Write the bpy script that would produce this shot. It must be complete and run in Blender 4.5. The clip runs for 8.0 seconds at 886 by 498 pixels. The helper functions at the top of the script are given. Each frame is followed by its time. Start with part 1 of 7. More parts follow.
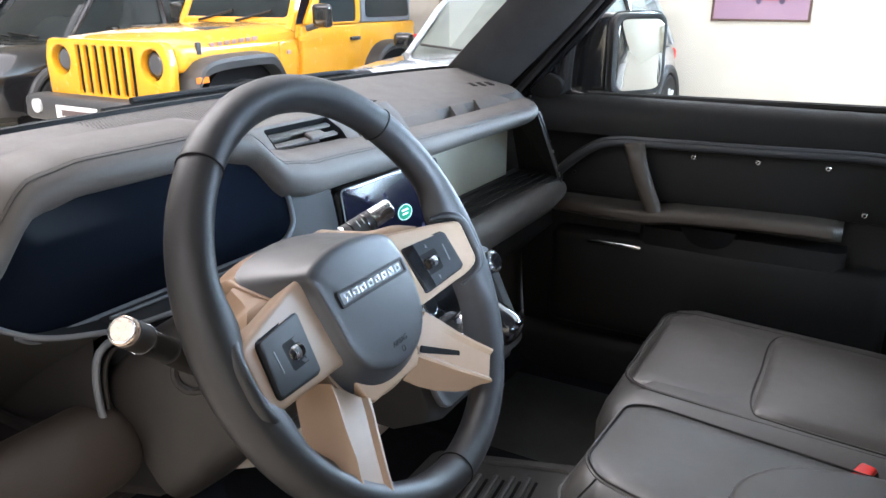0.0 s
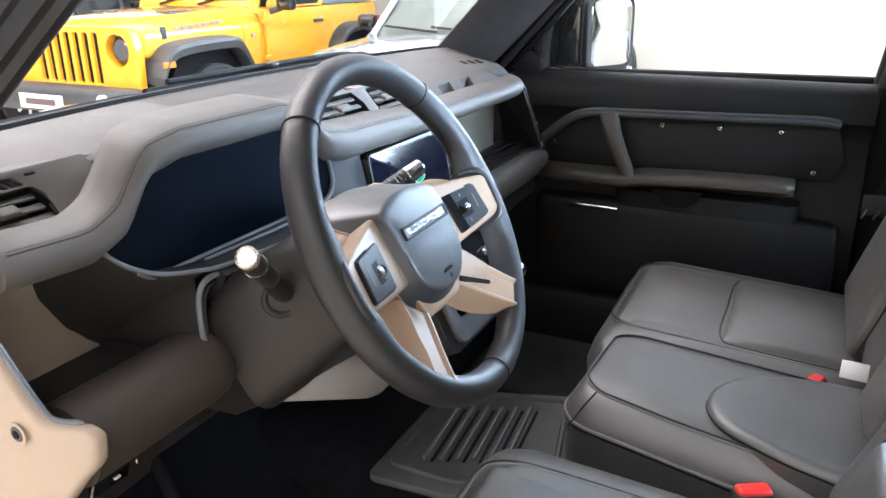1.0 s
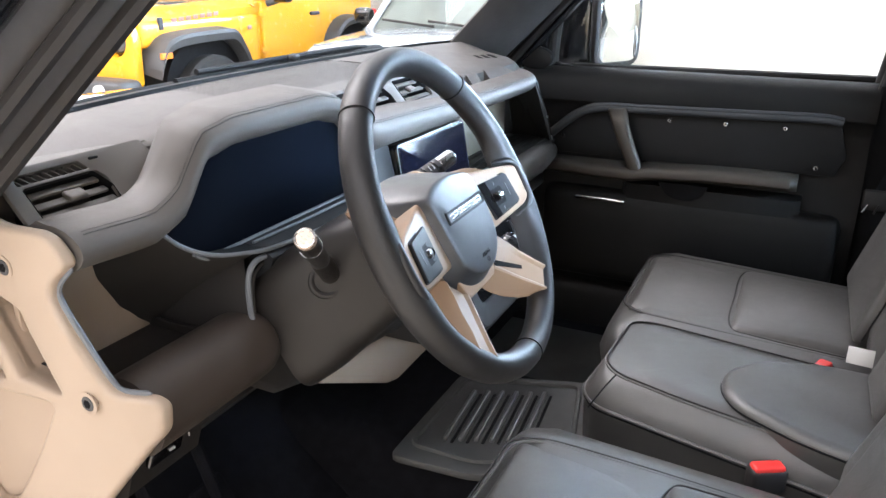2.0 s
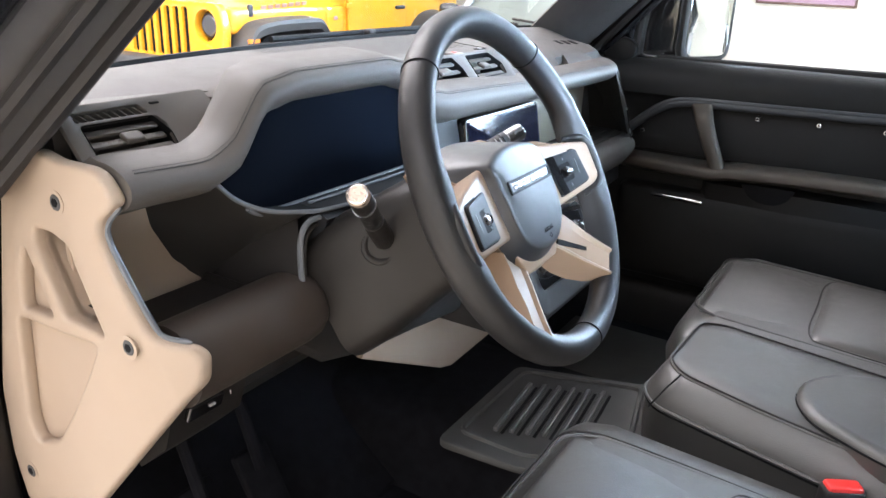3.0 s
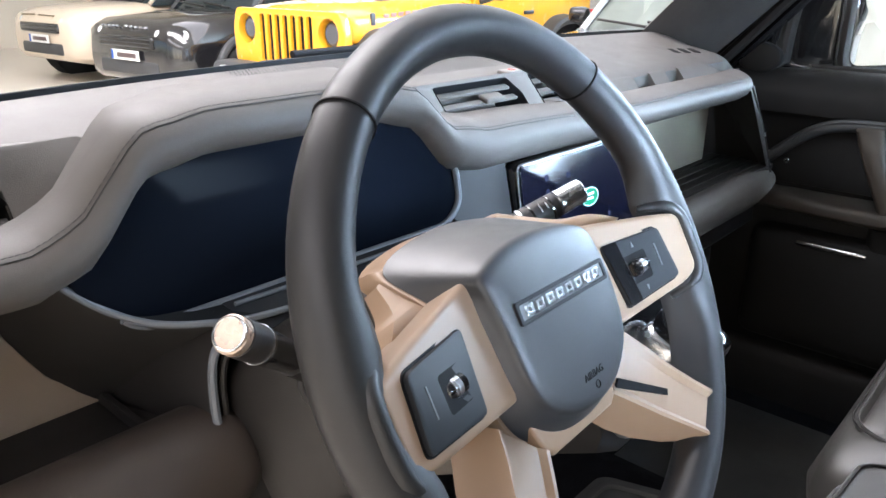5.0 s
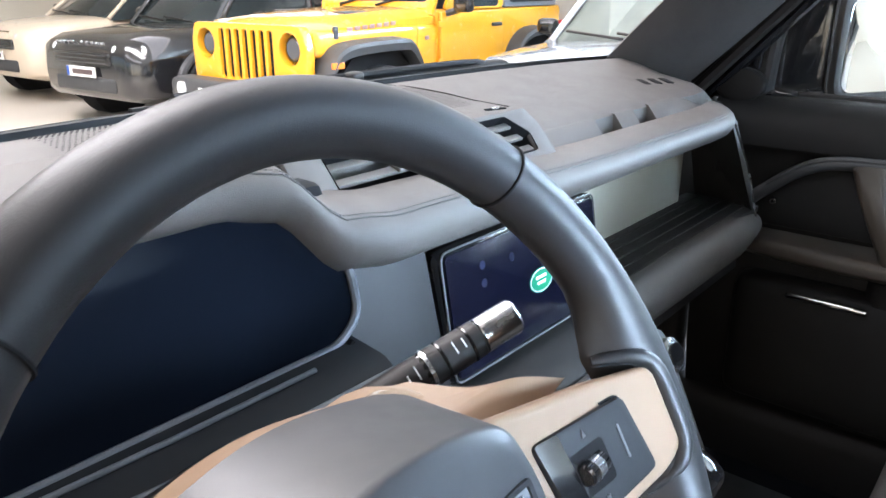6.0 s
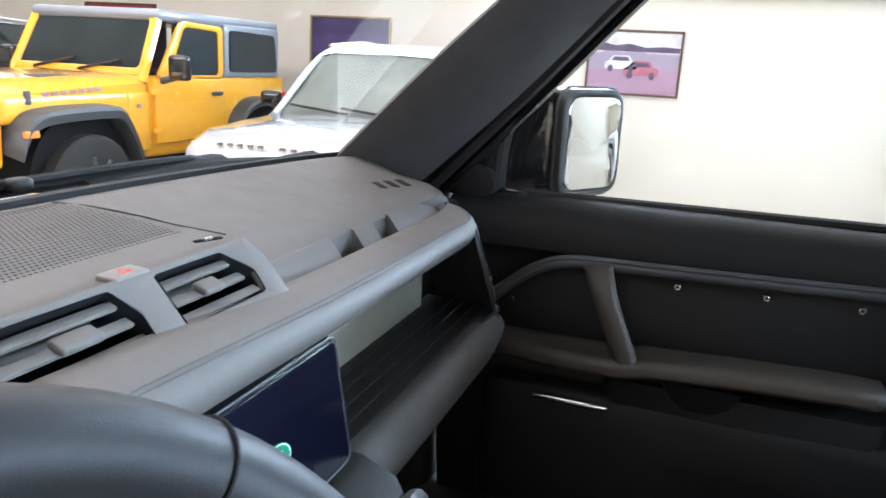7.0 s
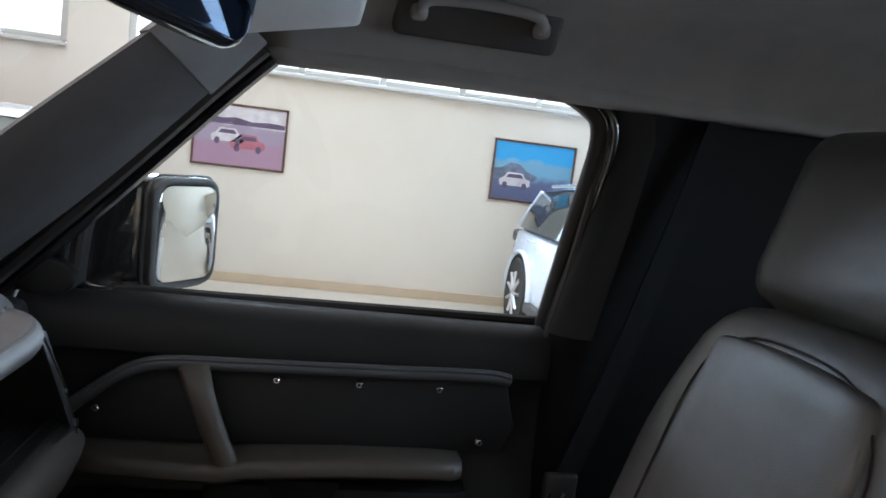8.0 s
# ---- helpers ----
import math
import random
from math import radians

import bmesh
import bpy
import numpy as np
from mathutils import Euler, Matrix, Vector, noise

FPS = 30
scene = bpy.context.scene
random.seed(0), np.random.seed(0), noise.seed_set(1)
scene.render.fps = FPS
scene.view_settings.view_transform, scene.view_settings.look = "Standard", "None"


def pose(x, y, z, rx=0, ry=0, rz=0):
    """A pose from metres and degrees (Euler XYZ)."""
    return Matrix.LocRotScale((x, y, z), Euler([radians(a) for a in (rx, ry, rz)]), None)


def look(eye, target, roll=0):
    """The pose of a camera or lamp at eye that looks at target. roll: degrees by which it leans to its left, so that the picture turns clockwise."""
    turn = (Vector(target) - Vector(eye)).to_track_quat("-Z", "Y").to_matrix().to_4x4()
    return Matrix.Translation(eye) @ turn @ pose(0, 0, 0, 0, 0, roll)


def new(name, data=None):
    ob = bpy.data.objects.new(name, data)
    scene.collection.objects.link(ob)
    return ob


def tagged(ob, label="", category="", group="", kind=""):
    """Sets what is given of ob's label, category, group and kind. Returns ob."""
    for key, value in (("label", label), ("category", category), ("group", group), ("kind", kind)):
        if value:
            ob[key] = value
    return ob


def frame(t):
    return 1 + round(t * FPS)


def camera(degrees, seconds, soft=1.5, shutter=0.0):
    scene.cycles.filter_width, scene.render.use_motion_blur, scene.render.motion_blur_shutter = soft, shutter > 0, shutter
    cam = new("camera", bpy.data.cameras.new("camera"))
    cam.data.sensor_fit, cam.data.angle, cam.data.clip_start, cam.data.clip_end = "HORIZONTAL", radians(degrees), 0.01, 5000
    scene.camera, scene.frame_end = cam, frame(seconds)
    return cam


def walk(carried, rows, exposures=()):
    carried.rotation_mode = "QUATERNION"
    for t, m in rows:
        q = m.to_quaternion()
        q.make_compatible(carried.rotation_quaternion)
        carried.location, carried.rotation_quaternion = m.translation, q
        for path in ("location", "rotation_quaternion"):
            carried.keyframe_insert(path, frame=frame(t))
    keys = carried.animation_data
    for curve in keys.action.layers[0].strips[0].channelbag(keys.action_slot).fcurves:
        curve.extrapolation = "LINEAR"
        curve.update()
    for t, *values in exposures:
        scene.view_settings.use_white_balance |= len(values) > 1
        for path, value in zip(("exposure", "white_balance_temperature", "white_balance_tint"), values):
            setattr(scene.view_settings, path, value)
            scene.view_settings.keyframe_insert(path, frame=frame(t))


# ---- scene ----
cam = camera(61.29, 8.0, soft=1.5, shutter=0.1)
PATH = [
    (0, (-0.0958, 0.3003, 1.5226), (1.5549, 1.2295, 0.8809), 0.18),
    (0.5, (-0.1699, 0.2855, 1.5247), (1.4831, 1.1920, 0.8571), -0.08),
    (1, (-0.2697, 0.2953, 1.5351), (1.4141, 1.1268, 0.8470), -0.49),
    (1.5, (-0.3313, 0.3266, 1.5423), (1.3708, 1.1130, 0.8464), 0.13),
    (3, (-0.3016, 0.3262, 1.4946), (1.3027, 1.2931, 0.7935), 2.26),
    (3.5, (-0.2058, 0.3184, 1.4656), (1.3082, 1.4430, 0.8000), 3.43),
    (4, (-0.1387, 0.3164, 1.4752), (1.2997, 1.5438, 0.8238), 2.77),
    (4.2, (-0.1070, 0.3299, 1.4703), (1.3132, 1.5727, 0.8080), 2.17),
    (5.3, (0.0756, 0.4380, 1.4805), (1.4816, 1.6733, 0.7753), -0.28),
    (5.5, (0.1165, 0.4539, 1.4787), (1.5356, 1.6781, 0.7805), -0.65),
    (6, (0.2173, 0.5060, 1.4921), (1.6612, 1.7154, 0.8195), -0.01),
    (6.5, (0.2987, 0.5548, 1.5128), (1.9120, 1.5823, 0.9285), 1.22),
    (7, (0.3471, 0.5873, 1.5197), (2.1819, 1.2176, 1.0336), 3.26),
    (7.5, (0.3651, 0.5816, 1.5321), (2.3288, 0.7158, 1.1770), 5.44),
    (8, (0.3743, 0.5690, 1.5581), (2.3327, 0.2269, 1.3402), 6.96),
]
walk(cam, [(t, look(eye, target, roll)) for t, eye, target, roll in PATH],
     [(0, 0.55), (0.5, 0.66), (1, 0.86), (1.5, 0.92), (3, 0.90), (3.5, 0.94), (4, 0.91), (5.5, 0.82), (6, 0.78), (6.5, 0.76), (7, 0.33), (7.5, -0.04), (8, -0.36)])


# ---- world and large lights ----
world = bpy.data.worlds.new("showroom_sky")
scene.world = world
world.use_nodes = True
wn = world.node_tree.nodes
wl = world.node_tree.links
sky = wn.new("ShaderNodeTexSky")
sky.sky_type = "NISHITA"
sky.sun_disc = False
sky.sun_elevation = radians(48)
sky.sun_rotation = radians(200)
wl.new(sky.outputs["Color"], wn["Background"].inputs["Color"])
wn["Background"].inputs["Strength"].default_value = 0.13

sun_data = bpy.data.lights.new("sun", "SUN")
sun_data.energy, sun_data.angle, sun_data.color = 2.6, radians(0.6), (1.0, 0.95, 0.87)
sun_ob = new("sun", sun_data)
sun_ob.matrix_basis = look((0, 0, 12), (4.5, -6.0, 0.0))


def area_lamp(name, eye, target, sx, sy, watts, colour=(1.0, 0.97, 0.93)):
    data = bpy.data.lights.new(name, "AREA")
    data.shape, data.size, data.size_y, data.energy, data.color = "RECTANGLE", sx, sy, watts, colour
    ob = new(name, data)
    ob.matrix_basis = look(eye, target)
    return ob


# Daylight in the glazed openings: strips of roof glass and the shop front.
DAY, SOFT_DAY, COOL = (0.985, 0.925, 0.968), (1.0, 0.83, 0.69), (0.57, 0.76, 1.0)
area_lamp("skylight_lamp", (-3.2, 3.0, 4.55), (-3.2, 3.01, 0), 1.6, 13.0, 235, DAY)
area_lamp("skylight_lamp", (1.3, 5.6, 4.55), (1.3, 5.61, 0), 1.6, 8.0, 520, DAY)
area_lamp("skylight_lamp", (5.2, 3.5, 4.55), (5.2, 3.51, 0), 1.6, 15.0, 190, DAY)
area_lamp("shopfront_lamp", (-6.9, -1.5, 1.9), (0, -1.5, 1.4), 14.0, 3.2, 170, SOFT_DAY)
area_lamp("high_window_lamp", (9.17, -2.75, 3.13), (0, -2.75, 2.2), 10.8, 1.45, 2000, COOL)
# added cool fill lamp at the unseen tailgate glass, narrowed onto wheel and dash
tail = area_lamp("tailgate_fill_lamp", (0.74, -0.915, 1.62), (0.76, 0.80, 1.30), 1.10, 0.40, 12, COOL)
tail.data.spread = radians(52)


# ---- materials ----
def material(name, colour, rough=0.5, metal=0.0, var=0.12, scale=6.0, grain=0.0, grain_scale=400.0,
             coat=0.0, rough_var=0.08, spec=0.5, cells=False, crease=0.0):
    m = bpy.data.materials.new(name)
    m.use_nodes = True
    nt = m.node_tree
    b = nt.nodes["Principled BSDF"]
    tex = nt.nodes.new("ShaderNodeTexCoord")
    n1 = nt.nodes.new("ShaderNodeTexNoise")
    n1.inputs["Scale"].default_value, n1.inputs["Detail"].default_value = scale, 6.0
    nt.links.new(tex.outputs["Object"], n1.inputs["Vector"])
    ramp = nt.nodes.new("ShaderNodeValToRGB")
    lo = [max(0.0, c * (1 - var)) for c in colour]
    hi = [min(1.0, c * (1 + var)) for c in colour]
    ramp.color_ramp.elements[0].position, ramp.color_ramp.elements[1].position = 0.3, 0.7
    ramp.color_ramp.elements[0].color, ramp.color_ramp.elements[1].color = (*lo, 1), (*hi, 1)
    nt.links.new(n1.outputs["Fac"], ramp.inputs["Fac"])
    nt.links.new(ramp.outputs["Color"], b.inputs["Base Color"])
    mr = nt.nodes.new("ShaderNodeMapRange")
    mr.inputs["To Min"].default_value, mr.inputs["To Max"].default_value = max(0.02, rough - rough_var), min(1.0, rough + rough_var)
    n2 = nt.nodes.new("ShaderNodeTexNoise")
    n2.inputs["Scale"].default_value, n2.inputs["Detail"].default_value = scale * 7.0, 4.0
    nt.links.new(tex.outputs["Object"], n2.inputs["Vector"])
    nt.links.new(n2.outputs["Fac"], mr.inputs["Value"])
    nt.links.new(mr.outputs["Result"], b.inputs["Roughness"])
    b.inputs["Metallic"].default_value = metal
    b.inputs["Specular IOR Level"].default_value = spec
    b.inputs["Coat Weight"].default_value = coat
    b.inputs["Coat Roughness"].default_value = 0.04
    if grain:
        if cells:
            g = nt.nodes.new("ShaderNodeTexVoronoi")
            g.inputs["Scale"].default_value = grain_scale
            out = g.outputs["Distance"]
        else:
            g = nt.nodes.new("ShaderNodeTexNoise")
            g.inputs["Scale"].default_value, g.inputs["Detail"].default_value = grain_scale, 3.0
            out = g.outputs["Fac"]
        nt.links.new(tex.outputs["Object"], g.inputs["Vector"])
        bump = nt.nodes.new("ShaderNodeBump")
        bump.inputs["Strength"].default_value, bump.inputs["Distance"].default_value = grain, 0.002
        nt.links.new(out, bump.inputs["Height"])
        if crease:
            soft, ripple = nt.nodes.new("ShaderNodeTexNoise"), nt.nodes.new("ShaderNodeBump")
            soft.inputs["Scale"].default_value, soft.inputs["Detail"].default_value, soft.inputs["Distortion"].default_value = 17.0, 3.0, 0.8
            ripple.inputs["Strength"].default_value, ripple.inputs["Distance"].default_value = crease, 0.012
            nt.links.new(tex.outputs["Object"], soft.inputs["Vector"])
            nt.links.new(soft.outputs["Fac"], ripple.inputs["Height"])
            nt.links.new(ripple.outputs["Normal"], bump.inputs["Normal"])
        nt.links.new(bump.outputs["Normal"], b.inputs["Normal"])
    return m


def glass_material(name, tint=(0.96, 0.975, 0.97), low=0.035, high=0.5, rough=0.0):
    m = bpy.data.materials.new(name)
    m.use_nodes = True
    nt = m.node_tree
    nt.nodes.remove(nt.nodes["Principled BSDF"])
    clear, gloss, mix, face, power, span = (nt.nodes.new(k) for k in ("ShaderNodeBsdfTransparent", "ShaderNodeBsdfGlossy", "ShaderNodeMixShader", "ShaderNodeLayerWeight", "ShaderNodeMath", "ShaderNodeMapRange"))
    clear.inputs["Color"].default_value = (*tint, 1)
    gloss.inputs["Roughness"].default_value = rough
    power.operation = "POWER"
    power.inputs[1].default_value = 5.0
    span.inputs["To Min"].default_value, span.inputs["To Max"].default_value = low, high
    nt.links.new(face.outputs["Facing"], power.inputs[0])
    nt.links.new(power.outputs[0], span.inputs["Value"])
    nt.links.new(span.outputs["Result"], mix.inputs[0])
    nt.links.new(clear.outputs[0], mix.inputs[1])
    nt.links.new(gloss.outputs[0], mix.inputs[2])
    nt.links.new(mix.outputs[0], nt.nodes["Material Output"].inputs["Surface"])
    return m


def glow_material(name, colour, strength):
    m = bpy.data.materials.new(name)
    m.use_nodes = True
    b = m.node_tree.nodes["Principled BSDF"]
    b.inputs["Base Color"].default_value = (*colour, 1)
    b.inputs["Emission Color"].default_value = (*colour, 1)
    b.inputs["Emission Strength"].default_value = strength
    b.inputs["Roughness"].default_value = 0.18
    b.inputs["Specular IOR Level"].default_value = 0.3
    return m


M_LEATHER = material("black_leather", (0.0575, 0.0550, 0.0515), 0.37, var=0.18, scale=9, grain=0.22, grain_scale=900, cells=True, spec=0.95, crease=0.07)
M_WRAP = material("dash_wrap", (0.084, 0.0755, 0.069), 0.56, var=0.10, scale=5, grain=0.14, grain_scale=1300, cells=True, spec=0.34)
M_SOFT = material("soft_black_plastic", (0.024, 0.0215, 0.0200), 0.5, var=0.12, scale=6, grain=0.2, grain_scale=1500, spec=0.6)
M_HARD = material("hard_black_plastic", (0.017, 0.0152, 0.0145), 0.52, spec=0.36, var=0.15, scale=8, grain=0.2, grain_scale=1200)
M_SHROUD = material("column_plastic", (0.0130, 0.0112, 0.0100), 0.5, var=0.12, scale=9, grain=0.2, grain_scale=1200, spec=0.38)
M_RIM = material("wheel_leather", (0.0145, 0.0142, 0.0148), 0.46, var=0.10, scale=14, grain=0.06, grain_scale=1500, cells=True, spec=0.40)
M_PAD = material("airbag_cover", (0.029, 0.0305, 0.0335), 0.42, var=0.05, scale=10, grain=0.06, grain_scale=1500, spec=0.6)
M_BEIGE = material("sand_plastic", (0.37, 0.288, 0.220), 0.5, var=0.05, scale=4, grain=0.15, grain_scale=900)
M_SPOKE = material("sand_painted_spoke", (0.26, 0.175, 0.114), 0.46, var=0.04, scale=8, spec=0.38)
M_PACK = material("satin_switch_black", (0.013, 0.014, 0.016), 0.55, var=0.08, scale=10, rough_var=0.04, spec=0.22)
M_CAP = material("satin_cap", (0.46, 0.36, 0.29), 0.28, var=0.05, scale=20, metal=0.6)
M_ROLL = material("brown_black_roll", (0.045, 0.034, 0.0275), 0.5, var=0.10, scale=5, grain=0.14, grain_scale=1300, cells=True, spec=0.6)
M_KHAKI = material("khaki_panel", (0.36, 0.35, 0.28), 0.5, var=0.06, scale=5, grain=0.15)
M_SILVER = material("satin_silver", (0.62, 0.63, 0.64), 0.26, metal=1.0, var=0.05, scale=12)
M_GREY = material("grey_painted_panel", (0.075, 0.075, 0.077), 0.48, var=0.05, scale=10, metal=0.2)
M_CHROME = material("chrome", (0.82, 0.82, 0.82), 0.1, metal=1.0, var=0.02, scale=4, rough_var=0.04)
M_GLOSS = material("gloss_black", (0.008, 0.008, 0.009), 0.08, var=0.1, scale=4, coat=0.5, rough_var=0.03)
M_DISPLAY = material("display_glass", (0.0044, 0.0060, 0.0098), 0.10, var=0.1, scale=5, rough_var=0.02, spec=0.006)
M_DOOR = material("door_trim", (0.0098, 0.0094, 0.0092), 0.58, var=0.12, scale=6, grain=0.2, grain_scale=1400, spec=0.24)
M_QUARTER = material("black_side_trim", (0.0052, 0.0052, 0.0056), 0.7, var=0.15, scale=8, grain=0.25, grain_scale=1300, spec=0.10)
M_ARM = material("arm_rest_pad", (0.056, 0.047, 0.038), 0.5, var=0.1, scale=6, grain=0.2, grain_scale=1200)
M_RUBBER = material("rubber_mat", (0.066, 0.065, 0.062), 0.62, var=0.18, scale=10, grain=0.3, grain_scale=700)
M_CARPET = material("black_carpet", (0.0075, 0.0075, 0.0095), 0.95, var=0.3, scale=40, grain=0.8, grain_scale=900, spec=0.1)
M_LINING = material("grey_headlining", (0.225, 0.216, 0.210), 0.95, var=0.06, scale=20, grain=0.4, grain_scale=1400, spec=0.1)
M_PILLAR = material("pillar_cloth", (0.052, 0.048, 0.046), 0.8, var=0.08, scale=20, grain=0.35, grain_scale=1500, spec=0.3)
# The headlining cloth again, with the shade at the pillar top in its colour.
M_LINING_SHADED = material("shaded_lining_cloth", (0.135, 0.130, 0.126), 0.9, var=0.06, scale=20, grain=0.4, grain_scale=1400, spec=0.15)
M_COWL = material("black_cowl_plastic", (0.010, 0.010, 0.011), 0.7, var=0.2, scale=12, grain=0.3, grain_scale=900, spec=0.2)
M_ROOFTOP = material("silver_blue_hardtop", (0.20, 0.225, 0.265), 0.35, var=0.05, scale=3, coat=0.4)
# Near-black: shade painted into recesses and gaps; also print, seams and underbody.
M_DARK = material("shade_and_print_black", (0.004, 0.004, 0.005), 0.8, var=0.2, spec=0.2)
M_RED = material("red_plastic", (0.72, 0.035, 0.03), 0.4, var=0.05)
M_GLASS = glass_material("window_glass")
M_WALL = material("cream_wall_paint", (0.68, 0.630, 0.545), 0.85, var=0.03, scale=1.2, grain=0.1, grain_scale=120)
M_FLOOR = material("showroom_tile", (0.60, 0.55, 0.48), 0.30, var=0.04, scale=0.6, rough_var=0.03)
M_SKIRT = material("sand_skirting", (0.55, 0.44, 0.31), 0.5, var=0.04)
M_FRAME = material("white_window_frame", (0.50, 0.49, 0.46), 0.4, var=0.03)
M_CEIL = material("white_ceiling_paint", (0.78, 0.77, 0.74), 0.9, var=0.03)
M_YELLOW = material("yellow_paint", (0.84, 0.39, 0.018), 0.25, var=0.03, scale=2, coat=1.0)
M_WHITE = material("white_paint", (0.48, 0.495, 0.52), 0.2, var=0.02, scale=2, coat=1.0)
M_PALE = material("pale_blue_paint", (0.58, 0.66, 0.76), 0.25, var=0.02, scale=2, coat=1.0)
M_BLACKP = material("black_paint", (0.010, 0.010, 0.012), 0.2, var=0.1, scale=2, coat=1.0)
M_CREAM = material("cream_paint", (0.62, 0.52, 0.40), 0.3, var=0.03, scale=2, coat=0.8)
M_TINTED_BODY = material("dark_car_glass", (0.018, 0.025, 0.027), 0.05, var=0.3, scale=1.5, coat=0.0, rough_var=0.02, spec=0.22)
# Car glass with the pale green-grey ceiling reflection painted into its base colour.
M_REFLECT_GLASS = material("painted_reflection_glass", (0.15, 0.17, 0.16), 0.06, var=0.3, scale=1.5, rough_var=0.02, spec=0.5)
M_TRIM = material("grey_black_trim", (0.045, 0.047, 0.05), 0.5, var=0.1, scale=8, grain=0.2)
M_TYRE = material("tyre_rubber", (0.018, 0.018, 0.018), 0.8, var=0.15, scale=20)
M_ALLOY = material("alloy_rim", (0.5, 0.5, 0.51), 0.3, metal=1.0, var=0.05)
M_LAMP = material("lamp_glass", (0.55, 0.57, 0.58), 0.12, var=0.05, coat=0.6)
M_AMBER = material("amber_lens", (0.8, 0.22, 0.03), 0.2, var=0.05, coat=0.5)
M_PLATE = material("plate_white", (0.7, 0.7, 0.68), 0.4, var=0.03)
M_BLUE = material("plate_blue", (0.03, 0.10, 0.38), 0.4, var=0.03)
M_MARK = material("white_marking", (0.75, 0.75, 0.75), 0.5, var=0.02)
M_DECAL = material("dark_decal", (0.10, 0.07, 0.07), 0.4, var=0.05)
M_HAZE = glow_material("hazy_sky", (0.95, 0.96, 1.0), 1.5)
M_SCREEN = glow_material("screen_face", (0.0020, 0.0024, 0.0070), 0.40)
M_LOGO = glow_material("screen_green", (0.012, 0.16, 0.085), 0.22)
M_ICON = glow_material("screen_icon", (0.016, 0.018, 0.034), 0.05)
M_MIRROR = material("mirror_glass", (0.56, 0.55, 0.53), 0.015, metal=1.0, var=0.01, rough_var=0.005)
M_MIRROR_BLUE = material("dimming_mirror_glass", (0.30, 0.46, 0.80), 0.02, metal=1.0, var=0.01, rough_var=0.005)
M_BADGE = material("badge_metal", (0.19, 0.19, 0.20), 0.50, var=0.05, scale=30, metal=0.8)


# ---- mesh helpers ----
def wm(ob):
    return wm(ob.parent) @ ob.matrix_parent_inverse @ ob.matrix_basis if ob.parent else ob.matrix_basis.copy()


def thing(name, at=(0, 0, 0), label="", category="", group="", kind=""):
    ob = new(name)
    ob.empty_display_size = 0.05
    ob.matrix_basis = Matrix.Translation(at)
    return tagged(ob, label, category, group, kind)


def part(name, bm, mat, parent=None, label="", smooth=40, kind="", m=None):
    """Links a bmesh as one mesh object; its vertices are in world metres (or in the parent's, for the parked cars)."""
    if m is not None:
        bmesh.ops.transform(bm, matrix=m, verts=bm.verts)
    bmesh.ops.recalc_face_normals(bm, faces=bm.faces)
    me = bpy.data.meshes.new(name)
    bm.to_mesh(me)
    bm.free()
    if smooth:
        me.polygons.foreach_set("use_smooth", [True] * len(me.polygons))
        me.set_sharp_from_angle(angle=radians(smooth))
    me.materials.append(mat)
    ob = new(name, me)
    if parent:
        ob.parent = parent
        ob.matrix_parent_inverse = wm(parent).inverted()
    return tagged(ob, label, "", "", kind)


def merge(*bms):
    out = bms[0]
    for b in bms[1:]:
        me = bpy.data.meshes.new("tmp")
        b.to_mesh(me)
        out.from_mesh(me)
        bpy.data.meshes.remove(me)
        b.free()
    return out


def rbox(c, s, r=0.01, n=6, crown=0.0, rot=None):
    """A box with rounded edges; crown lifts the middle of its top."""
    bm = bmesh.new()
    bmesh.ops.create_cube(bm, size=2.0)
    n = max(n, 5)
    bmesh.ops.subdivide_edges(bm, edges=bm.edges[:], cuts=n, use_grid_fill=True)
    h = Vector(s) / 2
    r = min(r, *(0.98 * v for v in h))
    inner = n - 4
    for v in bm.verts:
        w = Vector()
        for a in range(3):
            i = round((v.co[a] + 1) / 2 * (n + 1))
            j = min(i, n + 1 - i)
            if j == 0:
                d = h[a]
            elif j == 1:
                d = h[a] - 0.35 * r
            elif j == 2:
                d = h[a] - r
            else:
                d = abs(2 * (i - 2) / (inner + 1) - 1) * (h[a] - r)
            w[a] = d if i > (n + 1) / 2 else -d
        q = Vector([max(-h[a] + r, min(h[a] - r, w[a])) for a in range(3)])
        off = w - q
        v.co = q + off.normalized() * r if off.length > 1e-9 else w
        if crown and v.co.z > 0:
            v.co.z += crown * max(0, 1 - (v.co.x / h.x) ** 2) * max(0, 1 - (v.co.y / h.y) ** 2)
    bmesh.ops.transform(bm, matrix=Matrix.Translation(c) @ (rot if rot else Matrix()), verts=bm.verts)
    return bm


def bbox(c, s, bev=0.004, rot=None, seg=2):
    """A box with bevelled edges."""
    bm = bmesh.new()
    bmesh.ops.create_cube(bm, size=1.0)
    bmesh.ops.transform(bm, matrix=Matrix.Diagonal((*s, 1)), verts=bm.verts)
    if bev:
        bmesh.ops.bevel(bm, geom=bm.edges[:], offset=bev, segments=seg, profile=0.5, affect="EDGES")
    bmesh.ops.transform(bm, matrix=Matrix.Translation(c) @ (rot if rot else Matrix()), verts=bm.verts)
    return bm


def loft(rings, cap=True, closed=True):
    bm = bmesh.new()
    rows = [[bm.verts.new(p) for p in ring] for ring in rings]
    n = len(rows[0])
    for a, b in zip(rows, rows[1:]):
        for i in range(n if closed else n - 1):
            bm.faces.new((a[i], a[(i + 1) % n], b[(i + 1) % n], b[i]))
    if cap and closed:
        bm.faces.new(rows[0][::-1])
        bm.faces.new(rows[-1])
    return bm


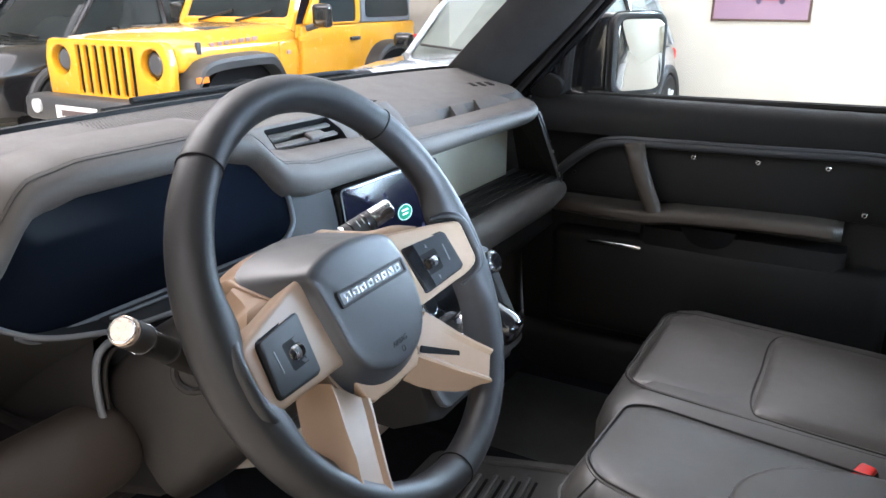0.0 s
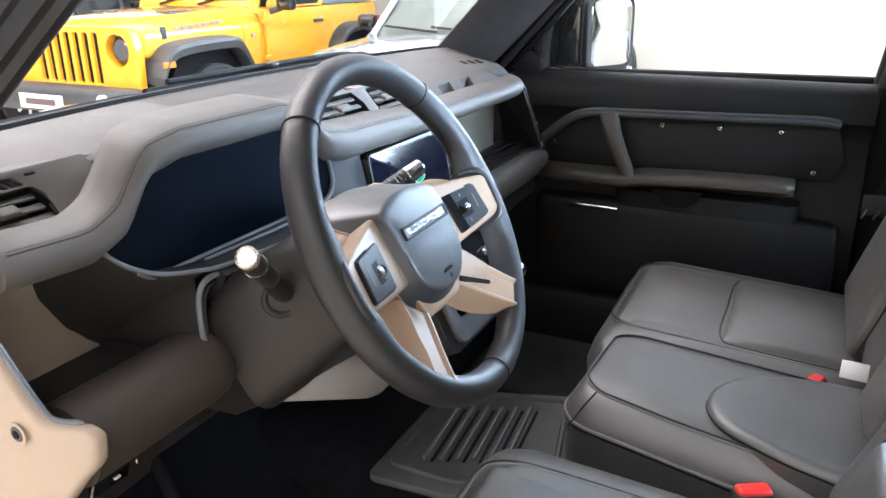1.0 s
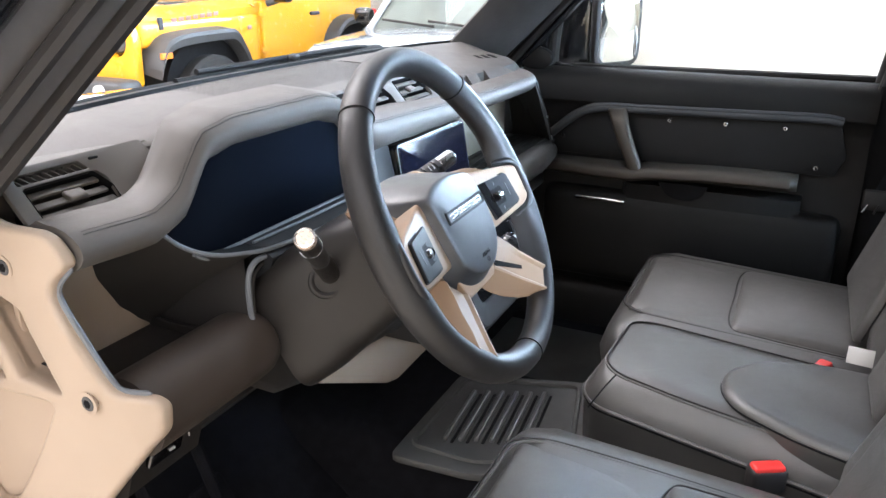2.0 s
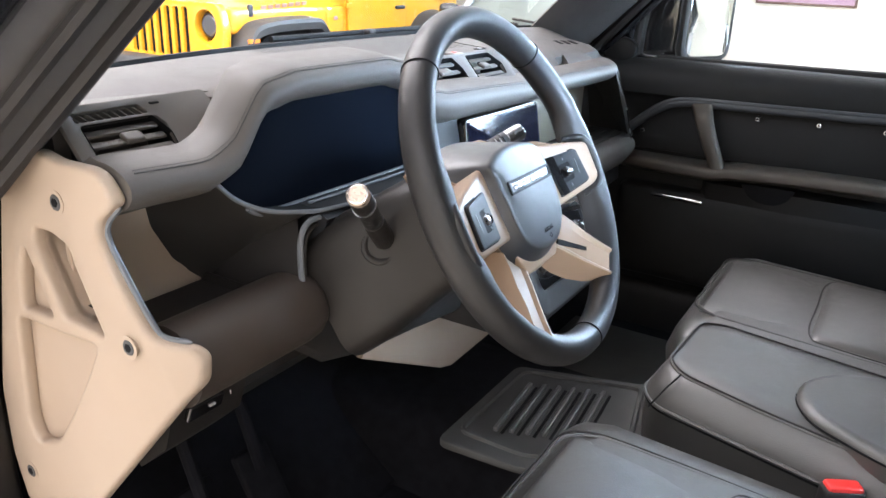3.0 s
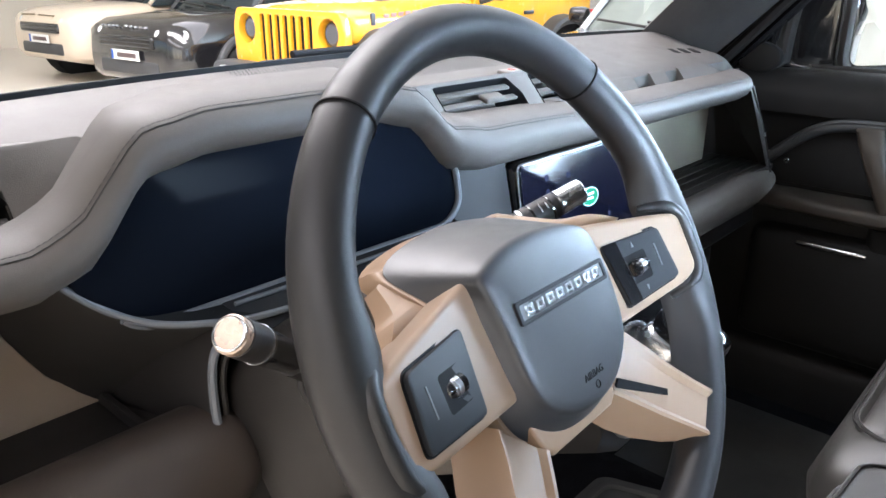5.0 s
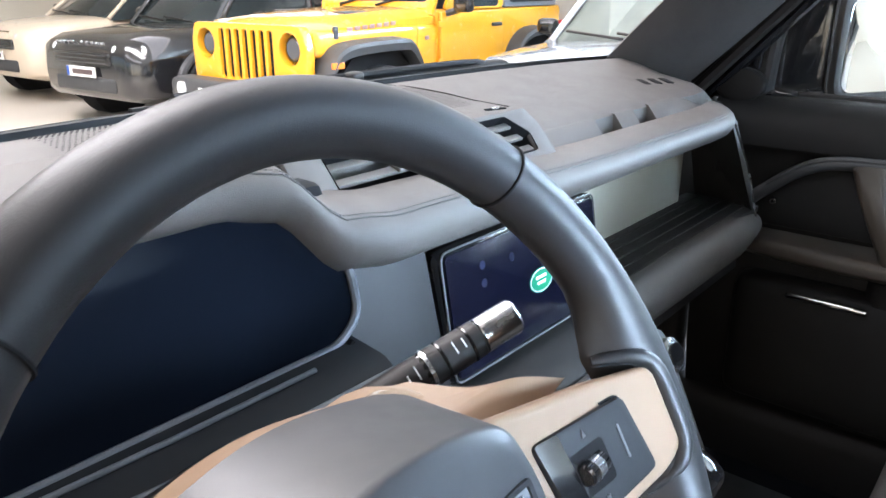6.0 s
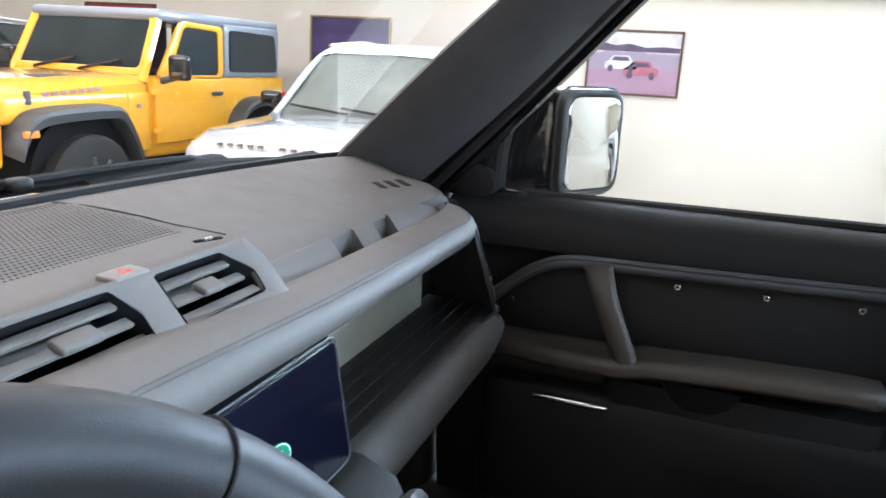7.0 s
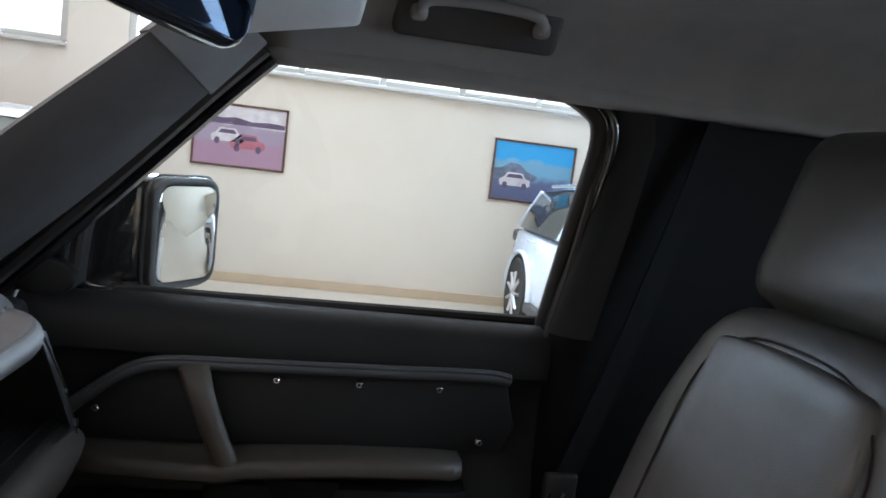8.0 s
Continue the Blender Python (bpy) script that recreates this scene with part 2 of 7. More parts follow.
def tube(path, r, seg=10, closed=False, flat=1.0):
    """A round (or flattened) bar along a path. r: one radius or one for each point."""
    pts = [Vector(p) for p in path]
    n = len(pts)
    rs = r if isinstance(r, (list, tuple)) else [r] * n
    rings, up = [], None
    for i, p in enumerate(pts):
        a = pts[i - 1] if (i or closed) else p
        b = pts[(i + 1) % n] if (i < n - 1 or closed) else p
        d = (b - a).normalized()
        if up is None:
            up = Vector((0, 0, 1)) if abs(d.z) < 0.9 else Vector((1, 0, 0))
        side = d.cross(up).normalized()
        up = side.cross(d).normalized()
        rings.append([p + rs[i] * (math.cos(t) * side + flat * math.sin(t) * up) for t in (2 * math.pi * k / seg for k in range(seg))])
    if closed:
        rings.append(rings[0])
        bm = loft(rings, cap=False)
        bmesh.ops.remove_doubles(bm, verts=bm.verts, dist=1e-6)
        return bm
    return loft(rings)


def cyl(p0, p1, r0, r1=None, seg=24, bev=0.0):
    p0, p1 = Vector(p0), Vector(p1)
    r1 = r0 if r1 is None else r1
    if bev:
        d = (p1 - p0).normalized()
        return tube([p0, p0 + d * 1e-5, p0 + d * bev, p1 - d * bev, p1 - d * 1e-5, p1], [r0 - bev, r0 - bev, r0, r1, r1 - bev, r1 - bev], seg)
    return tube([p0, p1], [r0, r1], seg)


def smooth_path(points, n=8, closed=False):
    """A soft curve (Catmull-Rom) through the points."""
    p = [Vector(q) for q in points]
    out, c = [], len(p)
    for i in range(c if closed else c - 1):
        g = (lambda k: p[k % c]) if closed else (lambda k: p[max(0, min(c - 1, k))])
        a, b, d, e = g(i - 1), g(i), g(i + 1), g(i + 2)
        for k in range(n):
            t = k / n
            out.append(0.5 * ((2 * b) + (d - a) * t + (2 * a - 5 * b + 4 * d - e) * t * t + (3 * b - a - 3 * d + e) * t ** 3))
    if not closed:
        out.append(p[-1])
    return out


def rounded(outline, r=0.01, n=4):
    """A 2D outline with its corners rounded."""
    out, c = [], len(outline)
    for i in range(c):
        a, b, d = (Vector(outline[(i + k) % c]).to_2d() for k in (-1, 0, 1))
        u, v = (a - b), (d - b)
        l = min(r, 0.45 * u.length, 0.45 * v.length)
        s, e = b + u.normalized() * l, b + v.normalized() * l
        for k in range(n + 1):
            t = k / n
            out.append((s * (1 - t) ** 2 + 2 * b * t * (1 - t) + e * t * t)[:])
    return out


def plate(outline, depth, m=None, bev=0.003, holes=(), seg=2):
    """An outline in x, y drawn out along z by depth, with bevelled rims and real holes."""
    bm = bmesh.new()
    loops = [outline, *holes]
    edges = []
    for lp in loops:
        vs = [bm.verts.new((p[0], p[1], 0)) for p in lp]
        edges += [bm.edges.new((vs[i], vs[(i + 1) % len(vs)])) for i in range(len(vs))]
    if holes:
        bmesh.ops.triangle_fill(bm, use_beauty=True, edges=edges)
    else:
        bm.faces.new(bm.verts[:])
    faces = bm.faces[:]
    got = bmesh.ops.extrude_face_region(bm, geom=faces)
    bmesh.ops.translate(bm, vec=(0, 0, depth), verts=[g for g in got["geom"] if isinstance(g, bmesh.types.BMVert)])
    bmesh.ops.recalc_face_normals(bm, faces=bm.faces)
    if bev:
        rim = [e for e in bm.edges if len(e.link_faces) == 2 and e.calc_face_angle(0) > 1.0 and abs(e.verts[0].co.z - e.verts[1].co.z) < 1e-6]
        bmesh.ops.bevel(bm, geom=rim, offset=bev, segments=seg, profile=0.5, affect="EDGES")
    if m is not None:
        bmesh.ops.transform(bm, matrix=m, verts=bm.verts)
    return bm


def axes(o, x, y):
    """The matrix that lays a plate's x and y along the given world directions at o."""
    x, y = Vector(x).normalized(), Vector(y).normalized()
    z = x.cross(y).normalized()
    y = z.cross(x)
    m = Matrix((x, y, z)).transposed().to_4x4()
    m.translation = Vector(o)
    return m


def ellipse(a, b, n=28, c=(0, 0)):
    return [(c[0] + a * math.cos(2 * math.pi * k / n), c[1] + b * math.sin(2 * math.pi * k / n)) for k in range(n)]


def rect(w, h, r=0.01, c=(0, 0), n=4):
    return [(p[0] + c[0], p[1] + c[1]) for p in rounded([(-w / 2, -h / 2), (w / 2, -h / 2), (w / 2, h / 2), (-w / 2, h / 2)], r, n)]


def lettering(text, size, depth, m):
    """A flat word in the built-in font as a bmesh."""
    cu = bpy.data.curves.new("word", "FONT")
    cu.body, cu.size, cu.extrude, cu.align_x, cu.align_y = text, size, depth, "CENTER", "CENTER"
    ob = bpy.data.objects.new("word", cu)
    scene.collection.objects.link(ob)
    me = bpy.data.meshes.new_from_object(ob.evaluated_get(bpy.context.evaluated_depsgraph_get()))
    bm = bmesh.new()
    bm.from_mesh(me)
    bpy.data.objects.remove(ob)
    bpy.data.curves.remove(cu)
    bpy.data.meshes.remove(me)
    bmesh.ops.transform(bm, matrix=m, verts=bm.verts)
    return bm


def lerp_table(table, x):
    if x <= table[0][0]:
        return table[0][1]
    for (a, u), (b, v) in zip(table, table[1:]):
        if x <= b:
            t = (x - a) / (b - a)
            t = t * t * (3 - 2 * t)
            return u + (v - u) * t
    return table[-1][1]


# ---- the showroom ----
EAST, WEST, NORTH, SOUTH, TOP = 8.9, -7.0, 17.0, -9.0, 4.6
floor = part("floor", bbox(((EAST + WEST) / 2, (NORTH + SOUTH) / 2, -0.1), (EAST - WEST, NORTH - SOUTH, 0.2), 0), M_FLOOR, None, smooth=0)
tagged(floor, "pale sand showroom floor with a soft polish", "floor", kind="structure")


def wall_with_openings(name, length, height, openings, m, label, thick=0.3):
    holes = [[(a, z0), (b, z0), (b, z1), (a, z1)] for a, b, z0, z1 in openings]
    ob = part(name, plate([(0, 0), (length, 0), (length, height), (0, height)], thick, m, 0, holes), M_WALL, None, smooth=0)
    return tagged(ob, label, "wall", kind="structure")


# East wall: x of the plate runs along +y, its thickness goes outwards.
EW = axes((EAST, SOUTH, 0), (0, 1, 0), (0, 0, 1))
bands = [(-8.2, 2.70), (3.30, 8.1), (8.6, 16.2)]
wall_with_openings("wall_east", NORTH - SOUTH, TOP, [(a - SOUTH, b - SOUTH, 2.36, 3.9) for a, b in bands], EW, "cream painted wall with a high band of windows")
wall_with_openings("wall_north", EAST - WEST, TOP, [], axes((EAST, NORTH, 0), (-1, 0, 0), (0, 0, 1)), "plain cream painted wall")
wall_with_openings("wall_south", EAST - WEST, TOP, [], axes((WEST, SOUTH, 0), (1, 0, 0), (0, 0, 1)), "plain cream painted wall")
wall_with_openings("wall_west", NORTH - SOUTH, TOP, [(1.0 + k * 6.1, 6.4 + k * 6.1, 0.15, 3.7) for k in range(4)], axes((WEST, NORTH, 0), (0, -1, 0), (0, 0, 1)), "cream wall with wide shop windows")
ceil = part("ceiling", plate([(WEST, SOUTH), (EAST, SOUTH), (EAST, NORTH), (WEST, NORTH)], 0.25, Matrix.Translation((0, 0, TOP)), 0,
            [[(x0, y0), (x0 + 1.6, y0), (x0 + 1.6, y1), (x0, y1)] for x0, y0, y1 in ((-4.0, -3.5, 9.5), (0.5, 1.6, 9.6), (4.4, -4.0, 11.0))]), M_CEIL, None, smooth=0)
tagged(ceil, "white ceiling with three long strips of roof glass", "ceiling", kind="structure")
skirt = part("baseboard", bbox((EAST - 0.012, (NORTH + SOUTH) / 2, 0.055), (0.02, NORTH - SOUTH - 0.02, 0.11), 0.004), M_SKIRT, None, smooth=0)
tagged(skirt, "sand coloured skirting along the cream wall", "skirting", kind="structure")

# The high windows: a frame with mullions and one pane for each field.
for k, (a, b) in enumerate(bands):
    win = thing(f"window_{k + 1}", (EAST, (a + b) / 2, 2.36), "high white-framed window band with narrow panes", "window", kind="structure")
    n = max(1, round((b - a) / 0.93))
    fw = (b - a) / n
    part("window_sill", bbox((EAST - 0.03, (a + b) / 2, 2.34), (0.14, b - a, 0.04), 0.006), M_FRAME, win)
    part("head_rail", bbox((EAST + 0.1, (a + b) / 2, 3.87), (0.08, b - a, 0.06), 0.006), M_FRAME, win)
    for i in range(n + 1):
        y = a + fw * i
        part("mullion", bbox((EAST + 0.08, min(max(y, a + 0.04), b - 0.04), 3.11), (0.10, 0.075, 1.46), 0.006), M_FRAME, win)
    for i in range(n):
        y = a + fw * (i + 0.5)
        part("bottom_rail", bbox((EAST + 0.08, y, 2.40), (0.06, fw - 0.08, 0.06), 0.005), M_FRAME, win)
        pane = part("pane", bbox((EAST + 0.09, y, 3.11), (0.008, fw - 0.06, 1.42), 0), M_GLASS, win, smooth=0)
        pane.visible_shadow = False

# bright hazy sky far outside the high windows
haze = part("backdrop", bbox((16.0, 4.0, 5.0), (0.1, 60.0, 14.0), 0), M_HAZE, None, smooth=0)
tagged(haze, "bright white hazy sky outside the windows", "sky", kind="structure")

# Framed pictures along the wall.
def scene_paper(name, base, mid, low):
    """A blurred landscape print: bands of colour, broken by soft noise."""
    m = bpy.data.materials.new(name)
    m.use_nodes = True
    nt = m.node_tree
    tex, sep, nz, add, ramp = (nt.nodes.new(k) for k in ("ShaderNodeTexCoord", "ShaderNodeSeparateXYZ", "ShaderNodeTexNoise", "ShaderNodeMath", "ShaderNodeValToRGB"))
    nz.inputs["Scale"].default_value = 5.0
    nt.links.new(tex.outputs["Generated"], sep.inputs[0])
    nt.links.new(tex.outputs["Generated"], nz.inputs["Vector"])
    sc = nt.nodes.new("ShaderNodeMath")
    sc.operation = "MULTIPLY_ADD"
    sc.inputs[1].default_value, sc.inputs[2].default_value = 0.22, -0.11
    nt.links.new(nz.outputs["Fac"], sc.inputs[0])
    nt.links.new(sep.outputs["Z"], add.inputs[0])
    nt.links.new(sc.outputs[0], add.inputs[1])
    nt.links.new(add.outputs[0], ramp.inputs["Fac"])
    e = ramp.color_ramp.elements
    e[0].position, e[0].color = 0.0, (*low, 1)
    e[1].position, e[1].color = 1.0, (*base, 1)
    for p, c in ((0.33, low), (0.45, mid), (0.66, mid), (0.72, base)):
        x = e.new(p)
        x.color = (*c, 1)
    b = nt.nodes["Principled BSDF"]
    nt.links.new(ramp.outputs["Color"], b.inputs["Base Color"])
    b.inputs["Roughness"].default_value = 0.35
    return m


P_PINK = scene_paper("pink_print", (0.66, 0.64, 0.62), (0.33, 0.27, 0.36), (0.36, 0.22, 0.31))
P_BLUE = scene_paper("blue_print", (0.02, 0.33, 0.66), (0.16, 0.36, 0.52), (0.10, 0.12, 0.22))
P_DUSK = scene_paper("dusk_print", (0.045, 0.03, 0.11), (0.07, 0.045, 0.15), (0.03, 0.02, 0.08))
P_REDD = scene_paper("red_print", (0.30, 0.03, 0.05), (0.34, 0.06, 0.06), (0.2, 0.03, 0.05))
W_FRAME = material("dark_wood_frame", (0.10, 0.05, 0.035), 0.45, var=0.2, scale=20)
W_FRAME2 = material("bronze_frame", (0.30, 0.22, 0.10), 0.4, var=0.2, scale=20)


P_HILL = material("print_rocks", (0.13, 0.17, 0.24), 0.4, var=0.4, scale=14)
P_CAR = material("print_pale", (0.60, 0.57, 0.60), 0.4, var=0.2, scale=9)


def picture(y0, y1, z0, z1, paper, wood, label):
    p = thing("framed_picture", (EAST, (y0 + y1) / 2, z0), label, "picture", group="pictures along the wall")
    w, h = y1 - y0, z1 - z0
    m = axes((EAST - 0.035, (y0 + y1) / 2, (z0 + z1) / 2), (0, 1, 0), (0, 0, 1))
    part("frame", plate(rect(w, h, 0.004), 0.03, m, 0.005, [rect(w - 0.05, h - 0.05, 0.003)]), wood, p)
    part("print", bbox((EAST - 0.014, (y0 + y1) / 2, (z0 + z1) / 2), (0.008, w - 0.045, h - 0.045), 0), paper, p, smooth=0)
    return p


def printed_car(pic, y, z, size, paint, label):
    """A car printed on a picture: body, dark windows and two wheels as flat shapes."""
    m = axes((EAST - 0.0205, y, z), (0, -1, 0), (0, 0, 1)) @ Matrix.Scale(size, 4)
    body = [(-0.50, -0.16), (0.50, -0.16), (0.52, 0.02), (0.46, 0.08), (0.34, 0.10), (0.24, 0.27), (-0.26, 0.27), (-0.38, 0.10), (-0.52, 0.04)]
    part("pale_shape" if paint is P_CAR else "red_shape", plate(rounded(body, 0.05), 0.0015 / size, m, 0), paint, pic, label)
    part("window_shape", plate(rounded([(-0.30, 0.10), (0.28, 0.10), (0.20, 0.22), (-0.22, 0.22)], 0.02), 0.0006 / size, m @ Matrix.Translation((0, 0, 0.0016 / size)), 0), P_SHADE, pic)
    for x in (-0.32, 0.32):
        part("wheel_shape", plate(ellipse(0.085, 0.11, 16, (x, -0.15)), 0.0006 / size, m @ Matrix.Translation((0, 0, 0.0016 / size)), 0), P_SHADE, pic)


P_SHADE = material("print_shadow", (0.10, 0.07, 0.13), 0.4, var=0.2, scale=9)
P_ROSE = material("print_red", (0.42, 0.13, 0.17), 0.4, var=0.2, scale=9)
pic = picture(0.97, 1.97, 1.27, 1.96, P_PINK, W_FRAME, "framed print of a white and a red car on violet ground")
part("sky_shape", plate(rect(0.95, 0.17, 0.002), 0.001, axes((EAST - 0.0185, 1.47, 1.848), (0, -1, 0), (0, 0, 1)), 0), P_CAR, pic, "pale sky on the print")
part("tree_shape", plate(rounded([(-0.47, -0.03), (0.47, -0.03), (0.47, 0.02), (0.30, 0.03), (0.12, 0.015), (-0.05, 0.05), (-0.20, 0.03), (-0.34, 0.055), (-0.47, 0.04)], 0.01), 0.001, axes((EAST - 0.0195, 1.47, 1.765), (0, -1, 0), (0, 0, 1)), 0), P_SHADE, pic, "dark tree line on the print")
printed_car(pic, 1.60, 1.60, 0.34, P_CAR, "white car shape on the print")
printed_car(pic, 1.38, 1.54, 0.36, P_ROSE, "red car shape on the print")
pic = picture(-2.36, -1.37, 1.25, 1.96, P_BLUE, W_FRAME, "framed print of a pale car under a blue sky")
part("tree_shape", plate(rounded([(-0.40, -0.10), (0.10, -0.10), (0.16, -0.04), (0.02, 0.01), (-0.08, 0.09), (-0.20, 0.10), (-0.30, 0.03), (-0.42, 0.02)], 0.03), 0.001, axes((EAST - 0.0195, -1.78, 1.60), (0, -1, 0), (0, 0, 1)), 0), P_HILL, pic, "dark rocks on the print")
printed_car(pic, -1.66, 1.49, 0.36, P_CAR, "white car shape on the print")
picture(4.33, 5.42, 1.25, 1.99, P_DUSK, W_FRAME2, "framed dark violet print in a bronze frame")
picture(7.75, 8.95, 1.35, 2.05, P_REDD, W_FRAME, "framed red print with a dark wood frame")


# ---- parked cars: built nose at x = 0, tail towards +x, wheels on z = 0 ----
def car_wheel(parent, x, y, r, w, alloy=True, name="wheel"):
    s = 1 if y > 0 else -1
    tyre_path = [(y - w / 2, r * 0.62), (y - w / 2, r * 0.93), (y - w / 2 * 0.75, r), (y + w / 2 * 0.75, r), (y + w / 2, r * 0.93), (y + w / 2, r * 0.62)]
    rings = [[(x + rr * math.cos(t), yy, r + rr * math.sin(t)) for t in (2 * math.pi * k / 36 for k in range(36))] for yy, rr in tyre_path]
    wh = part(name, loft(rings), M_TYRE, parent, "black tyre on a spoked rim")
    ro = y + s * w * 0.40
    rimbm = [cyl((x, ro - s * 0.10, r), (x, ro - s * 0.08, r), r * 0.62, seg=36)]
    ring = [[(x + rr * math.cos(t), yy, r + rr * math.sin(t)) for t in (2 * math.pi * k / 36 for k in range(36))] for yy, rr in ((ro - s * 0.09, r * 0.63), (ro + s * 0.02, r * 0.64), (ro + s * 0.02, r * 0.58), (ro - s * 0.05, r * 0.56))]
    rimbm.append(loft(ring, cap=False))
    for k in range(9):
        a = 2 * math.pi * k / 9 + 0.3
        rimbm.append(tube([(x, ro, r), (x + r * 0.3 * math.cos(a), ro + s * 0.008, r + r * 0.3 * math.sin(a)), (x + r * 0.6 * math.cos(a), ro, r + r * 0.6 * math.sin(a))], [0.05, 0.035, 0.045], 8, flat=0.5))
    part("rim", merge(*rimbm), M_ALLOY if alloy else M_TRIM, wh)
    return wh


M_LENS = material("lamp_lens", (0.075, 0.08, 0.088), 0.12, var=0.1, coat=0.6)
M_BRONZE = material("bonnet_letters", (0.20, 0.16, 0.10), 0.35, metal=0.4, var=0.05)


def saloon_suv(name, paint, at, yaw, label, L=4.4, W=1.95, H=1.63, belt=1.02, group="cars parked along the wall", rear=0.55, tail=M_RED, arches=M_TRIM, glass=M_TINTED_BODY):
    """A smooth five-door sport utility car."""
    car = thing(name, (0, 0, 0), label, "car", group)
    hw, wr = W / 2, 0.37
    xs = (0.88, L - 0.85)
    # The lower body: rings along the length, from nose to tail.
    nose = [(0.0, 0.40, 0.82, 0.74), (0.06, 0.32, 0.92, 0.86), (0.25, 0.28, 0.985, 0.95), (0.7, 0.27, 1.02, 0.99), (1.25, 0.27, belt + 0.03, 1.0),
            (2.2, 0.27, belt + 0.02, 1.0), (3.3, 0.28, belt + 0.05, 0.99), (L - 0.35, 0.30, belt + 0.06, 0.96), (L - 0.08, 0.36, belt + 0.0, 0.88), (L, 0.45, belt - 0.15, 0.80)]
    rings = []
    for x, zb, zt, f in nose:
        h = hw * f
        sec = [(-0.80, 0.0), (-0.97, 0.10), (-1.0, 0.35), (-0.985, 0.62), (-0.94, 0.86), (-0.80, 0.97), (-0.4, 1.0), (0, 1.005)]
        ring = [(x, h * a, zb + (zt - zb) * b) for a, b in sec] + [(x, -h * a, zb + (zt - zb) * b) for a, b in sec[-2::-1]]
        rings.append(ring)
    body = loft(rings)
    part("body", body, paint, car, smooth=50)
    # Cabin
    cab = [(1.18, belt - 0.02, 0.90, belt), (1.75, belt, 0.80, H - 0.10), (2.2, belt, 0.78, H), (3.2, belt, 0.77, H - 0.02), (L - rear, belt, 0.76, H - 0.08), (L - 0.12, belt, 0.80, belt + 0.05)]
    rings = []
    for x, zb, f, zt in cab:
        lo, hi = hw * (0.93 if x < L - 0.9 else 0.90 if x < L - 0.2 else 0.82), hw * f * 0.9
        rings.append([(x, -lo, zb), (x, -(lo + hi) / 2 - 0.01, (zb + zt) / 2), (x, -hi, zt - 0.03), (x, -hi * 0.85, zt), (x, 0, zt + 0.015), (x, hi * 0.85, zt), (x, hi, zt - 0.03), (x, (lo + hi) / 2 + 0.01, (zb + zt) / 2), (x, lo, zb)])
    part("cabin_glass", loft(rings, cap=False, closed=False), glass, car, "tinted windows", smooth=50)
    roof = [[(x, y, z + 0.012) for x, y, z in r[2:7]] for r in rings[1:5]]
    rb = loft(roof, cap=False, closed=False)
    part("roof", rb, paint, car, smooth=50)
    for s in (-1, 1):
        path = [Vector(rings[0][2 if s < 0 else 6]) + Vector((0, 0, 0.03)), Vector(rings[1][2 if s < 0 else 6]), Vector(rings[2][2 if s < 0 else 6])]
        part("pillar", tube(smooth_path(path, 6), 0.030, 8), paint, car)
        part("pillar", tube([rings[4][2 if s < 0 else 6], rings[5][0 if s < 0 else 8]], 0.032, 8), paint, car)
        part("pillar", tube([(2.55, s * hw * 0.94, belt), (2.62, s * hw * 0.72, H - 0.03)], 0.035, 8), M_GLOSS, car)
        part("roof_rail", tube([(1.9, s * hw * 0.70, H - 0.02), (2.6, s * hw * 0.70, H + 0.03), (L - 0.7, s * hw * 0.68, H - 0.03)], 0.018, 8), M_SILVER, car)
        mir = part("door_mirror", rbox((1.55, s * (hw + 0.09), belt + 0.10), (0.12, 0.20, 0.14), 0.05), M_GLOSS, car)
        part("handle", rbox((2.35, s * (hw * 1.0), belt - 0.10), (0.20, 0.03, 0.03), 0.012), paint, car)
        part("handle", rbox((3.25, s * (hw * 0.995), belt - 0.08), (0.20, 0.03, 0.03), 0.012), paint, car)
        part("headlamp", rbox((0.18, s * hw * 0.66, 0.80), (0.24, 0.40, 0.13), 0.05, rot=Euler((0, 0.3, -s * 0.45)).to_matrix().to_4x4()), M_LAMP, car, "clear headlamp")
        part("tail_lamp", rbox((L - 0.07, s * hw * 0.72, 0.90), (0.12, 0.30, 0.14), 0.04), tail, car)
        part("fog_lamp", rbox((0.07, s * hw * 0.62, 0.48), (0.08, 0.24, 0.06), 0.025), M_LAMP, car)
        for xc in xs:
            arch = []
            for k in range(15):
                a = math.pi * k / 14
                arch.append((xc + 0.44 * math.cos(a), s * hw * 0.99, 0.36 + 0.44 * math.sin(a)))
            part("wheel_arch", tube(arch, 0.045 if arches is M_TRIM else 0.03, 8), arches, car)
            part("arch_liner", cyl((xc, s * hw * 0.70, 0.38), (xc, s * hw * 1.003, 0.38), 0.43, seg=30), M_DARK, car)
            car_wheel(car, xc, s * (hw - 0.09), wr, 0.225)
        part("sill", rbox((L / 2, s * hw * 0.97, 0.30), (L - 2.4, 0.08, 0.12), 0.03), M_TRIM, car)
    part("grille", rbox((0.015, 0, 0.74), (0.09, W * 0.52, 0.13), 0.03), M_GLOSS, car)
    for k in range(3):
        part("grille_bar", rbox((-0.032, 0, 0.70 + 0.04 * k), (0.012, W * 0.48, 0.010), 0.004), M_TRIM, car)
    part("bumper_intake", rbox((0.02, 0, 0.47), (0.08, W * 0.56, 0.16), 0.04), M_TRIM, car)
    plate_bm = rbox((-0.035, 0, 0.60), (0.012, 0.52, 0.11), 0.004)
    pl = part("number_plate", plate_bm, M_PLATE, car, "white number plate")
    part("plate_band", bbox((-0.043, 0.235, 0.60), (0.004, 0.04, 0.10), 0), M_BLUE, pl)
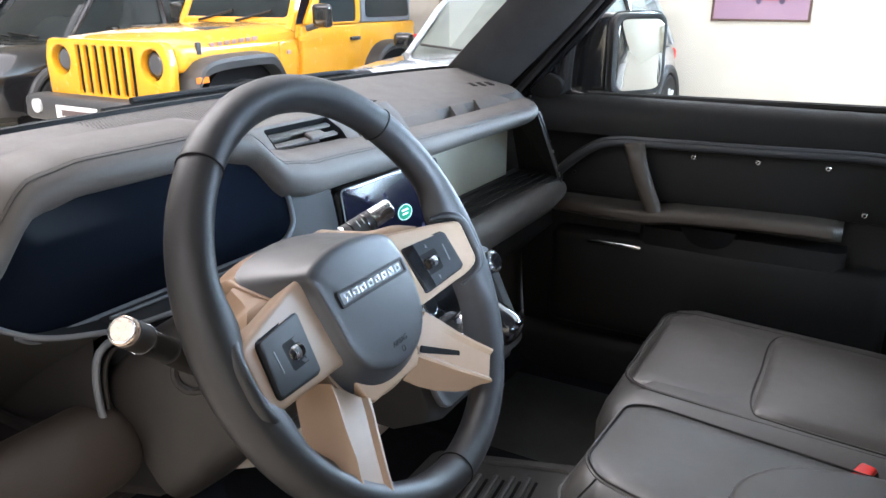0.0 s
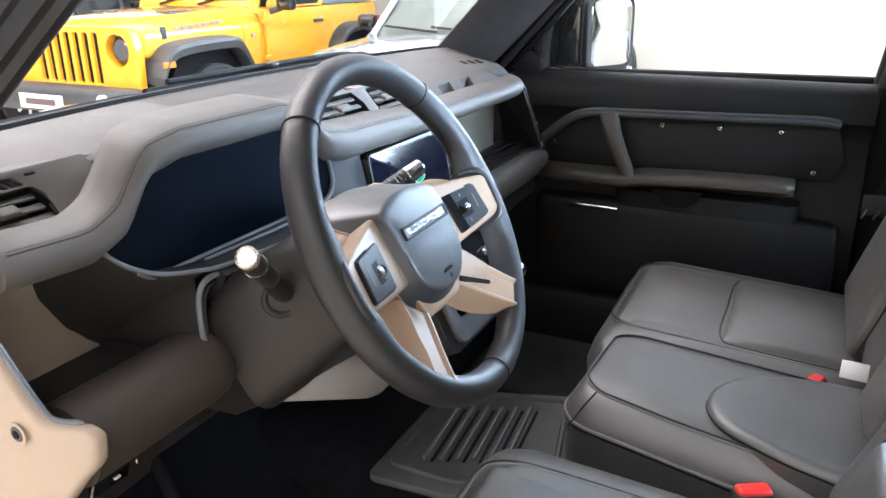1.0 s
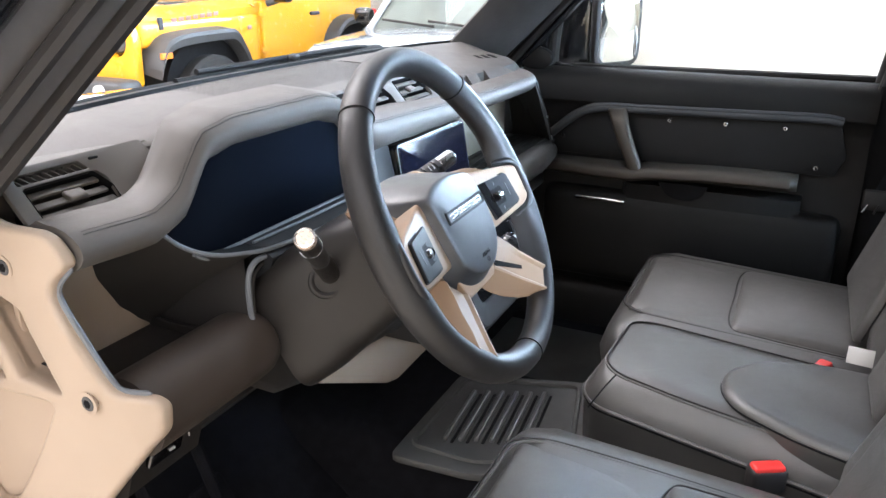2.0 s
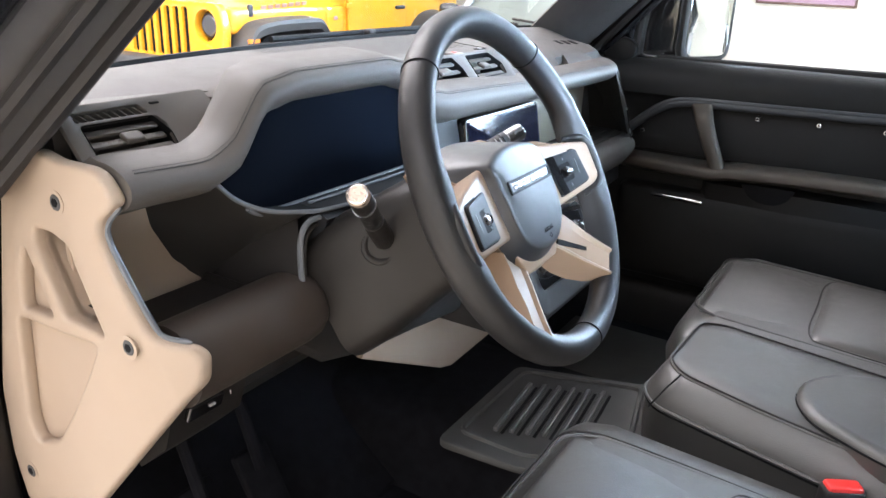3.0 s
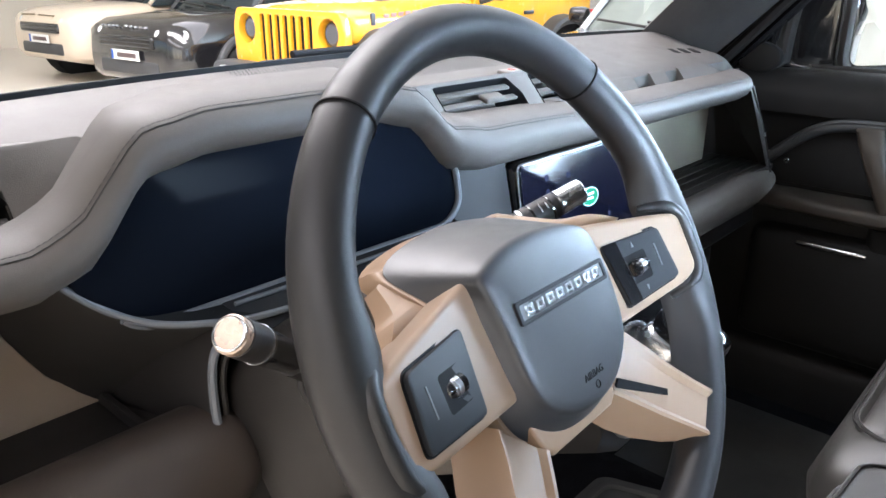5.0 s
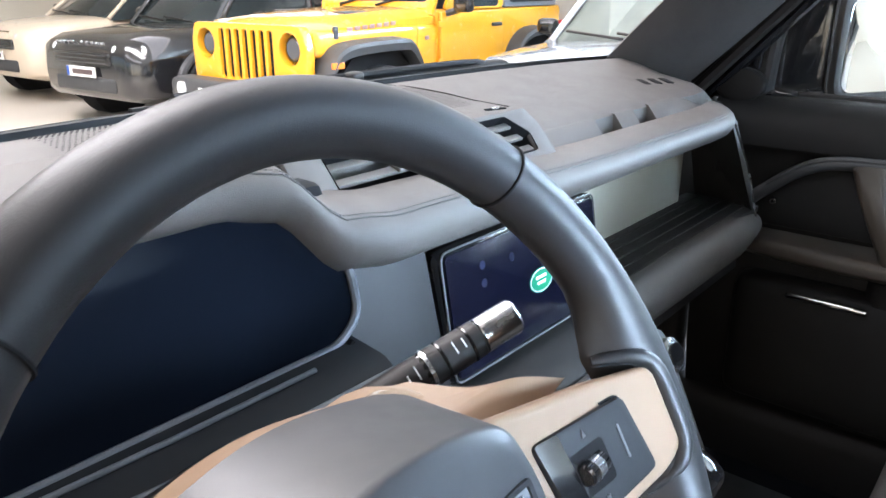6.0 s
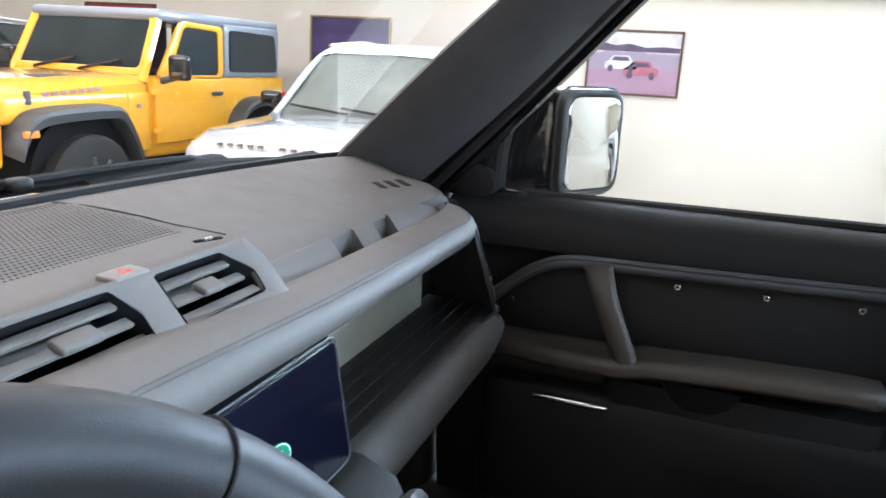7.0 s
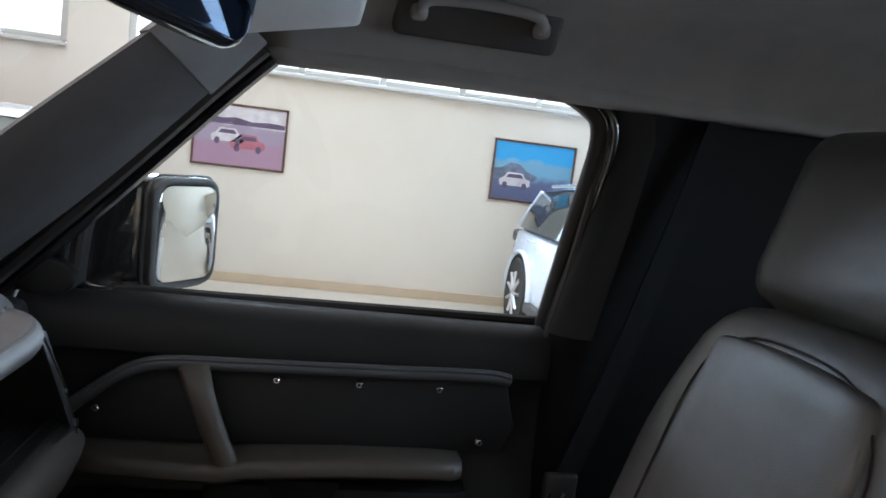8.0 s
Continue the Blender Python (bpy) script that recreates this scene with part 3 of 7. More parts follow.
    part("plate_bar", bbox((-0.043, -0.03, 0.60), (0.004, 0.36, 0.05), 0.001), M_DECAL, pl)
    # Spaced bonnet lettering as plain blocks.
    for k in range(11):
        if k != 5:
            part("bonnet_mark", bbox((0.018 + 0.004 * abs(k - 5), (5 - k) * 0.083 + 0.08, 0.905 - 0.002 * abs(k - 5)), (0.03, 0.030, 0.020), 0.004), M_BRONZE if paint is not M_BLACKP else M_SILVER, car)
    for s in (-0.35, 0.12):
        part("wiper", tube([(1.16, s, belt + 0.05), (1.22, s + 0.55, belt + 0.09)], 0.012, 6), M_HARD, car)
    car.matrix_basis = Matrix.Translation(at) @ Matrix.Rotation(radians(yaw), 4, "Z")
    return car




M_MAUVE = material("faded_decal", (0.42, 0.24, 0.22), 0.4, var=0.1)


def boxy_offroader(at, yaw):
    """A two-door off-roader with a seven-slot grille, flat bonnet, dark arches and a hard top."""
    car = thing("off_road_car", (0, 0, 0), "yellow two-door off-road car with black arches and silver hardtop", "car", "cars parked along the wall")
    body_w = 1.50
    # grille with seven real slots and two lamp openings
    go = rounded([(-0.76, 0.62), (0.76, 0.62), (0.78, 1.0), (0.72, 1.17), (-0.72, 1.17), (-0.78, 1.0)], 0.06, 5)
    slots = [rect(0.062, 0.40, 0.02, (-0.33 + 0.11 * k, 0.92), 3) for k in range(7)]
    lamps = [ellipse(0.125, 0.125, 24, (s * 0.57, 0.99)) for s in (-1, 1)]
    part("grille", plate(go, 0.09, axes((0.10, 0, 0), (0, -1, 0), (0, 0, 1)), 0.015, slots + lamps), M_YELLOW, car)
    part("radiator_mesh", bbox((0.050, 0, 0.92), (0.02, 0.80, 0.44), 0), M_DARK, car)
    for s in (-1, 1):
        lamp = part("headlamp", cyl((0.06, s * 0.57, 0.99), (0.16, s * 0.57, 0.99), 0.115, seg=28, bev=0.02), M_GLOSS, car, "round headlamp with a dark bezel")
        part("lens", cyl((0.050, s * 0.57, 0.99), (0.08, s * 0.57, 0.99), 0.085, seg=28, bev=0.01), M_LENS, lamp)
        # wing, flared arch with marker lamp
        part("wing", rbox((0.86, s * 0.69, 1.03), (1.50, 0.14, 0.22), 0.05), M_YELLOW, car)
        arch = [(0.12, 0.80), (0.22, 0.98), (0.42, 1.045), (0.92, 1.06), (1.08, 1.03), (1.20, 0.86), (1.28, 0.66)]
        rings = []
        for x, z in [(p.x, p.y) for p in smooth_path([(a, b, 0) for a, b in arch], 4)]:
            rings.append([(x, s * 0.70, z), (x, s * 0.93, z - 0.02), (x, s * 0.945, z - 0.05), (x, s * 0.93, z - 0.11), (x, s * 0.88, z - 0.10), (x, s * 0.70, z - 0.06)])
        part("front_arch", loft(rings), M_TRIM, car, "dark grey flared wheel arch")
        part("marker_lamp", rbox((0.20, s * 0.925, 0.875), (0.12, 0.03, 0.05), 0.008), M_AMBER, car)
        rings = []
        for x, z in [(p.x, p.y) for p in smooth_path([(2.62, 0.62, 0), (2.72, 0.88, 0), (2.95, 1.04, 0), (3.30, 1.05, 0), (3.55, 0.92, 0), (3.66, 0.62, 0)], 4)]:
            rings.append([(x, s * 0.70, z), (x, s * 0.90, z - 0.02), (x, s * 0.92, z - 0.05), (x, s * 0.90, z - 0.10), (x, s * 0.70, z - 0.06)])
        part("rear_arch", loft(rings), M_TRIM, car, "dark grey flared wheel arch")
        for xc in (0.78, 3.20):
            part("arch_liner", cyl((xc, s * 0.45, 0.50), (xc, s * 0.79, 0.50), 0.50, seg=30), M_DARK, car)
            car_wheel(car, xc, s * 0.79, 0.415, 0.26, False)
        # door with window frame, handle and hinges
        d = part("door", rbox((2.10, s * 0.765, 0.96), (0.98, 0.05, 0.56), 0.02), M_YELLOW, car)
        part("door_handle", rbox((2.46, s * 0.80, 1.10), (0.16, 0.03, 0.035), 0.012), M_TRIM, d)
        part("hinge", rbox((1.60, s * 0.795, 1.13), (0.09, 0.03, 0.05), 0.008), M_YELLOW, d)
        part("hinge", rbox((1.60, s * 0.795, 0.80), (0.09, 0.03, 0.05), 0.008), M_YELLOW, d)
        fr = plate(rounded([(1.66, 1.25), (2.58, 1.25), (2.58, 1.72), (1.98, 1.74)], 0.06), 0.04, Matrix.Translation((0, s * 0.765 + 0.02, 0)) @ Matrix.Rotation(radians(90), 4, "X"), 0.006,
                   [rounded([(1.80, 1.27), (2.51, 1.27), (2.51, 1.67), (2.02, 1.69)], 0.05)])
        part("window_frame", fr, M_YELLOW, d)
        part("side_glass", plate(rounded([(1.79, 1.26), (2.52, 1.26), (2.52, 1.68), (2.01, 1.70)], 0.05), 0.008, Matrix.Translation((0, s * 0.765, 0)) @ Matrix.Rotation(radians(90), 4, "X"), 0), M_TINTED_BODY, d)
        mir = part("door_mirror", rbox((1.72, s * 0.96, 1.34), (0.10, 0.20, 0.22), 0.04), M_GLOSS, car)
        part("mirror_arm", tube([(1.70, s * 0.78, 1.22), (1.72, s * 0.92, 1.26)], 0.03, 8), M_TRIM, mir)
        part("rear_side_glass", plate(rounded([(2.70, 1.30), (3.55, 1.30), (3.50, 1.68), (2.70, 1.70)], 0.06), 0.012, Matrix.Translation((0, s * 0.772 + 0.006, 0)) @ Matrix.Rotation(radians(90), 4, "X"), 0), M_TINTED_BODY, car)
        part("pillar", tube([(1.52, s * 0.72, 1.20), (1.82, s * 0.66, 1.74)], 0.045, 8), M_YELLOW, car)
        part("sill", rbox((2.05, s * 0.80, 0.50), (1.30, 0.10, 0.10), 0.03), M_TRIM, car)
        for k in range(7):
            part("bonnet_mark", bbox((0.50 + 0.085 * k, s * 0.752, 1.130 + 0.005 * k), (0.060, 0.010, 0.034), 0.003, rot=Euler((radians(-s * 12), 0, 0)).to_matrix().to_4x4()), M_MAUVE, car)
        part("wing_rear", rbox((1.43, s * 0.725, 0.88), (0.26, 0.10, 0.50), 0.03), M_YELLOW, car)
        part("side_badge", bbox((1.42, s * 0.782, 1.02), (0.05, 0.012, 0.035), 0.004), M_MAUVE, car)
        part("tail_lamp", rbox((3.78, s * 0.70, 0.98), (0.06, 0.14, 0.22), 0.02), M_RED, car)
    # bonnet: narrows to the nose and arches gently
    rings = []
    for x, hwid, z in ((0.10, 0.70, 1.13), (0.20, 0.735, 1.175), (0.7, 0.745, 1.215), (1.30, 0.75, 1.245), (1.56, 0.75, 1.25)):
        rings.append([(x, -hwid, z - 0.14), (x, -hwid, z - 0.05), (x, -hwid * 0.92, z), (x, -hwid * 0.5, z + 0.03), (x, 0, z + 0.035), (x, hwid * 0.5, z + 0.03), (x, hwid * 0.92, z), (x, hwid, z - 0.05), (x, hwid, z - 0.14)])
    bon = part("bonnet", loft(rings), M_YELLOW, car)
    for s in (-1, 1):
        part("bonnet_latch", rbox((0.34, s * 0.755, 1.11), (0.05, 0.03, 0.10), 0.01), M_TRIM, bon)
        part("bonnet_vent", rbox((0.85, s * 0.40, 1.24), (0.30, 0.16, 0.03), 0.012), M_TRIM, bon)
    part("body", rbox((2.62, 0, 0.91), (2.25, 1.50, 0.70), 0.05), M_YELLOW, car)
    part("cowl", rbox((1.56, 0, 1.20), (0.14, 1.46, 0.12), 0.03), M_YELLOW, car)
    # windscreen frame leaning back
    wsm = axes((1.56, 0, 1.24), (0, -1, 0), (0.46, 0, 0.88))
    part("windscreen_frame", plate(rounded([(-0.76, 0), (0.74, 0), (0.70, 0.60), (-0.71, 0.60)], 0.06), 0.05, wsm, 0.01, [rounded([(-0.70, 0.07), (0.67, 0.07), (0.63, 0.54), (-0.65, 0.54)], 0.05)]), M_YELLOW, car)
    part("windscreen", plate(rounded([(-0.71, 0.06), (0.68, 0.06), (0.64, 0.55), (-0.66, 0.55)], 0.05), 0.01, wsm @ Matrix.Translation((0, 0, 0.02)), 0), M_TINTED_BODY, car)
    for y in (-0.45, 0.05):
        part("wiper", tube([wsm @ Vector((y, 0.02, 0.065)), wsm @ Vector((y + 0.42, 0.13, 0.06))], 0.012, 6), M_HARD, car)
    # hard top
    part("hard_top", rbox((2.72, 0, 1.77), (1.92, 1.44, 0.11), 0.05), M_ROOFTOP, car, "silver-grey hardtop roof")
    for s in (-1, 1):
        part("top_side", rbox((3.12, s * 0.735, 1.50), (0.98, 0.06, 0.50), 0.025), M_ROOFTOP, car)
    part("tailgate", rbox((3.68, 0, 1.46), (0.06, 1.40, 0.56), 0.03), M_TRIM, car)
    spare = part("spare_wheel", cyl((3.75, 0, 1.05), (4.0, 0, 1.05), 0.40, seg=36, bev=0.04), M_TYRE, car)
    bp = part("front_bumper", rbox((-0.10, 0, 0.60), (0.26, 1.66, 0.22), 0.06), M_TRIM, car, "chunky grey front bumper")
    part("number_plate", rbox((-0.24, 0.1, 0.585), (0.014, 0.52, 0.12), 0.004), M_PLATE, bp, "white number plate")
    part("plate_bar", bbox((-0.249, 0.1, 0.585), (0.004, 0.36, 0.05), 0.001), M_DECAL, bp)
    for s in (-1, 1):
        part("fog_lamp", cyl((-0.25, s * 0.62, 0.62), (-0.20, s * 0.62, 0.62), 0.06, seg=20), M_LAMP, bp)
    part("chassis", rbox((1.9, 0, 0.48), (3.4, 0.9, 0.16), 0.04), M_DARK, car)
    car.matrix_basis = Matrix.Translation(at) @ Matrix.Rotation(radians(yaw), 4, "Z")
    return car


boxy_offroader((4.07, 5.89, 0), 0.0)
saloon_suv("white_car", M_WHITE, (4.60, 3.21, 0), -0.6, "white sport utility car with spaced bonnet lettering", H=1.62, glass=M_REFLECT_GLASS)
saloon_suv("black_car", M_BLACKP, (4.0, 8.65, 0), 6.0, "black sport utility car with a white number plate", H=1.70, L=4.6)
saloon_suv("cream_car", M_CREAM, (4.2, 11.5, 0), 5.0, "cream coloured car parked at the row's end", H=1.55)
saloon_suv("pale_car", M_PALE, (4.15, -2.44, 0), 0.0, "pale silver-blue hatchback parked near the wall", H=1.52, W=1.86, rear=0.38, tail=M_LENS, arches=M_PALE)


# ---- the car we look into: shell ----
CX = 0.785


def mirror_x(p):
    return (2 * CX - p[0], p[1], p[2])


shell = thing("car_shell", (CX, 0.6, 0), "dark off-road car body, cabin open at the driver's side", "car body")
part("floor_pan", bbox((CX, 0.35, 0.60), (1.60, 2.7, 0.05), 0.01), M_CARPET, shell, "black carpeted cabin floor", smooth=0)
part("underbody", rbox((CX, 0.62, 0.44), (1.50, 3.3, 0.26), 0.05), M_DARK, shell)
part("tunnel", rbox((CX, 0.85, 0.68), (0.36, 0.95, 0.20), 0.06), M_CARPET, shell)
part("firewall", bbox((CX, 1.20, 0.98), (1.50, 0.05, 0.74), 0.01), M_CARPET, shell, smooth=0)
part("toe_board", bbox((CX, 1.08, 0.72), (1.46, 0.30, 0.03), 0.005, rot=Euler((radians(38), 0, 0)).to_matrix().to_4x4()), M_CARPET, shell, smooth=0)
part("tailgate", plate([(0.0, 0.60), (1.57, 0.60), (1.57, 1.86), (0.0, 1.86)], 0.05, axes((0, -0.93, 0), (1, 0, 0), (0, 0, 1)), 0.004, [rect(1.16, 0.44, 0.05, (0.74, 1.62))]), M_HARD, shell, smooth=0)
tg_glass = part("tailgate_glass", plate(rect(1.18, 0.46, 0.05, (0.74, 1.62)), 0.006, axes((0, -0.955, 0), (1, 0, 0), (0, 0, 1)), 0), M_GLASS, shell, smooth=0)
tg_glass.visible_shadow = False
part("right_sill", rbox((1.60, 0.35, 0.62), (0.16, 2.6, 0.26), 0.04), M_HARD, shell)
part("left_sill", rbox((-0.03, 0.35, 0.55), (0.16, 2.6, 0.16), 0.04), M_HARD, shell)
part("right_rear_side", rbox((1.56, -0.42, 0.98), (0.10, 1.10, 0.70), 0.03), M_HARD, shell)
part("left_rear_side", rbox((0.01, -0.55, 0.98), (0.10, 0.84, 0.70), 0.03), M_HARD, shell)
part("left_rear_pillar", rbox((0.03, -0.21, 1.52), (0.10, 0.16, 0.46), 0.03), M_HARD, shell)
for x in (0.02, 1.555):
    pane = part("rear_side_glass", plate(rounded([(-0.88, 1.32), (-0.24, 1.32), (-0.24, 1.72), (-0.88, 1.72)], 0.05), 0.006, axes((x, 0, 0), (0, 1, 0), (0, 0, 1)), 0), M_GLASS, shell, "clear rear side window", smooth=0)
    pane.visible_shadow = False
    part("roof_rail", rbox((x, -0.42, 1.78), (0.08, 1.10, 0.13), 0.03), M_HARD, shell)
part("door_jamb", rbox((0.01, 1.16, 0.98), (0.10, 0.16, 0.80), 0.03), M_HARD, shell)
part("right_jamb", rbox((1.57, 1.12, 0.95), (0.08, 0.24, 0.80), 0.03), M_HARD, shell)
rings = []
for y, z, w in ((1.36, 1.245, 0.74), (1.5, 1.225, 0.76), (1.9, 1.205, 0.76), (2.35, 1.16, 0.74), (2.48, 1.09, 0.72)):
    rings.append([(CX + w * a, y, z + b) for a, b in ((-1, -0.25), (-1, -0.03), (-0.97, 0), (-0.6, 0.012), (-0.55, 0.0), (0, 0.0), (0.55, 0.0), (0.6, 0.012), (0.97, 0), (1, -0.03), (1, -0.25))])
part("bonnet", loft(rings), M_WHITE, shell, "white painted bonnet")
part("front_end", rbox((CX, 1.85, 0.76), (1.62, 1.25, 0.72), 0.08), M_WHITE, shell)
part("cowl_panel", bbox((CX, 1.31, 1.305), (1.44, 0.15, 0.03), 0.008), M_COWL, shell)
part("roof_skin", rbox((CX, -0.15, 1.895), (1.50, 1.75, 0.05), 0.02), M_BLACKP, shell)
for x in (0.02, 1.55):
    for y in (1.95, -0.75):
        rr = [(x - 0.12, 0.24), (x - 0.12, 0.37), (x - 0.09, 0.40), (x + 0.09, 0.40), (x + 0.12, 0.37), (x + 0.12, 0.24)]
        part("road_wheel", loft([[(xx, y + r * math.cos(t), 0.40 + r * math.sin(t)) for t in (2 * math.pi * k / 32 for k in range(32))] for xx, r in rr]), M_TYRE, shell)

# Windscreen
ws_o, ws_up = Vector((CX, 1.235, 1.345)), Vector((0, -0.98, 1.0)).normalized()
WSM = axes(ws_o, (1, 0, 0), ws_up)
ws_bm = bmesh.new()
ws_bm.faces.new([ws_bm.verts.new(WSM @ Vector((u, v, 0))) for u, v in rounded([(-0.72, 0), (0.72, 0), (0.60, 0.62), (-0.60, 0.62)], 0.05)])
wind = part("windscreen", ws_bm, M_GLASS, shell, "clear windscreen", smooth=0)
wind.visible_shadow = False
part("windscreen_foot", tube(smooth_path([(1.02, 1.262, 1.352), (1.20, 1.262, 1.356), (1.34, 1.252, 1.348), (1.47, 1.215, 1.340)], 5), 0.011, 8), M_COWL, shell, "black moulding at the foot of the windscreen")
part("windscreen_seal", tube([WSM @ Vector((-0.72, 0.0, 0)), WSM @ Vector((0.72, 0.0, 0))], 0.012, 8), M_COWL, shell)


def pillar(side, first=0, grow=0.0):
    """The front roof pillar trim: a padded wedge from the dashboard to the roof."""
    f = (lambda p: p) if side > 0 else mirror_x
    inner = [(1.325, 1.135, 1.335), (1.335, 0.96, 1.515), (1.335, 0.785, 1.675), (1.33, 0.72, 1.735)]
    outer = [(1.515, 1.035, 1.325), (1.500, 0.875, 1.475), (1.462, 0.735, 1.622), (1.44, 0.665, 1.70)]
    rings = []
    for a, b in zip(smooth_path(inner, 5), smooth_path(outer, 5)):
        d = (b - a)
        n = Vector((-0.35, -0.75, -0.55)).normalized()
        o = Vector((0.90, 0.42, 0.02)).normalized()
        rings.append([f(p) for p in (a, a + d * 0.12 + n * 0.018, a + d * 0.5 + n * 0.026, a + d * 0.88 + n * 0.018, b, b + o * 0.05, a + o * 0.05)])
        if grow:
            mid = (a + b) / 2 + o * 0.02
            rings[-1] = [Vector(p) + (Vector(p) - Vector(f(mid))).normalized() * grow for p in rings[-1]]
    return loft([[Vector(p) for p in r] for r in rings[first:]])


pil = thing("roof_pillar", (1.42, 1.1, 1.3), "charcoal cloth-covered windscreen pillar trim", "pillar trim", "windscreen pillars")
part("trim", pillar(1), M_PILLAR, pil)
# same cloth as the roof lining, its shade painted in
part("upper_trim", pillar(1, 10, 0.004), M_LINING_SHADED, pil, "grey lining, darkened as if shaded, that wraps the top of the pillar")
e = [(1.525, 1.02, 1.315), (1.508, 0.865, 1.478), (1.468, 0.722, 1.628), (1.452, 0.66, 1.69)]
part("door_seal", tube(smooth_path(e, 5), 0.012, 8), M_HARD, pil)
part("outer_seal", tube(smooth_path([(p[0] + 0.02, p[1] - 0.012, p[2] - 0.012) for p in e], 5), 0.010, 8), M_GLOSS, pil)
# the driver's pillar, seen from outside past the open door
dpil = thing("roof_pillar", (0.08, 1.0, 1.3), "dark windscreen pillar with rubber door seals", "pillar trim", "windscreen pillars")
edge_d = smooth_path([(0.045, 1.005, 1.285), (0.094, 0.906, 1.400), (0.152, 0.802, 1.525), (0.212, 0.695, 1.650), (0.250, 0.625, 1.730)], 5)
prof = ((0, 0, 0), (-0.012, -0.012, 0), (-0.035, -0.010, 0), (-0.055, 0.0, 0.0), (-0.085, 0.02, 0.0), (-0.115, 0.045, 0), (-0.115, 0.10, 0.02), (0.02, 0.11, 0.02), (0.03, 0.05, 0.01))
part("trim", loft([[p + Vector(o) for o in prof] for p in edge_d]), M_PILLAR, dpil)
part("door_seal", tube([p + Vector((-0.030, -0.014, 0)) for p in edge_d], 0.009, 8), M_HARD, dpil)
part("outer_seal", tube([p + Vector((-0.066, 0.0, 0)) for p in edge_d], 0.008, 8), M_HARD, dpil)
part("outer_skin", tube([p + Vector((-0.118, 0.05, 0)) for p in edge_d], 0.022, 10), M_GLOSS, dpil)

# Roof lining
rings = []
for y in (0.70, 0.62, 0.45, 0.2, -0.1, -0.5, -0.93):
    front = max(0.0, (y - 0.45)) * 0.40
    z = 1.845 - front
    prof = [(0.690, 1.685), (0.700, 1.705), (0.672, 1.755), (0.60, 1.80), (0.45, 1.832), (0.2, 1.842), (0, 1.845)]
    half = [(CX + a, y, min(b, b - front * max(0.0, b - 1.69) / 0.155)) for a, b in prof]
    rings.append(half + [mirror_x(p) for p in half[-2::-1]])
lining = part("roof_lining", loft(rings, cap=False, closed=False), M_LINING)
solid = lining.modifiers.new("thickness", "SOLIDIFY")
solid.thickness, solid.offset = 0.02, 1.0
tagged(lining, "grey fabric roof lining above the doors", "roof lining", kind="structure")

grab = thing("grab_handle", (1.43, 0.37, 1.80), "grey folding grab handle in a dark roof recess", "grab handle")
part("recess", rbox((1.440, 0.372, 1.765), (0.03, 0.240, 0.068), 0.012, rot=Euler((0, radians(-42), 0)).to_matrix().to_4x4()), M_PILLAR, grab)
part("bar", tube(smooth_path([(1.440, 0.464, 1.760), (1.411, 0.459, 1.763), (1.400, 0.444, 1.777), (1.397, 0.372, 1.781), (1.400, 0.300, 1.777), (1.411, 0.285, 1.763), (1.440, 0.280, 1.760)], 5), 0.0080, 10), M_LINING, grab)
for y in (0.459, 0.285):
    part("foot", rbox((1.418, y, 1.762), (0.024, 0.024, 0.022), 0.008), M_LINING, grab)

visor = thing("sun_visor", (1.15, 0.62, 1.77), "pale grey sun visor folded against the roof", "sun visor")
part("flap", rbox((1.07, 0.615, 1.697), (0.37, 0.150, 0.018), 0.008, rot=Euler((radians(-12), 0, 0)).to_matrix().to_4x4()), material("pale_visor_cloth", (0.42, 0.41, 0.40), 0.9, var=0.05, grain=0.3), visor)
part("pivot", cyl((1.30, 0.692, 1.705), (0.90, 0.680, 1.695), 0.008), M_LINING, visor)
part("bracket", tube([(1.295, 0.690, 1.704), (1.315, 0.690, 1.735), (1.315, 0.675, 1.765)], 0.009, 8), M_LINING, visor)

rvm = thing("rear_view_mirror", (CX, 0.72, 1.66), "black rear-view mirror hanging below the roof", "mirror")
rvm_m = axes((0.820, 0.680, 1.666), Vector((0.90, -0.42, -0.07)), Vector((0.05, -0.14, 0.98)))
part("housing", plate(rect(0.275, 0.078, 0.028, n=6), 0.032, rvm_m @ Matrix.Translation((0, 0, -0.034)), 0.010, seg=3), M_GLOSS, rvm)
part("glass", plate(rect(0.258, 0.064, 0.022, n=6), 0.003, rvm_m @ Matrix.Translation((0, 0, -0.003)), 0.001), M_MIRROR_BLUE, rvm, "blue-tinted mirror glass")
part("stalk", tube([(0.82, 0.700, 1.66), (0.80, 0.70, 1.69), (CX, 0.745, 1.72)], 0.013, 10), M_HARD, rvm)

# ---- the passenger door ----
door = thing("passenger_door", (1.56, 0.5, 0.7), "closed black-trimmed passenger door with exposed screws", "door")
part("skin", bbox((1.615, 0.52, 1.0), (0.05, 0.86, 0.62), 0.01), M_WHITE, door)
# inner panel: rings along y with the section in x, z
rings = []
for y in (0.985, 0.93, 0.80, 0.60, 0.40, 0.26, 0.20, 0.172):
    rings.append([(x, y, z) for x, z in ((1.60, 1.304), (1.575, 1.311), (1.545, 1.308), (1.522, 1.292), (1.512, 1.262), (1.515, 1.232), (1.530, 1.222), (1.535, 1.19), (1.535, 1.08), (1.52, 1.05), (1.515, 0.95), (1.525, 0.85), (1.55, 0.72), (1.60, 0.70))])
part("inner_panel", loft(rings), M_DOOR, door, smooth=50)
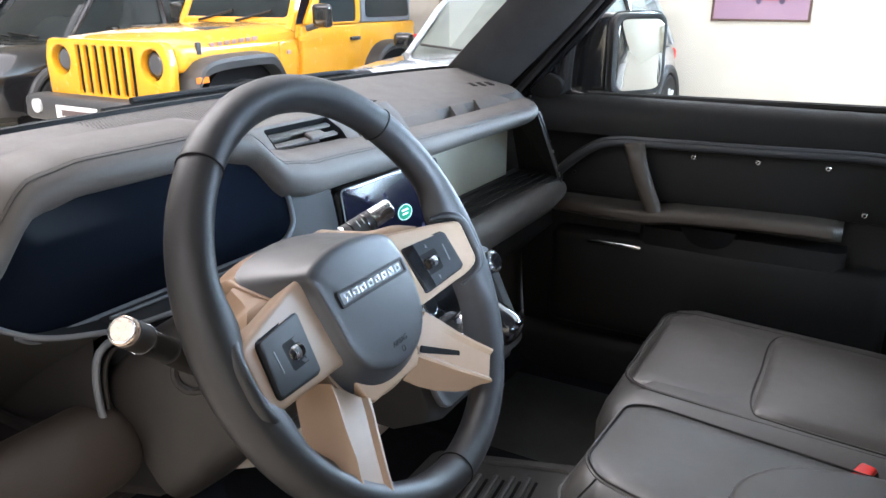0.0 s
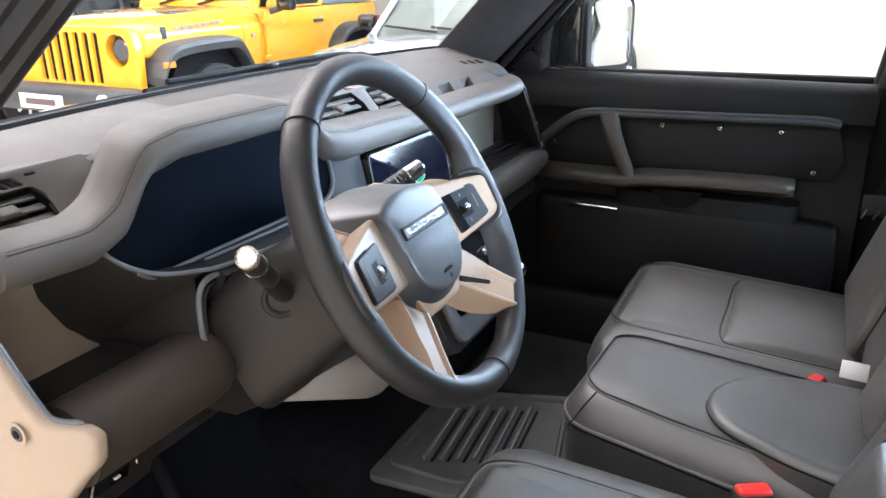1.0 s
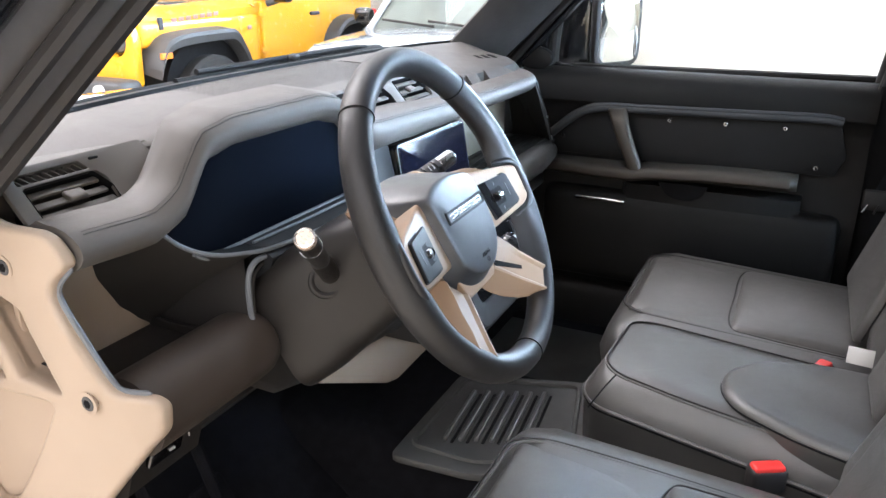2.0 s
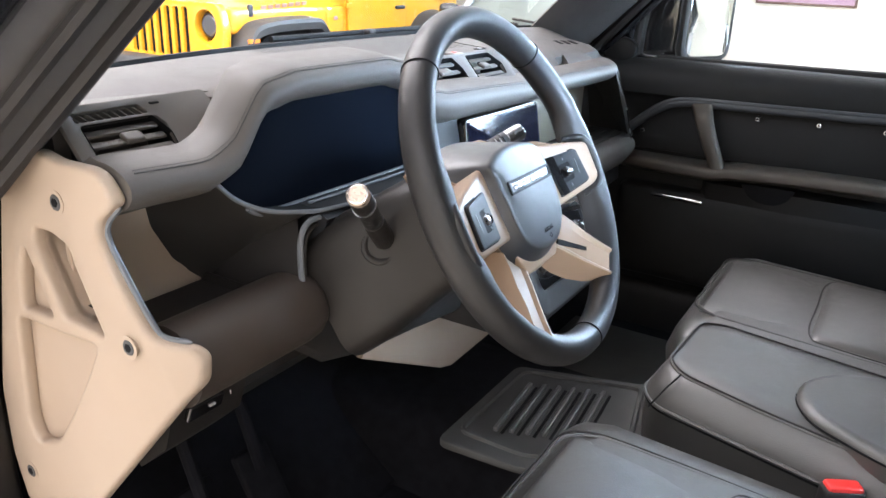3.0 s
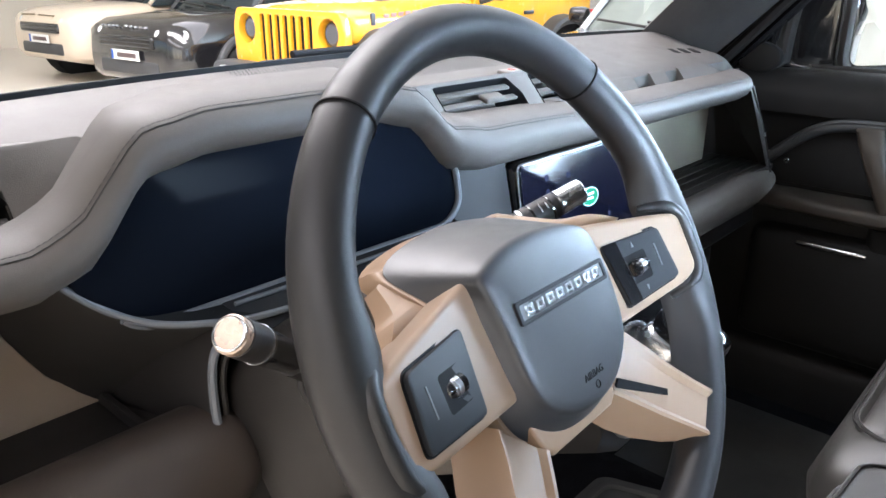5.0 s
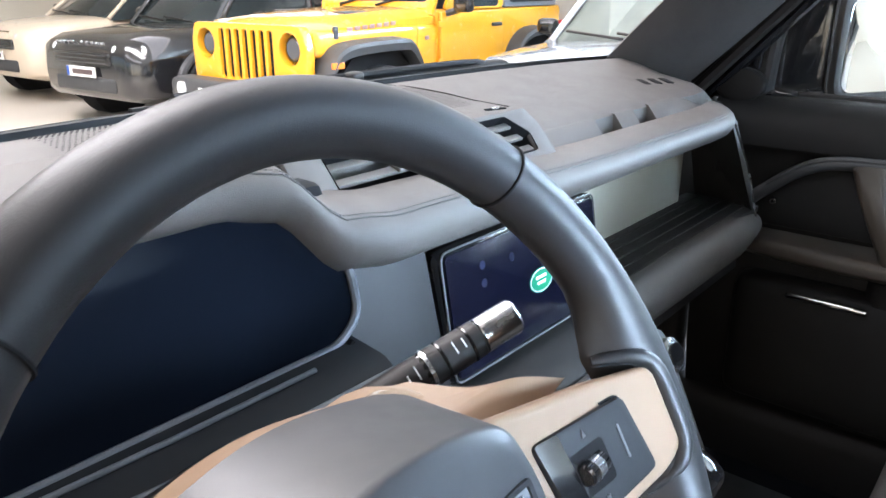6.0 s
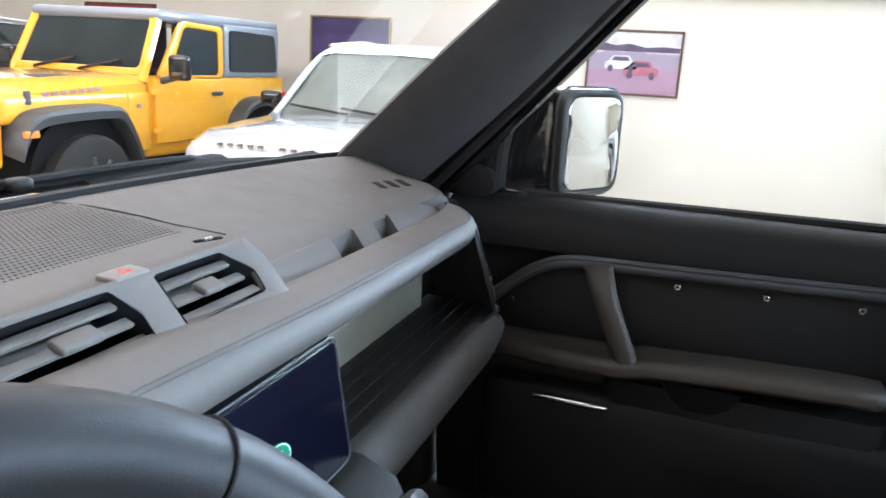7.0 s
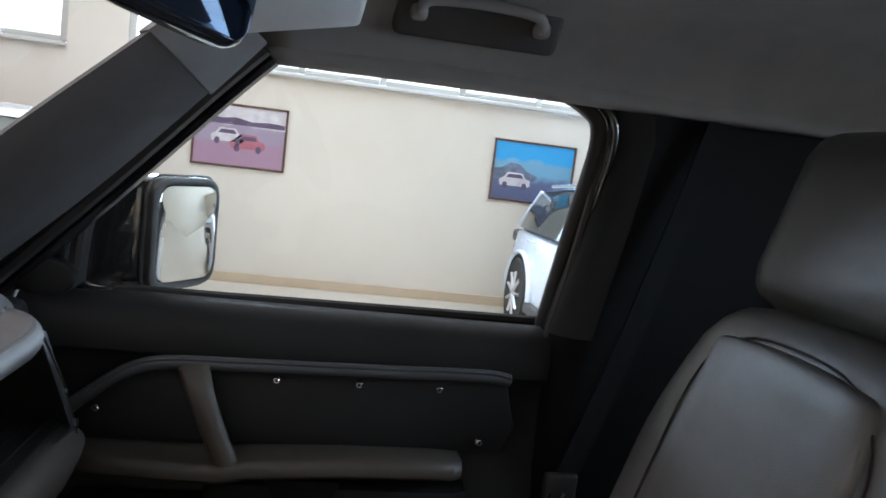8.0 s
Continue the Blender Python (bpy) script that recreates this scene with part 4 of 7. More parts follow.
# raised trim strip that curves up from the dashboard and runs back
strip = smooth_path([(1.512, 0.905, 1.135), (1.508, 0.872, 1.165), (1.503, 0.82, 1.205), (1.500, 0.765, 1.223), (1.503, 0.66, 1.226), (1.508, 0.45, 1.230), (1.512, 0.285, 1.234), (1.515, 0.235, 1.228)], 6)
part("trim_strip", tube(strip, 0.011, 10, flat=1.0), M_TRIM, door, "satin dark trim strip")
part("strip_face", tube([(p.x - 0.006, p.y, p.z + 0.008) for p in strip[6:]], 0.005, 8), M_TRIM, door)
pw = [(p.y, p.z) for p in strip[2:]]
recess = [(y, z - 0.008) for y, z in pw] + [(0.215, 1.15), (0.235, 1.105), (0.60, 1.098), (0.90, 1.098)]
part("upper_insert", plate(recess, 0.012, axes((1.532, 0, 0), (0, 1, 0), (0, 0, 1)) @ Matrix.Diagonal((1, 1, -1, 1)), 0.003), M_DOOR, door)
for y, z in ((0.862, 1.142), (0.603, 1.203), (0.476, 1.205), (0.348, 1.206), (0.272, 1.122), (0.300, 0.912)):
    sc = part("screw", cyl((1.530, y, z), (1.512, y, z), 0.0055, seg=14, bev=0.0015), M_SILVER, door, "small bright screw head")
    part("socket", cyl((1.5125, y, z), (1.5112, y, z), 0.0026, seg=6), M_DARK, sc)
strap = [((1.512, 0.748, 1.228), (1.512, 0.706, 1.230)), ((1.480, 0.743, 1.220), (1.478, 0.701, 1.224)), ((1.468, 0.728, 1.185), (1.466, 0.690, 1.190)), ((1.462, 0.706, 1.140), (1.460, 0.672, 1.146)), ((1.458, 0.684, 1.098), (1.456, 0.652, 1.104)), ((1.458, 0.676, 1.080), (1.456, 0.646, 1.084))]
rings = []
for p, q in strap:
    p, q = Vector(p), Vector(q)
    rings.append([p + Vector((0.014, 0, 0)), p + Vector((0.004, 0.002, 0)), p + Vector((-0.003, -0.002, 0)), p.lerp(q, 0.2) + Vector((-0.006, 0, 0)), q.lerp(p, 0.2) + Vector((-0.006, 0, 0)), q + Vector((-0.003, 0.002, 0)), q + Vector((0.004, -0.002, 0)), q + Vector((0.014, 0, 0))])
part("pull_handle", loft(rings), M_ARM, door, "slanting grab strap", smooth=60)
# arm rest
rings = []
for y, x0, zt in ((0.905, 1.485, 1.084), (0.88, 1.465, 1.087), (0.76, 1.450, 1.087), (0.67, 1.445, 1.088), (0.63, 1.445, 1.096), (0.5, 1.448, 1.103), (0.36, 1.452, 1.106), (0.32, 1.456, 1.105), (0.304, 1.475, 1.101)):
    rings.append([(1.54, y, zt), (x0 + 0.014, y, zt + 0.001), (x0 + 0.004, y, zt - 0.003), (x0, y, zt - 0.010), (x0 + 0.002, y, zt - 0.022), (x0 + 0.014, y, zt - 0.031), (1.54, y, zt - 0.033)])
part("arm_rest", loft(rings), M_ARM, door, "padded arm rest")
part("pocket_panel", loft([[(1.54, y, zb), (x, y, zb + 0.012), (x - 0.004, y, 0.99), (x, y, 1.048), (1.54, y, 1.058)] for y, x, zb in ((0.695, 1.495, 0.90), (0.68, 1.480, 0.885), (0.50, 1.478, 0.885), (0.31, 1.480, 0.90), (0.29, 1.495, 0.915))]), M_DOOR, door, "black map pocket", smooth=50)
# thin dark plate paints the shade of the notch, nothing is cut out
part("pocket_notch", plate(rounded([(0.610, 1.062), (0.585, 1.030), (0.560, 1.021), (0.530, 1.021), (0.505, 1.034), (0.490, 1.062)], 0.008), 0.004, axes((1.4715, 0, 0), (0, 1, 0), (0, 0, 1)), 0.001), M_DARK, door, "finger notch of the map pocket")
part("release_lever", rbox((1.470, 0.745, 1.000), (0.012, 0.125, 0.010), 0.004), M_CHROME, door, "chrome door release lever")
part("lever_bowl", rbox((1.492, 0.75, 0.985), (0.03, 0.17, 0.06), 0.02), M_DARK, door)
part("lower_panel", rbox((1.505, 0.55, 0.90), (0.07, 0.70, 0.24), 0.03), M_DOOR, door)
part("speaker_pin", cyl((1.500, 0.865, 1.005), (1.492, 0.865, 1.005), 0.006, seg=12), M_TRIM, door)
# window frame round the glass
def frame_path(o=0.0):
    return smooth_path([(1.585, 0.912 + o, 1.300), (1.572, 0.902 + o, 1.40), (1.562, 0.882 + o, 1.472 + o * 0.3), (1.556, 0.840 + o * 0.6, 1.516 + o * 0.8), (1.548, 0.775 + o * 0.6, 1.577 + o * 0.8), (1.540, 0.700 + o * 0.6, 1.645 + o * 0.8), (1.535, 0.652 + o * 0.4, 1.678 + o), (1.530, 0.600, 1.691 + o), (1.527, 0.40, 1.698 + o), (1.528, 0.25, 1.694 + o), (1.530, 0.172 - o * 0.7, 1.672 + o * 0.6), (1.536, 0.146 - o, 1.632), (1.555, 0.160 - o, 1.50), (1.585, 0.183 - o, 1.300)], 6)
part("window_frame", tube(frame_path(0.012), 0.016, 10), M_HARD, door, "black window frame")
part("frame_inner", tube([(p.x - 0.016, p.y, p.z) for p in frame_path(0.028)], 0.012, 10), M_GLOSS, door)
gl = bmesh.new()
gl.faces.new([gl.verts.new((p.x + 0.008, p.y, p.z)) for p in frame_path()])
glass_pane = part("window_glass", gl, M_GLASS, door, "clear side window", smooth=0)
glass_pane.visible_shadow = False
part("sill_seal", tube([(1.590, 0.93, 1.306), (1.592, 0.18, 1.314)], 0.010, 8), M_DOOR, door)
part("mirror_sail", plate(rounded([(0.920, 1.300), (1.06, 1.300), (1.045, 1.36), (0.90, 1.500), (0.885, 1.490), (0.908, 1.41)], 0.012), 0.03, axes((1.555, 0, 0), (0, 1, 0), (0, 0, 1)), 0.004), M_DOOR, door)
part("tweeter", plate(ellipse(0.043, 0.029, 28, (0.951, 1.327)), 0.022, axes((1.535, 0, 0), (0, 1, 0), (0, 0, 1)), 0.005, seg=3), M_DOOR, door, "round tweeter cover")
part("divider_bar", tube([(1.572, 0.922, 1.302), (1.562, 0.912, 1.40), (1.555, 0.896, 1.475)], 0.011, 8), M_HARD, door)

# Door mirror outside the passenger window
plan = rounded([(1.606, 0.836), (1.778, 0.750), (1.800, 0.793), (1.765, 0.893), (1.690, 0.933), (1.618, 0.928)], 0.022, 5)
wing = part("wing_mirror", plate(plan, 0.185, Matrix.Translation((0, 0, 1.302)), 0.018, seg=4), M_GLOSS, door, "gloss black door mirror with chrome edge")
wmx = axes((1.690, 0.7905, 1.394), Vector((0.172, -0.086, 0)), Vector((0, 0.012, 1)))
part("mirror_glass", plate(rect(0.142, 0.160, 0.030, (0.0, 0.0), n=6), 0.004, wmx @ Matrix.Translation((0, 0, 0.0100)) @ Matrix.Rotation(radians(-3.5), 4, "Y"), 0.001), M_MIRROR, wing)
part("mirror_rim", plate(rect(0.180, 0.186, 0.038, n=6), 0.018, wmx @ Matrix.Translation((0, 0, -0.006)), 0.004, [rect(0.146, 0.162, 0.030, n=6)]), M_HARD, wing, "black rim round the mirror glass")
part("chrome_edge", tube([wmx @ Vector((x, y, 0.000)) for x, y in rect(0.188, 0.192, 0.040, n=6)], 0.0020, 8, closed=True), M_HARD, wing)
part("chrome_band", tube([(1.606, 0.916, 1.318), (1.605, 0.922, 1.40), (1.610, 0.914, 1.475)], 0.004, 8), M_CHROME, wing)
part("mirror_foot", rbox((1.63, 0.895, 1.300), (0.14, 0.07, 0.035), 0.016), M_GLOSS, wing)

# Rear quarter trim behind the door, with the belt
quarter = thing("quarter_trim", (1.5, 0.05, 0.7), "black side trim behind the passenger door", "side trim")
rings = []
for z, yf, yb in ((0.72, 0.165, -0.90), (1.0, 0.172, -0.90), (1.295, 0.180, -0.90), (1.31, 0.178, -0.30), (1.50, 0.140, -0.27), (1.632, 0.120, -0.25), (1.68, 0.128, -0.25), (1.70, 0.13, -0.25)):
    rings.append([(1.60, yf, z), (1.548, yf, z), (1.528, yf - 0.004, z), (1.512, yf - 0.016, z), (1.501, yf - 0.036, z), (1.497, yf - 0.065, z), (1.503, yf - 0.12, z), (1.50, yb * 0.5, z), (1.50, yb, z), (1.60, yb, z)])
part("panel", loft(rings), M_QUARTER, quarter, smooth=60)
# lighter skin over the trim paints the window light along its front edge
part("pillar_lit_edge", loft([[Vector(p) + Vector((-0.0012, 0.0012, 0)) for p in r[1:6]] for r in rings[3:]], cap=False, closed=False), M_PACK, quarter, "lighter overlay for the lit pillar edge beside the window", smooth=60)
part("edge_seal", tube(smooth_path([(1.540, 0.176, 1.29), (1.536, 0.152, 1.42), (1.530, 0.128, 1.60), (1.528, 0.130, 1.68)], 5), 0.008, 8), M_HARD, quarter, "rubber edge seal")

belt = thing("seat_belt", (1.47, 0.10, 1.0), "black seat belt with a bright buckle tongue", "seat belt")
M_WEB = material("belt_webbing", (0.0062, 0.0062, 0.0066), 0.85, var=0.2, scale=60, grain=0.5, grain_scale=900, spec=0.12)
bp = smooth_path([(1.494, -0.05, 1.70), (1.484, -0.01, 1.56), (1.474, 0.05, 1.36), (1.470, 0.10, 1.20), (1.468, 0.135, 1.095)], 6)
rings = [[p + Vector((-0.002, -0.018, -0.006)), p + Vector((-0.004, 0.018, 0.006)), p + Vector((-0.001, 0.018, 0.006)), p + Vector((0.001, -0.018, -0.006))] for p in bp]
part("webbing", loft(rings), M_WEB, belt)
tg = part("tongue", rbox((1.462, 0.146, 1.078), (0.014, 0.055, 0.045), 0.006), M_HARD, belt)
for dy in (-0.010, 0.012):
    part("tongue_plate", tube([(1.455, 0.150 + dy, 1.070), (1.452, 0.158 + dy, 1.050)], 0.003, 6), M_CHROME, tg)
lb = smooth_path([(1.466, 0.140, 1.06), (1.470, 0.10, 0.93), (1.476, 0.05, 0.78)], 5)
rings = [[p + Vector((-0.002, -0.020, 0)), p + Vector((-0.002, 0.020, 0)), p + Vector((0.001, 0.020, 0)), p + Vector((0.001, -0.020, 0))] for p in lb]
part("webbing", loft(rings), M_WEB, belt)


M_BEZEL = material("warm_grey_button", (0.13, 0.115, 0.105), 0.5, var=0.05)
M_PANEL = material("brushed_grey_panel", (0.030, 0.030, 0.031), 0.36, var=0.08, scale=14, metal=0.5)
M_EDGE = material("blue_grey_edge", (0.13, 0.14, 0.155), 0.4, var=0.08, scale=12, metal=0.2)

# ---- the dashboard ----
dash = thing("dashboard", (CX, 1.0, 1.0), "charcoal wrapped dashboard with open shelves and sand end panel", "dashboard")

# upper surface, from the windscreen to the vents
def pad_section(x, drop, bow):
    """The dashboard top: high behind the vents, falling to a sharp edge before the passenger."""
    s = max(0.0, min(1.0, (x - 0.858) / 0.012))
    fy = lerp_table([(0.075, 0.962), (0.195, 0.962), (0.26, 0.948), (0.86, 0.948), (0.875, 0.931), (1.30, 0.931), (1.40, 0.95), (1.5, 0.96)], x)
    zf = 1.3655 - 0.0225 * s
    end = max(0.0, (x - 1.25) / 0.22)
    zf += 0.012 * end * end * s
    return [(x, 1.235 - bow, 1.330 - drop), (x, 1.215 - bow, 1.352 - drop), (x, 1.155 - bow, 1.376 - drop), (x, 1.10 - bow * 0.8, 1.382 - drop), (x, 1.03 - bow * 0.4, 1.378 - drop - 0.014 * s),
            (x, fy + 0.02, zf + 0.0045 + 0.003 * s - drop), (x, fy + 0.004, zf - drop), (x, fy, zf - 0.003 - drop), (x, fy - 0.002, 1.30 - 0.01 * s), (x, 1.0, 1.285), (x, 1.2 - bow, 1.285)]


rings = []
for k in range(121):
    x = 0.075 + (1.432 - 0.075) * k / 120
    e = abs(x - CX) / 0.71
    drop = 0.010 * e ** 4 + 0.035 * max(0.0, (x - 1.33) / 0.10) ** 2
    bow = 0.055 * e ** 2
    rings.append(pad_section(x, drop, bow))
top = part("upper_pad", loft(rings), M_WRAP, dash, "matt charcoal dashboard top")
rings = []
for k in range(25):
    x = 0.085 + (1.40 - 0.085) * k / 24
    e = abs(x - CX) / 0.71
    drop, bow = 0.010 * e ** 4, 0.055 * e ** 2
    rings.append([(x, 1.24 - bow, 1.350 - drop), (x, 1.222 - bow, 1.362 - drop), (x, 1.165 - bow, 1.3805 - drop), (x, 1.140 - bow, 1.3835 - drop), (x, 1.140 - bow, 1.376 - drop), (x, 1.235 - bow, 1.34 - drop)])
part("defrost_strip", loft(rings), M_COWL, top, "dark strip below the windscreen")
# speaker grille: a field of small round holes
def top_z(x, y):
    e = abs(x - CX) / 0.71
    drop, bow = 0.010 * e ** 4, 0.055 * e ** 2
    return lerp_lin([(0.968, 1.370), (1.03 - bow * 0.4, 1.378), (1.10 - bow * 0.8, 1.382), (1.155 - bow, 1.376)], y) - drop


def lerp_lin(table, x):
    if x <= table[0][0]:
        return table[0][1]
    for (a, u), (b, v) in zip(table, table[1:]):
        if x <= b:
            return u + (v - u) * (x - a) / (b - a)
    return table[-1][1]


dots = bmesh.new()
for i in range(86):
    for j in range(32):
        x, y = 0.445 + 0.0046 * i + (0.0023 if j % 2 else 0), 0.975 + 0.0046 * j
        if x > 0.838:
            continue
        z = top_z(x, y) + 0.0009
        dots.faces.new([dots.verts.new((x + 0.0013 * math.cos(t), y + 0.0013 * math.sin(t), z + 0.10 * 0.0013 * math.sin(t) * (1 if y < 1.06 else 0.4))) for t in (math.pi * k / 3 for k in range(6))])
part("speaker_grille", dots, M_DARK, dash, "field of small speaker holes", kind="stuff")
part("top_seam", tube(smooth_path([(0.8595, 0.955, 1.3700), (0.852, 1.00, 1.3742), (0.848, 1.03, 1.3783), (0.846, 1.08, 1.3811), (0.845, 1.125, 1.3800)], 4), 0.0011, 6), M_HARD, dash)

# padded beam with the instrument hood
LIP = [(0.07, 1.287), (0.160, 1.283), (0.188, 1.291), (0.254, 1.347), (0.298, 1.354), (0.455, 1.354), (0.49, 1.346), (0.55, 1.296), (0.60, 1.288), (0.90, 1.286), (1.30, 1.284), (1.40, 1.280)]


def beam_section(x):
    """The beam's outline: a round front roll; over the instruments it swells into the hood."""
    zl = lerp_table(LIP, x)
    hood = max(0.0, min(1.0, (zl - 1.286) / 0.068))
    end = max(0.0, (x - 1.22) / 0.12)
    front = 0.854 + 0.008 * hood + 0.035 * end * end
    ry, rz = 0.040, 0.0275 - 0.0062 * lerp_table([(0.58, 0.0), (0.96, 1.0)], x) - 0.006 * hood - 0.005 * max(0.0, min(1.0, (0.21 - x) / 0.03))
    cy, cz = front + ry, zl + rz
    ring = [(x, cy + 0.02, zl + 0.004)]
    for k in range(11):
        a = radians(262 - 17.5 * k)
        ring.append((x, cy + ry * math.cos(a), cz + rz * math.sin(a)))
    late = max(0.0, min(1.0, (x - 0.165) / 0.18))
    rear = min(hood, late * late * (3 - 2 * late)) if x < 0.4 else hood
    back_y = 0.922 + 0.078 * rear
    back_z = 1.324 + 0.052 * rear - 0.010 * lerp_table([(0.70, 0.0), (0.95, 1.0)], x)
    ring += [(x, cy + 0.4 * (back_y - cy), cz + rz + 0.35 * max(0.0, back_z - cz - rz) + 0.002), (x, back_y, back_z), (x, back_y + 0.05 * rear + 0.006, back_z - 0.014), (x, back_y + 0.04 * rear, 1.27 + 0.085 * rear)]
    return ring


xs = [0.072 + (1.338 - 0.072) * k / 110 for k in range(111)]
rings = [beam_section(x) for x in xs]
c1 = [tuple(Vector(p).lerp(Vector((1.40, 0.91, 1.30)), 0.28)) for p in rings[-1]]
c2 = [tuple(Vector(p).lerp(Vector((1.40, 0.91, 1.30)), 0.62)) for p in rings[-1]]
part("padded_beam", loft(rings + [[(1.351, p[1], p[2]) for p in c1], [(1.356, p[1], p[2]) for p in c2]]), M_WRAP, dash, "stitched charcoal padded beam and hood", smooth=60)
seam = []
for x in xs[1:-3]:
    q = beam_section(x)
    seam.append(Vector(q[8]) + Vector((0, -0.0004, 0.0004)))
part("stitch_line", tube([p + Vector((0, 0.0004, -0.0003)) for p in seam], 0.0007, 5), M_SOFT, dash, "dark stitched seam")
stitch = bmesh.new()
for p, q in zip(seam[:-1], seam[1:]):
    for k in range(3):
        a, b = p.lerp(q, (k + 0.15) / 3), p.lerp(q, (k + 0.80) / 3)
        up = Vector((0, 0.0032, 0.0019))
        stitch = merge(stitch, tube([a + up, b + up], 0.00035, 4))
part("stitches", stitch, M_SOFT, dash, "row of fine stitches", kind="stuff")


def vent(m, xa, xb, va, vb, chop, slats, parent, tab_at=0.5):
    """An air vent in a tilted face: dark duct, tilted slats and a finger tab."""
    w, h = xb - xa, vb - va
    hole = rounded([(xa, va), (xb, va), (xb + chop * 0.1, va + h * 0.45), (xb - chop, vb), (xa, vb)], 0.003)
    v = part("air_vent", merge(loft([[m @ Vector((p[0], p[1], z)) for p in hole] for z in (0.0035, -0.034)], cap=False), plate(hole, 0.002, m @ Matrix.Translation((0, 0, -0.036)), 0)), M_DARK, parent, "slatted air vent")
    for i in range(slats):
        yy = va + h * (i + 0.42) / slats
        short = chop * i / slats
        part("slat", bbox((0, 0, 0), (w * 0.985 - short, 0.0036, 0.0088), 0.0014), M_WRAP, v, "satin grey slat", m=m @ Matrix.Translation((xa + (w - short) / 2, yy, -0.003)) @ Matrix.Rotation(radians(62), 4, "X"))
    tb = m @ Matrix.Translation((xa + w * tab_at, va + h * 0.50, 0.001)) @ Matrix.Rotation(radians(62), 4, "X")
    part("tab", rbox((0, 0, 0), (w * 0.24, 0.0065, 0.0145), 0.0028), M_WRAP, v, "satin finger tab", m=tb)
    return hole


# central vents: a tilted face with two openings, flush with the top
FM = axes((0, 0.931, 1.3665), (1, 0, 0), (0, 0.66, 0.75))
open_a = rounded([(0.580, -0.042), (0.712, -0.042), (0.714, -0.02), (0.700, 0.0), (0.580, 0.0)], 0.003)
open_b = rounded([(0.742, -0.042), (0.836, -0.042), (0.838, -0.02), (0.814, 0.0), (0.742, 0.0)], 0.003)
vent_face = part("vent_face", plate(rounded([(0.545, -0.056), (0.862, -0.056), (0.862, -0.014), (0.852, 0.006), (0.545, 0.006)], 0.003), 0.006, FM @ Matrix.Translation((0, 0, -0.003)), 0.0015, [open_a, open_b]), M_WRAP, dash, "charcoal central vent face")
part("vent_top", loft([[(x, 0.990, 1.3735), (x, 0.955, 1.3700), (x, 0.937, 1.3700), (x, 0.934, 1.3675), (x, 0.940, 1.3600), (x, 0.990, 1.362)] for x in (0.545, 0.70, 0.852, 0.858)]), M_WRAP, vent_face)
part("vent_cheek", loft([[(x, 0.955, 1.3690), (x, 0.936, 1.3690), (x, 0.896, 1.324), (x, 0.955, 1.300)] for x in (0.854, 0.862)]), M_WRAP, vent_face)
vent(FM, 0.580, 0.712, -0.042, 0.0, 0.012, 3, vent_face, 0.62)
vent(FM, 0.742, 0.836, -0.042, 0.0, 0.022, 3, vent_face, 0.45)
hz = part("hazard_button", rbox((0.726, 0.940, 1.3712), (0.031, 0.018, 0.005), 0.0018, rot=Euler((radians(3), 0, 0)).to_matrix().to_4x4()), M_BEZEL, dash, "pale hazard switch with a faint red mark")
hzm = axes((0.726, 0.940, 1.3738), (1, 0, 0), (0, 0.998, 0.05))
part("hazard_symbol", tube([hzm @ Vector(q) for q in ((-0.0045, -0.003, 0), (0.0045, -0.003, 0), (0, 0.0048, 0))], 0.0005, 5, closed=True), M_RED, hz)
part("vent_wheel", rbox((0.836, 0.955, 1.3700), (0.026, 0.005, 0.0035), 0.0015, rot=Euler((0, 0, radians(-20))).to_matrix().to_4x4()), M_DARK, dash)
part("vent_wheel", cyl((0.832, 0.956, 1.3706), (0.839, 0.954, 1.3706), 0.0022, seg=14), M_SILVER, dash)

# side vent above the end panel: a tilted face with fins above the slats
SM = axes((0, 0.951, 1.3575), (1, 0, 0), (0, 0.66, 0.75))
open_c = rounded([(0.090, -0.046), (0.176, -0.046), (0.177, -0.02), (0.170, -0.010), (0.090, -0.010)], 0.003)
open_f = rounded([(0.088, -0.006), (0.164, -0.006), (0.158, 0.004), (0.088, 0.004)], 0.002)
side_face = part("side_vent_face", plate(rounded([(0.074, -0.060), (0.240, -0.060), (0.246, -0.010), (0.240, 0.012), (0.074, 0.012)], 0.004), 0.006, SM @ Matrix.Translation((0, 0, -0.003)), 0.0015, [open_c, open_f]), M_WRAP, dash, "charcoal side vent face")
vent(SM, 0.090, 0.176, -0.046, -0.010, 0.010, 3, side_face, 0.52)
part("fin_slot", plate(open_f, 0.002, SM @ Matrix.Translation((0, 0, -0.014)), 0), M_DARK, side_face)
for k in range(9):
    part("fin", bbox((0, 0, 0), (0.0013, 0.012, 0.009), 0), M_WRAP, side_face, m=SM @ Matrix.Translation((0.092 + 0.0082 * k, -0.001, -0.005)) @ Matrix.Rotation(radians(38), 4, "Z"))
part("vent_wheel", rbox(SM @ Vector((0.176, 0.004, 0.001)), (0.012, 0.006, 0.004), 0.0015), M_DARK, side_face)
part("side_vent_top", loft([[(x, 1.0, 1.366), (x, 0.965, 1.3640), (x, 0.958, 1.3645), (x, 0.960, 1.350), (x, 1.0, 1.352)] for x in (0.074, 0.14, 0.19, 0.25)]), M_WRAP, side_face)

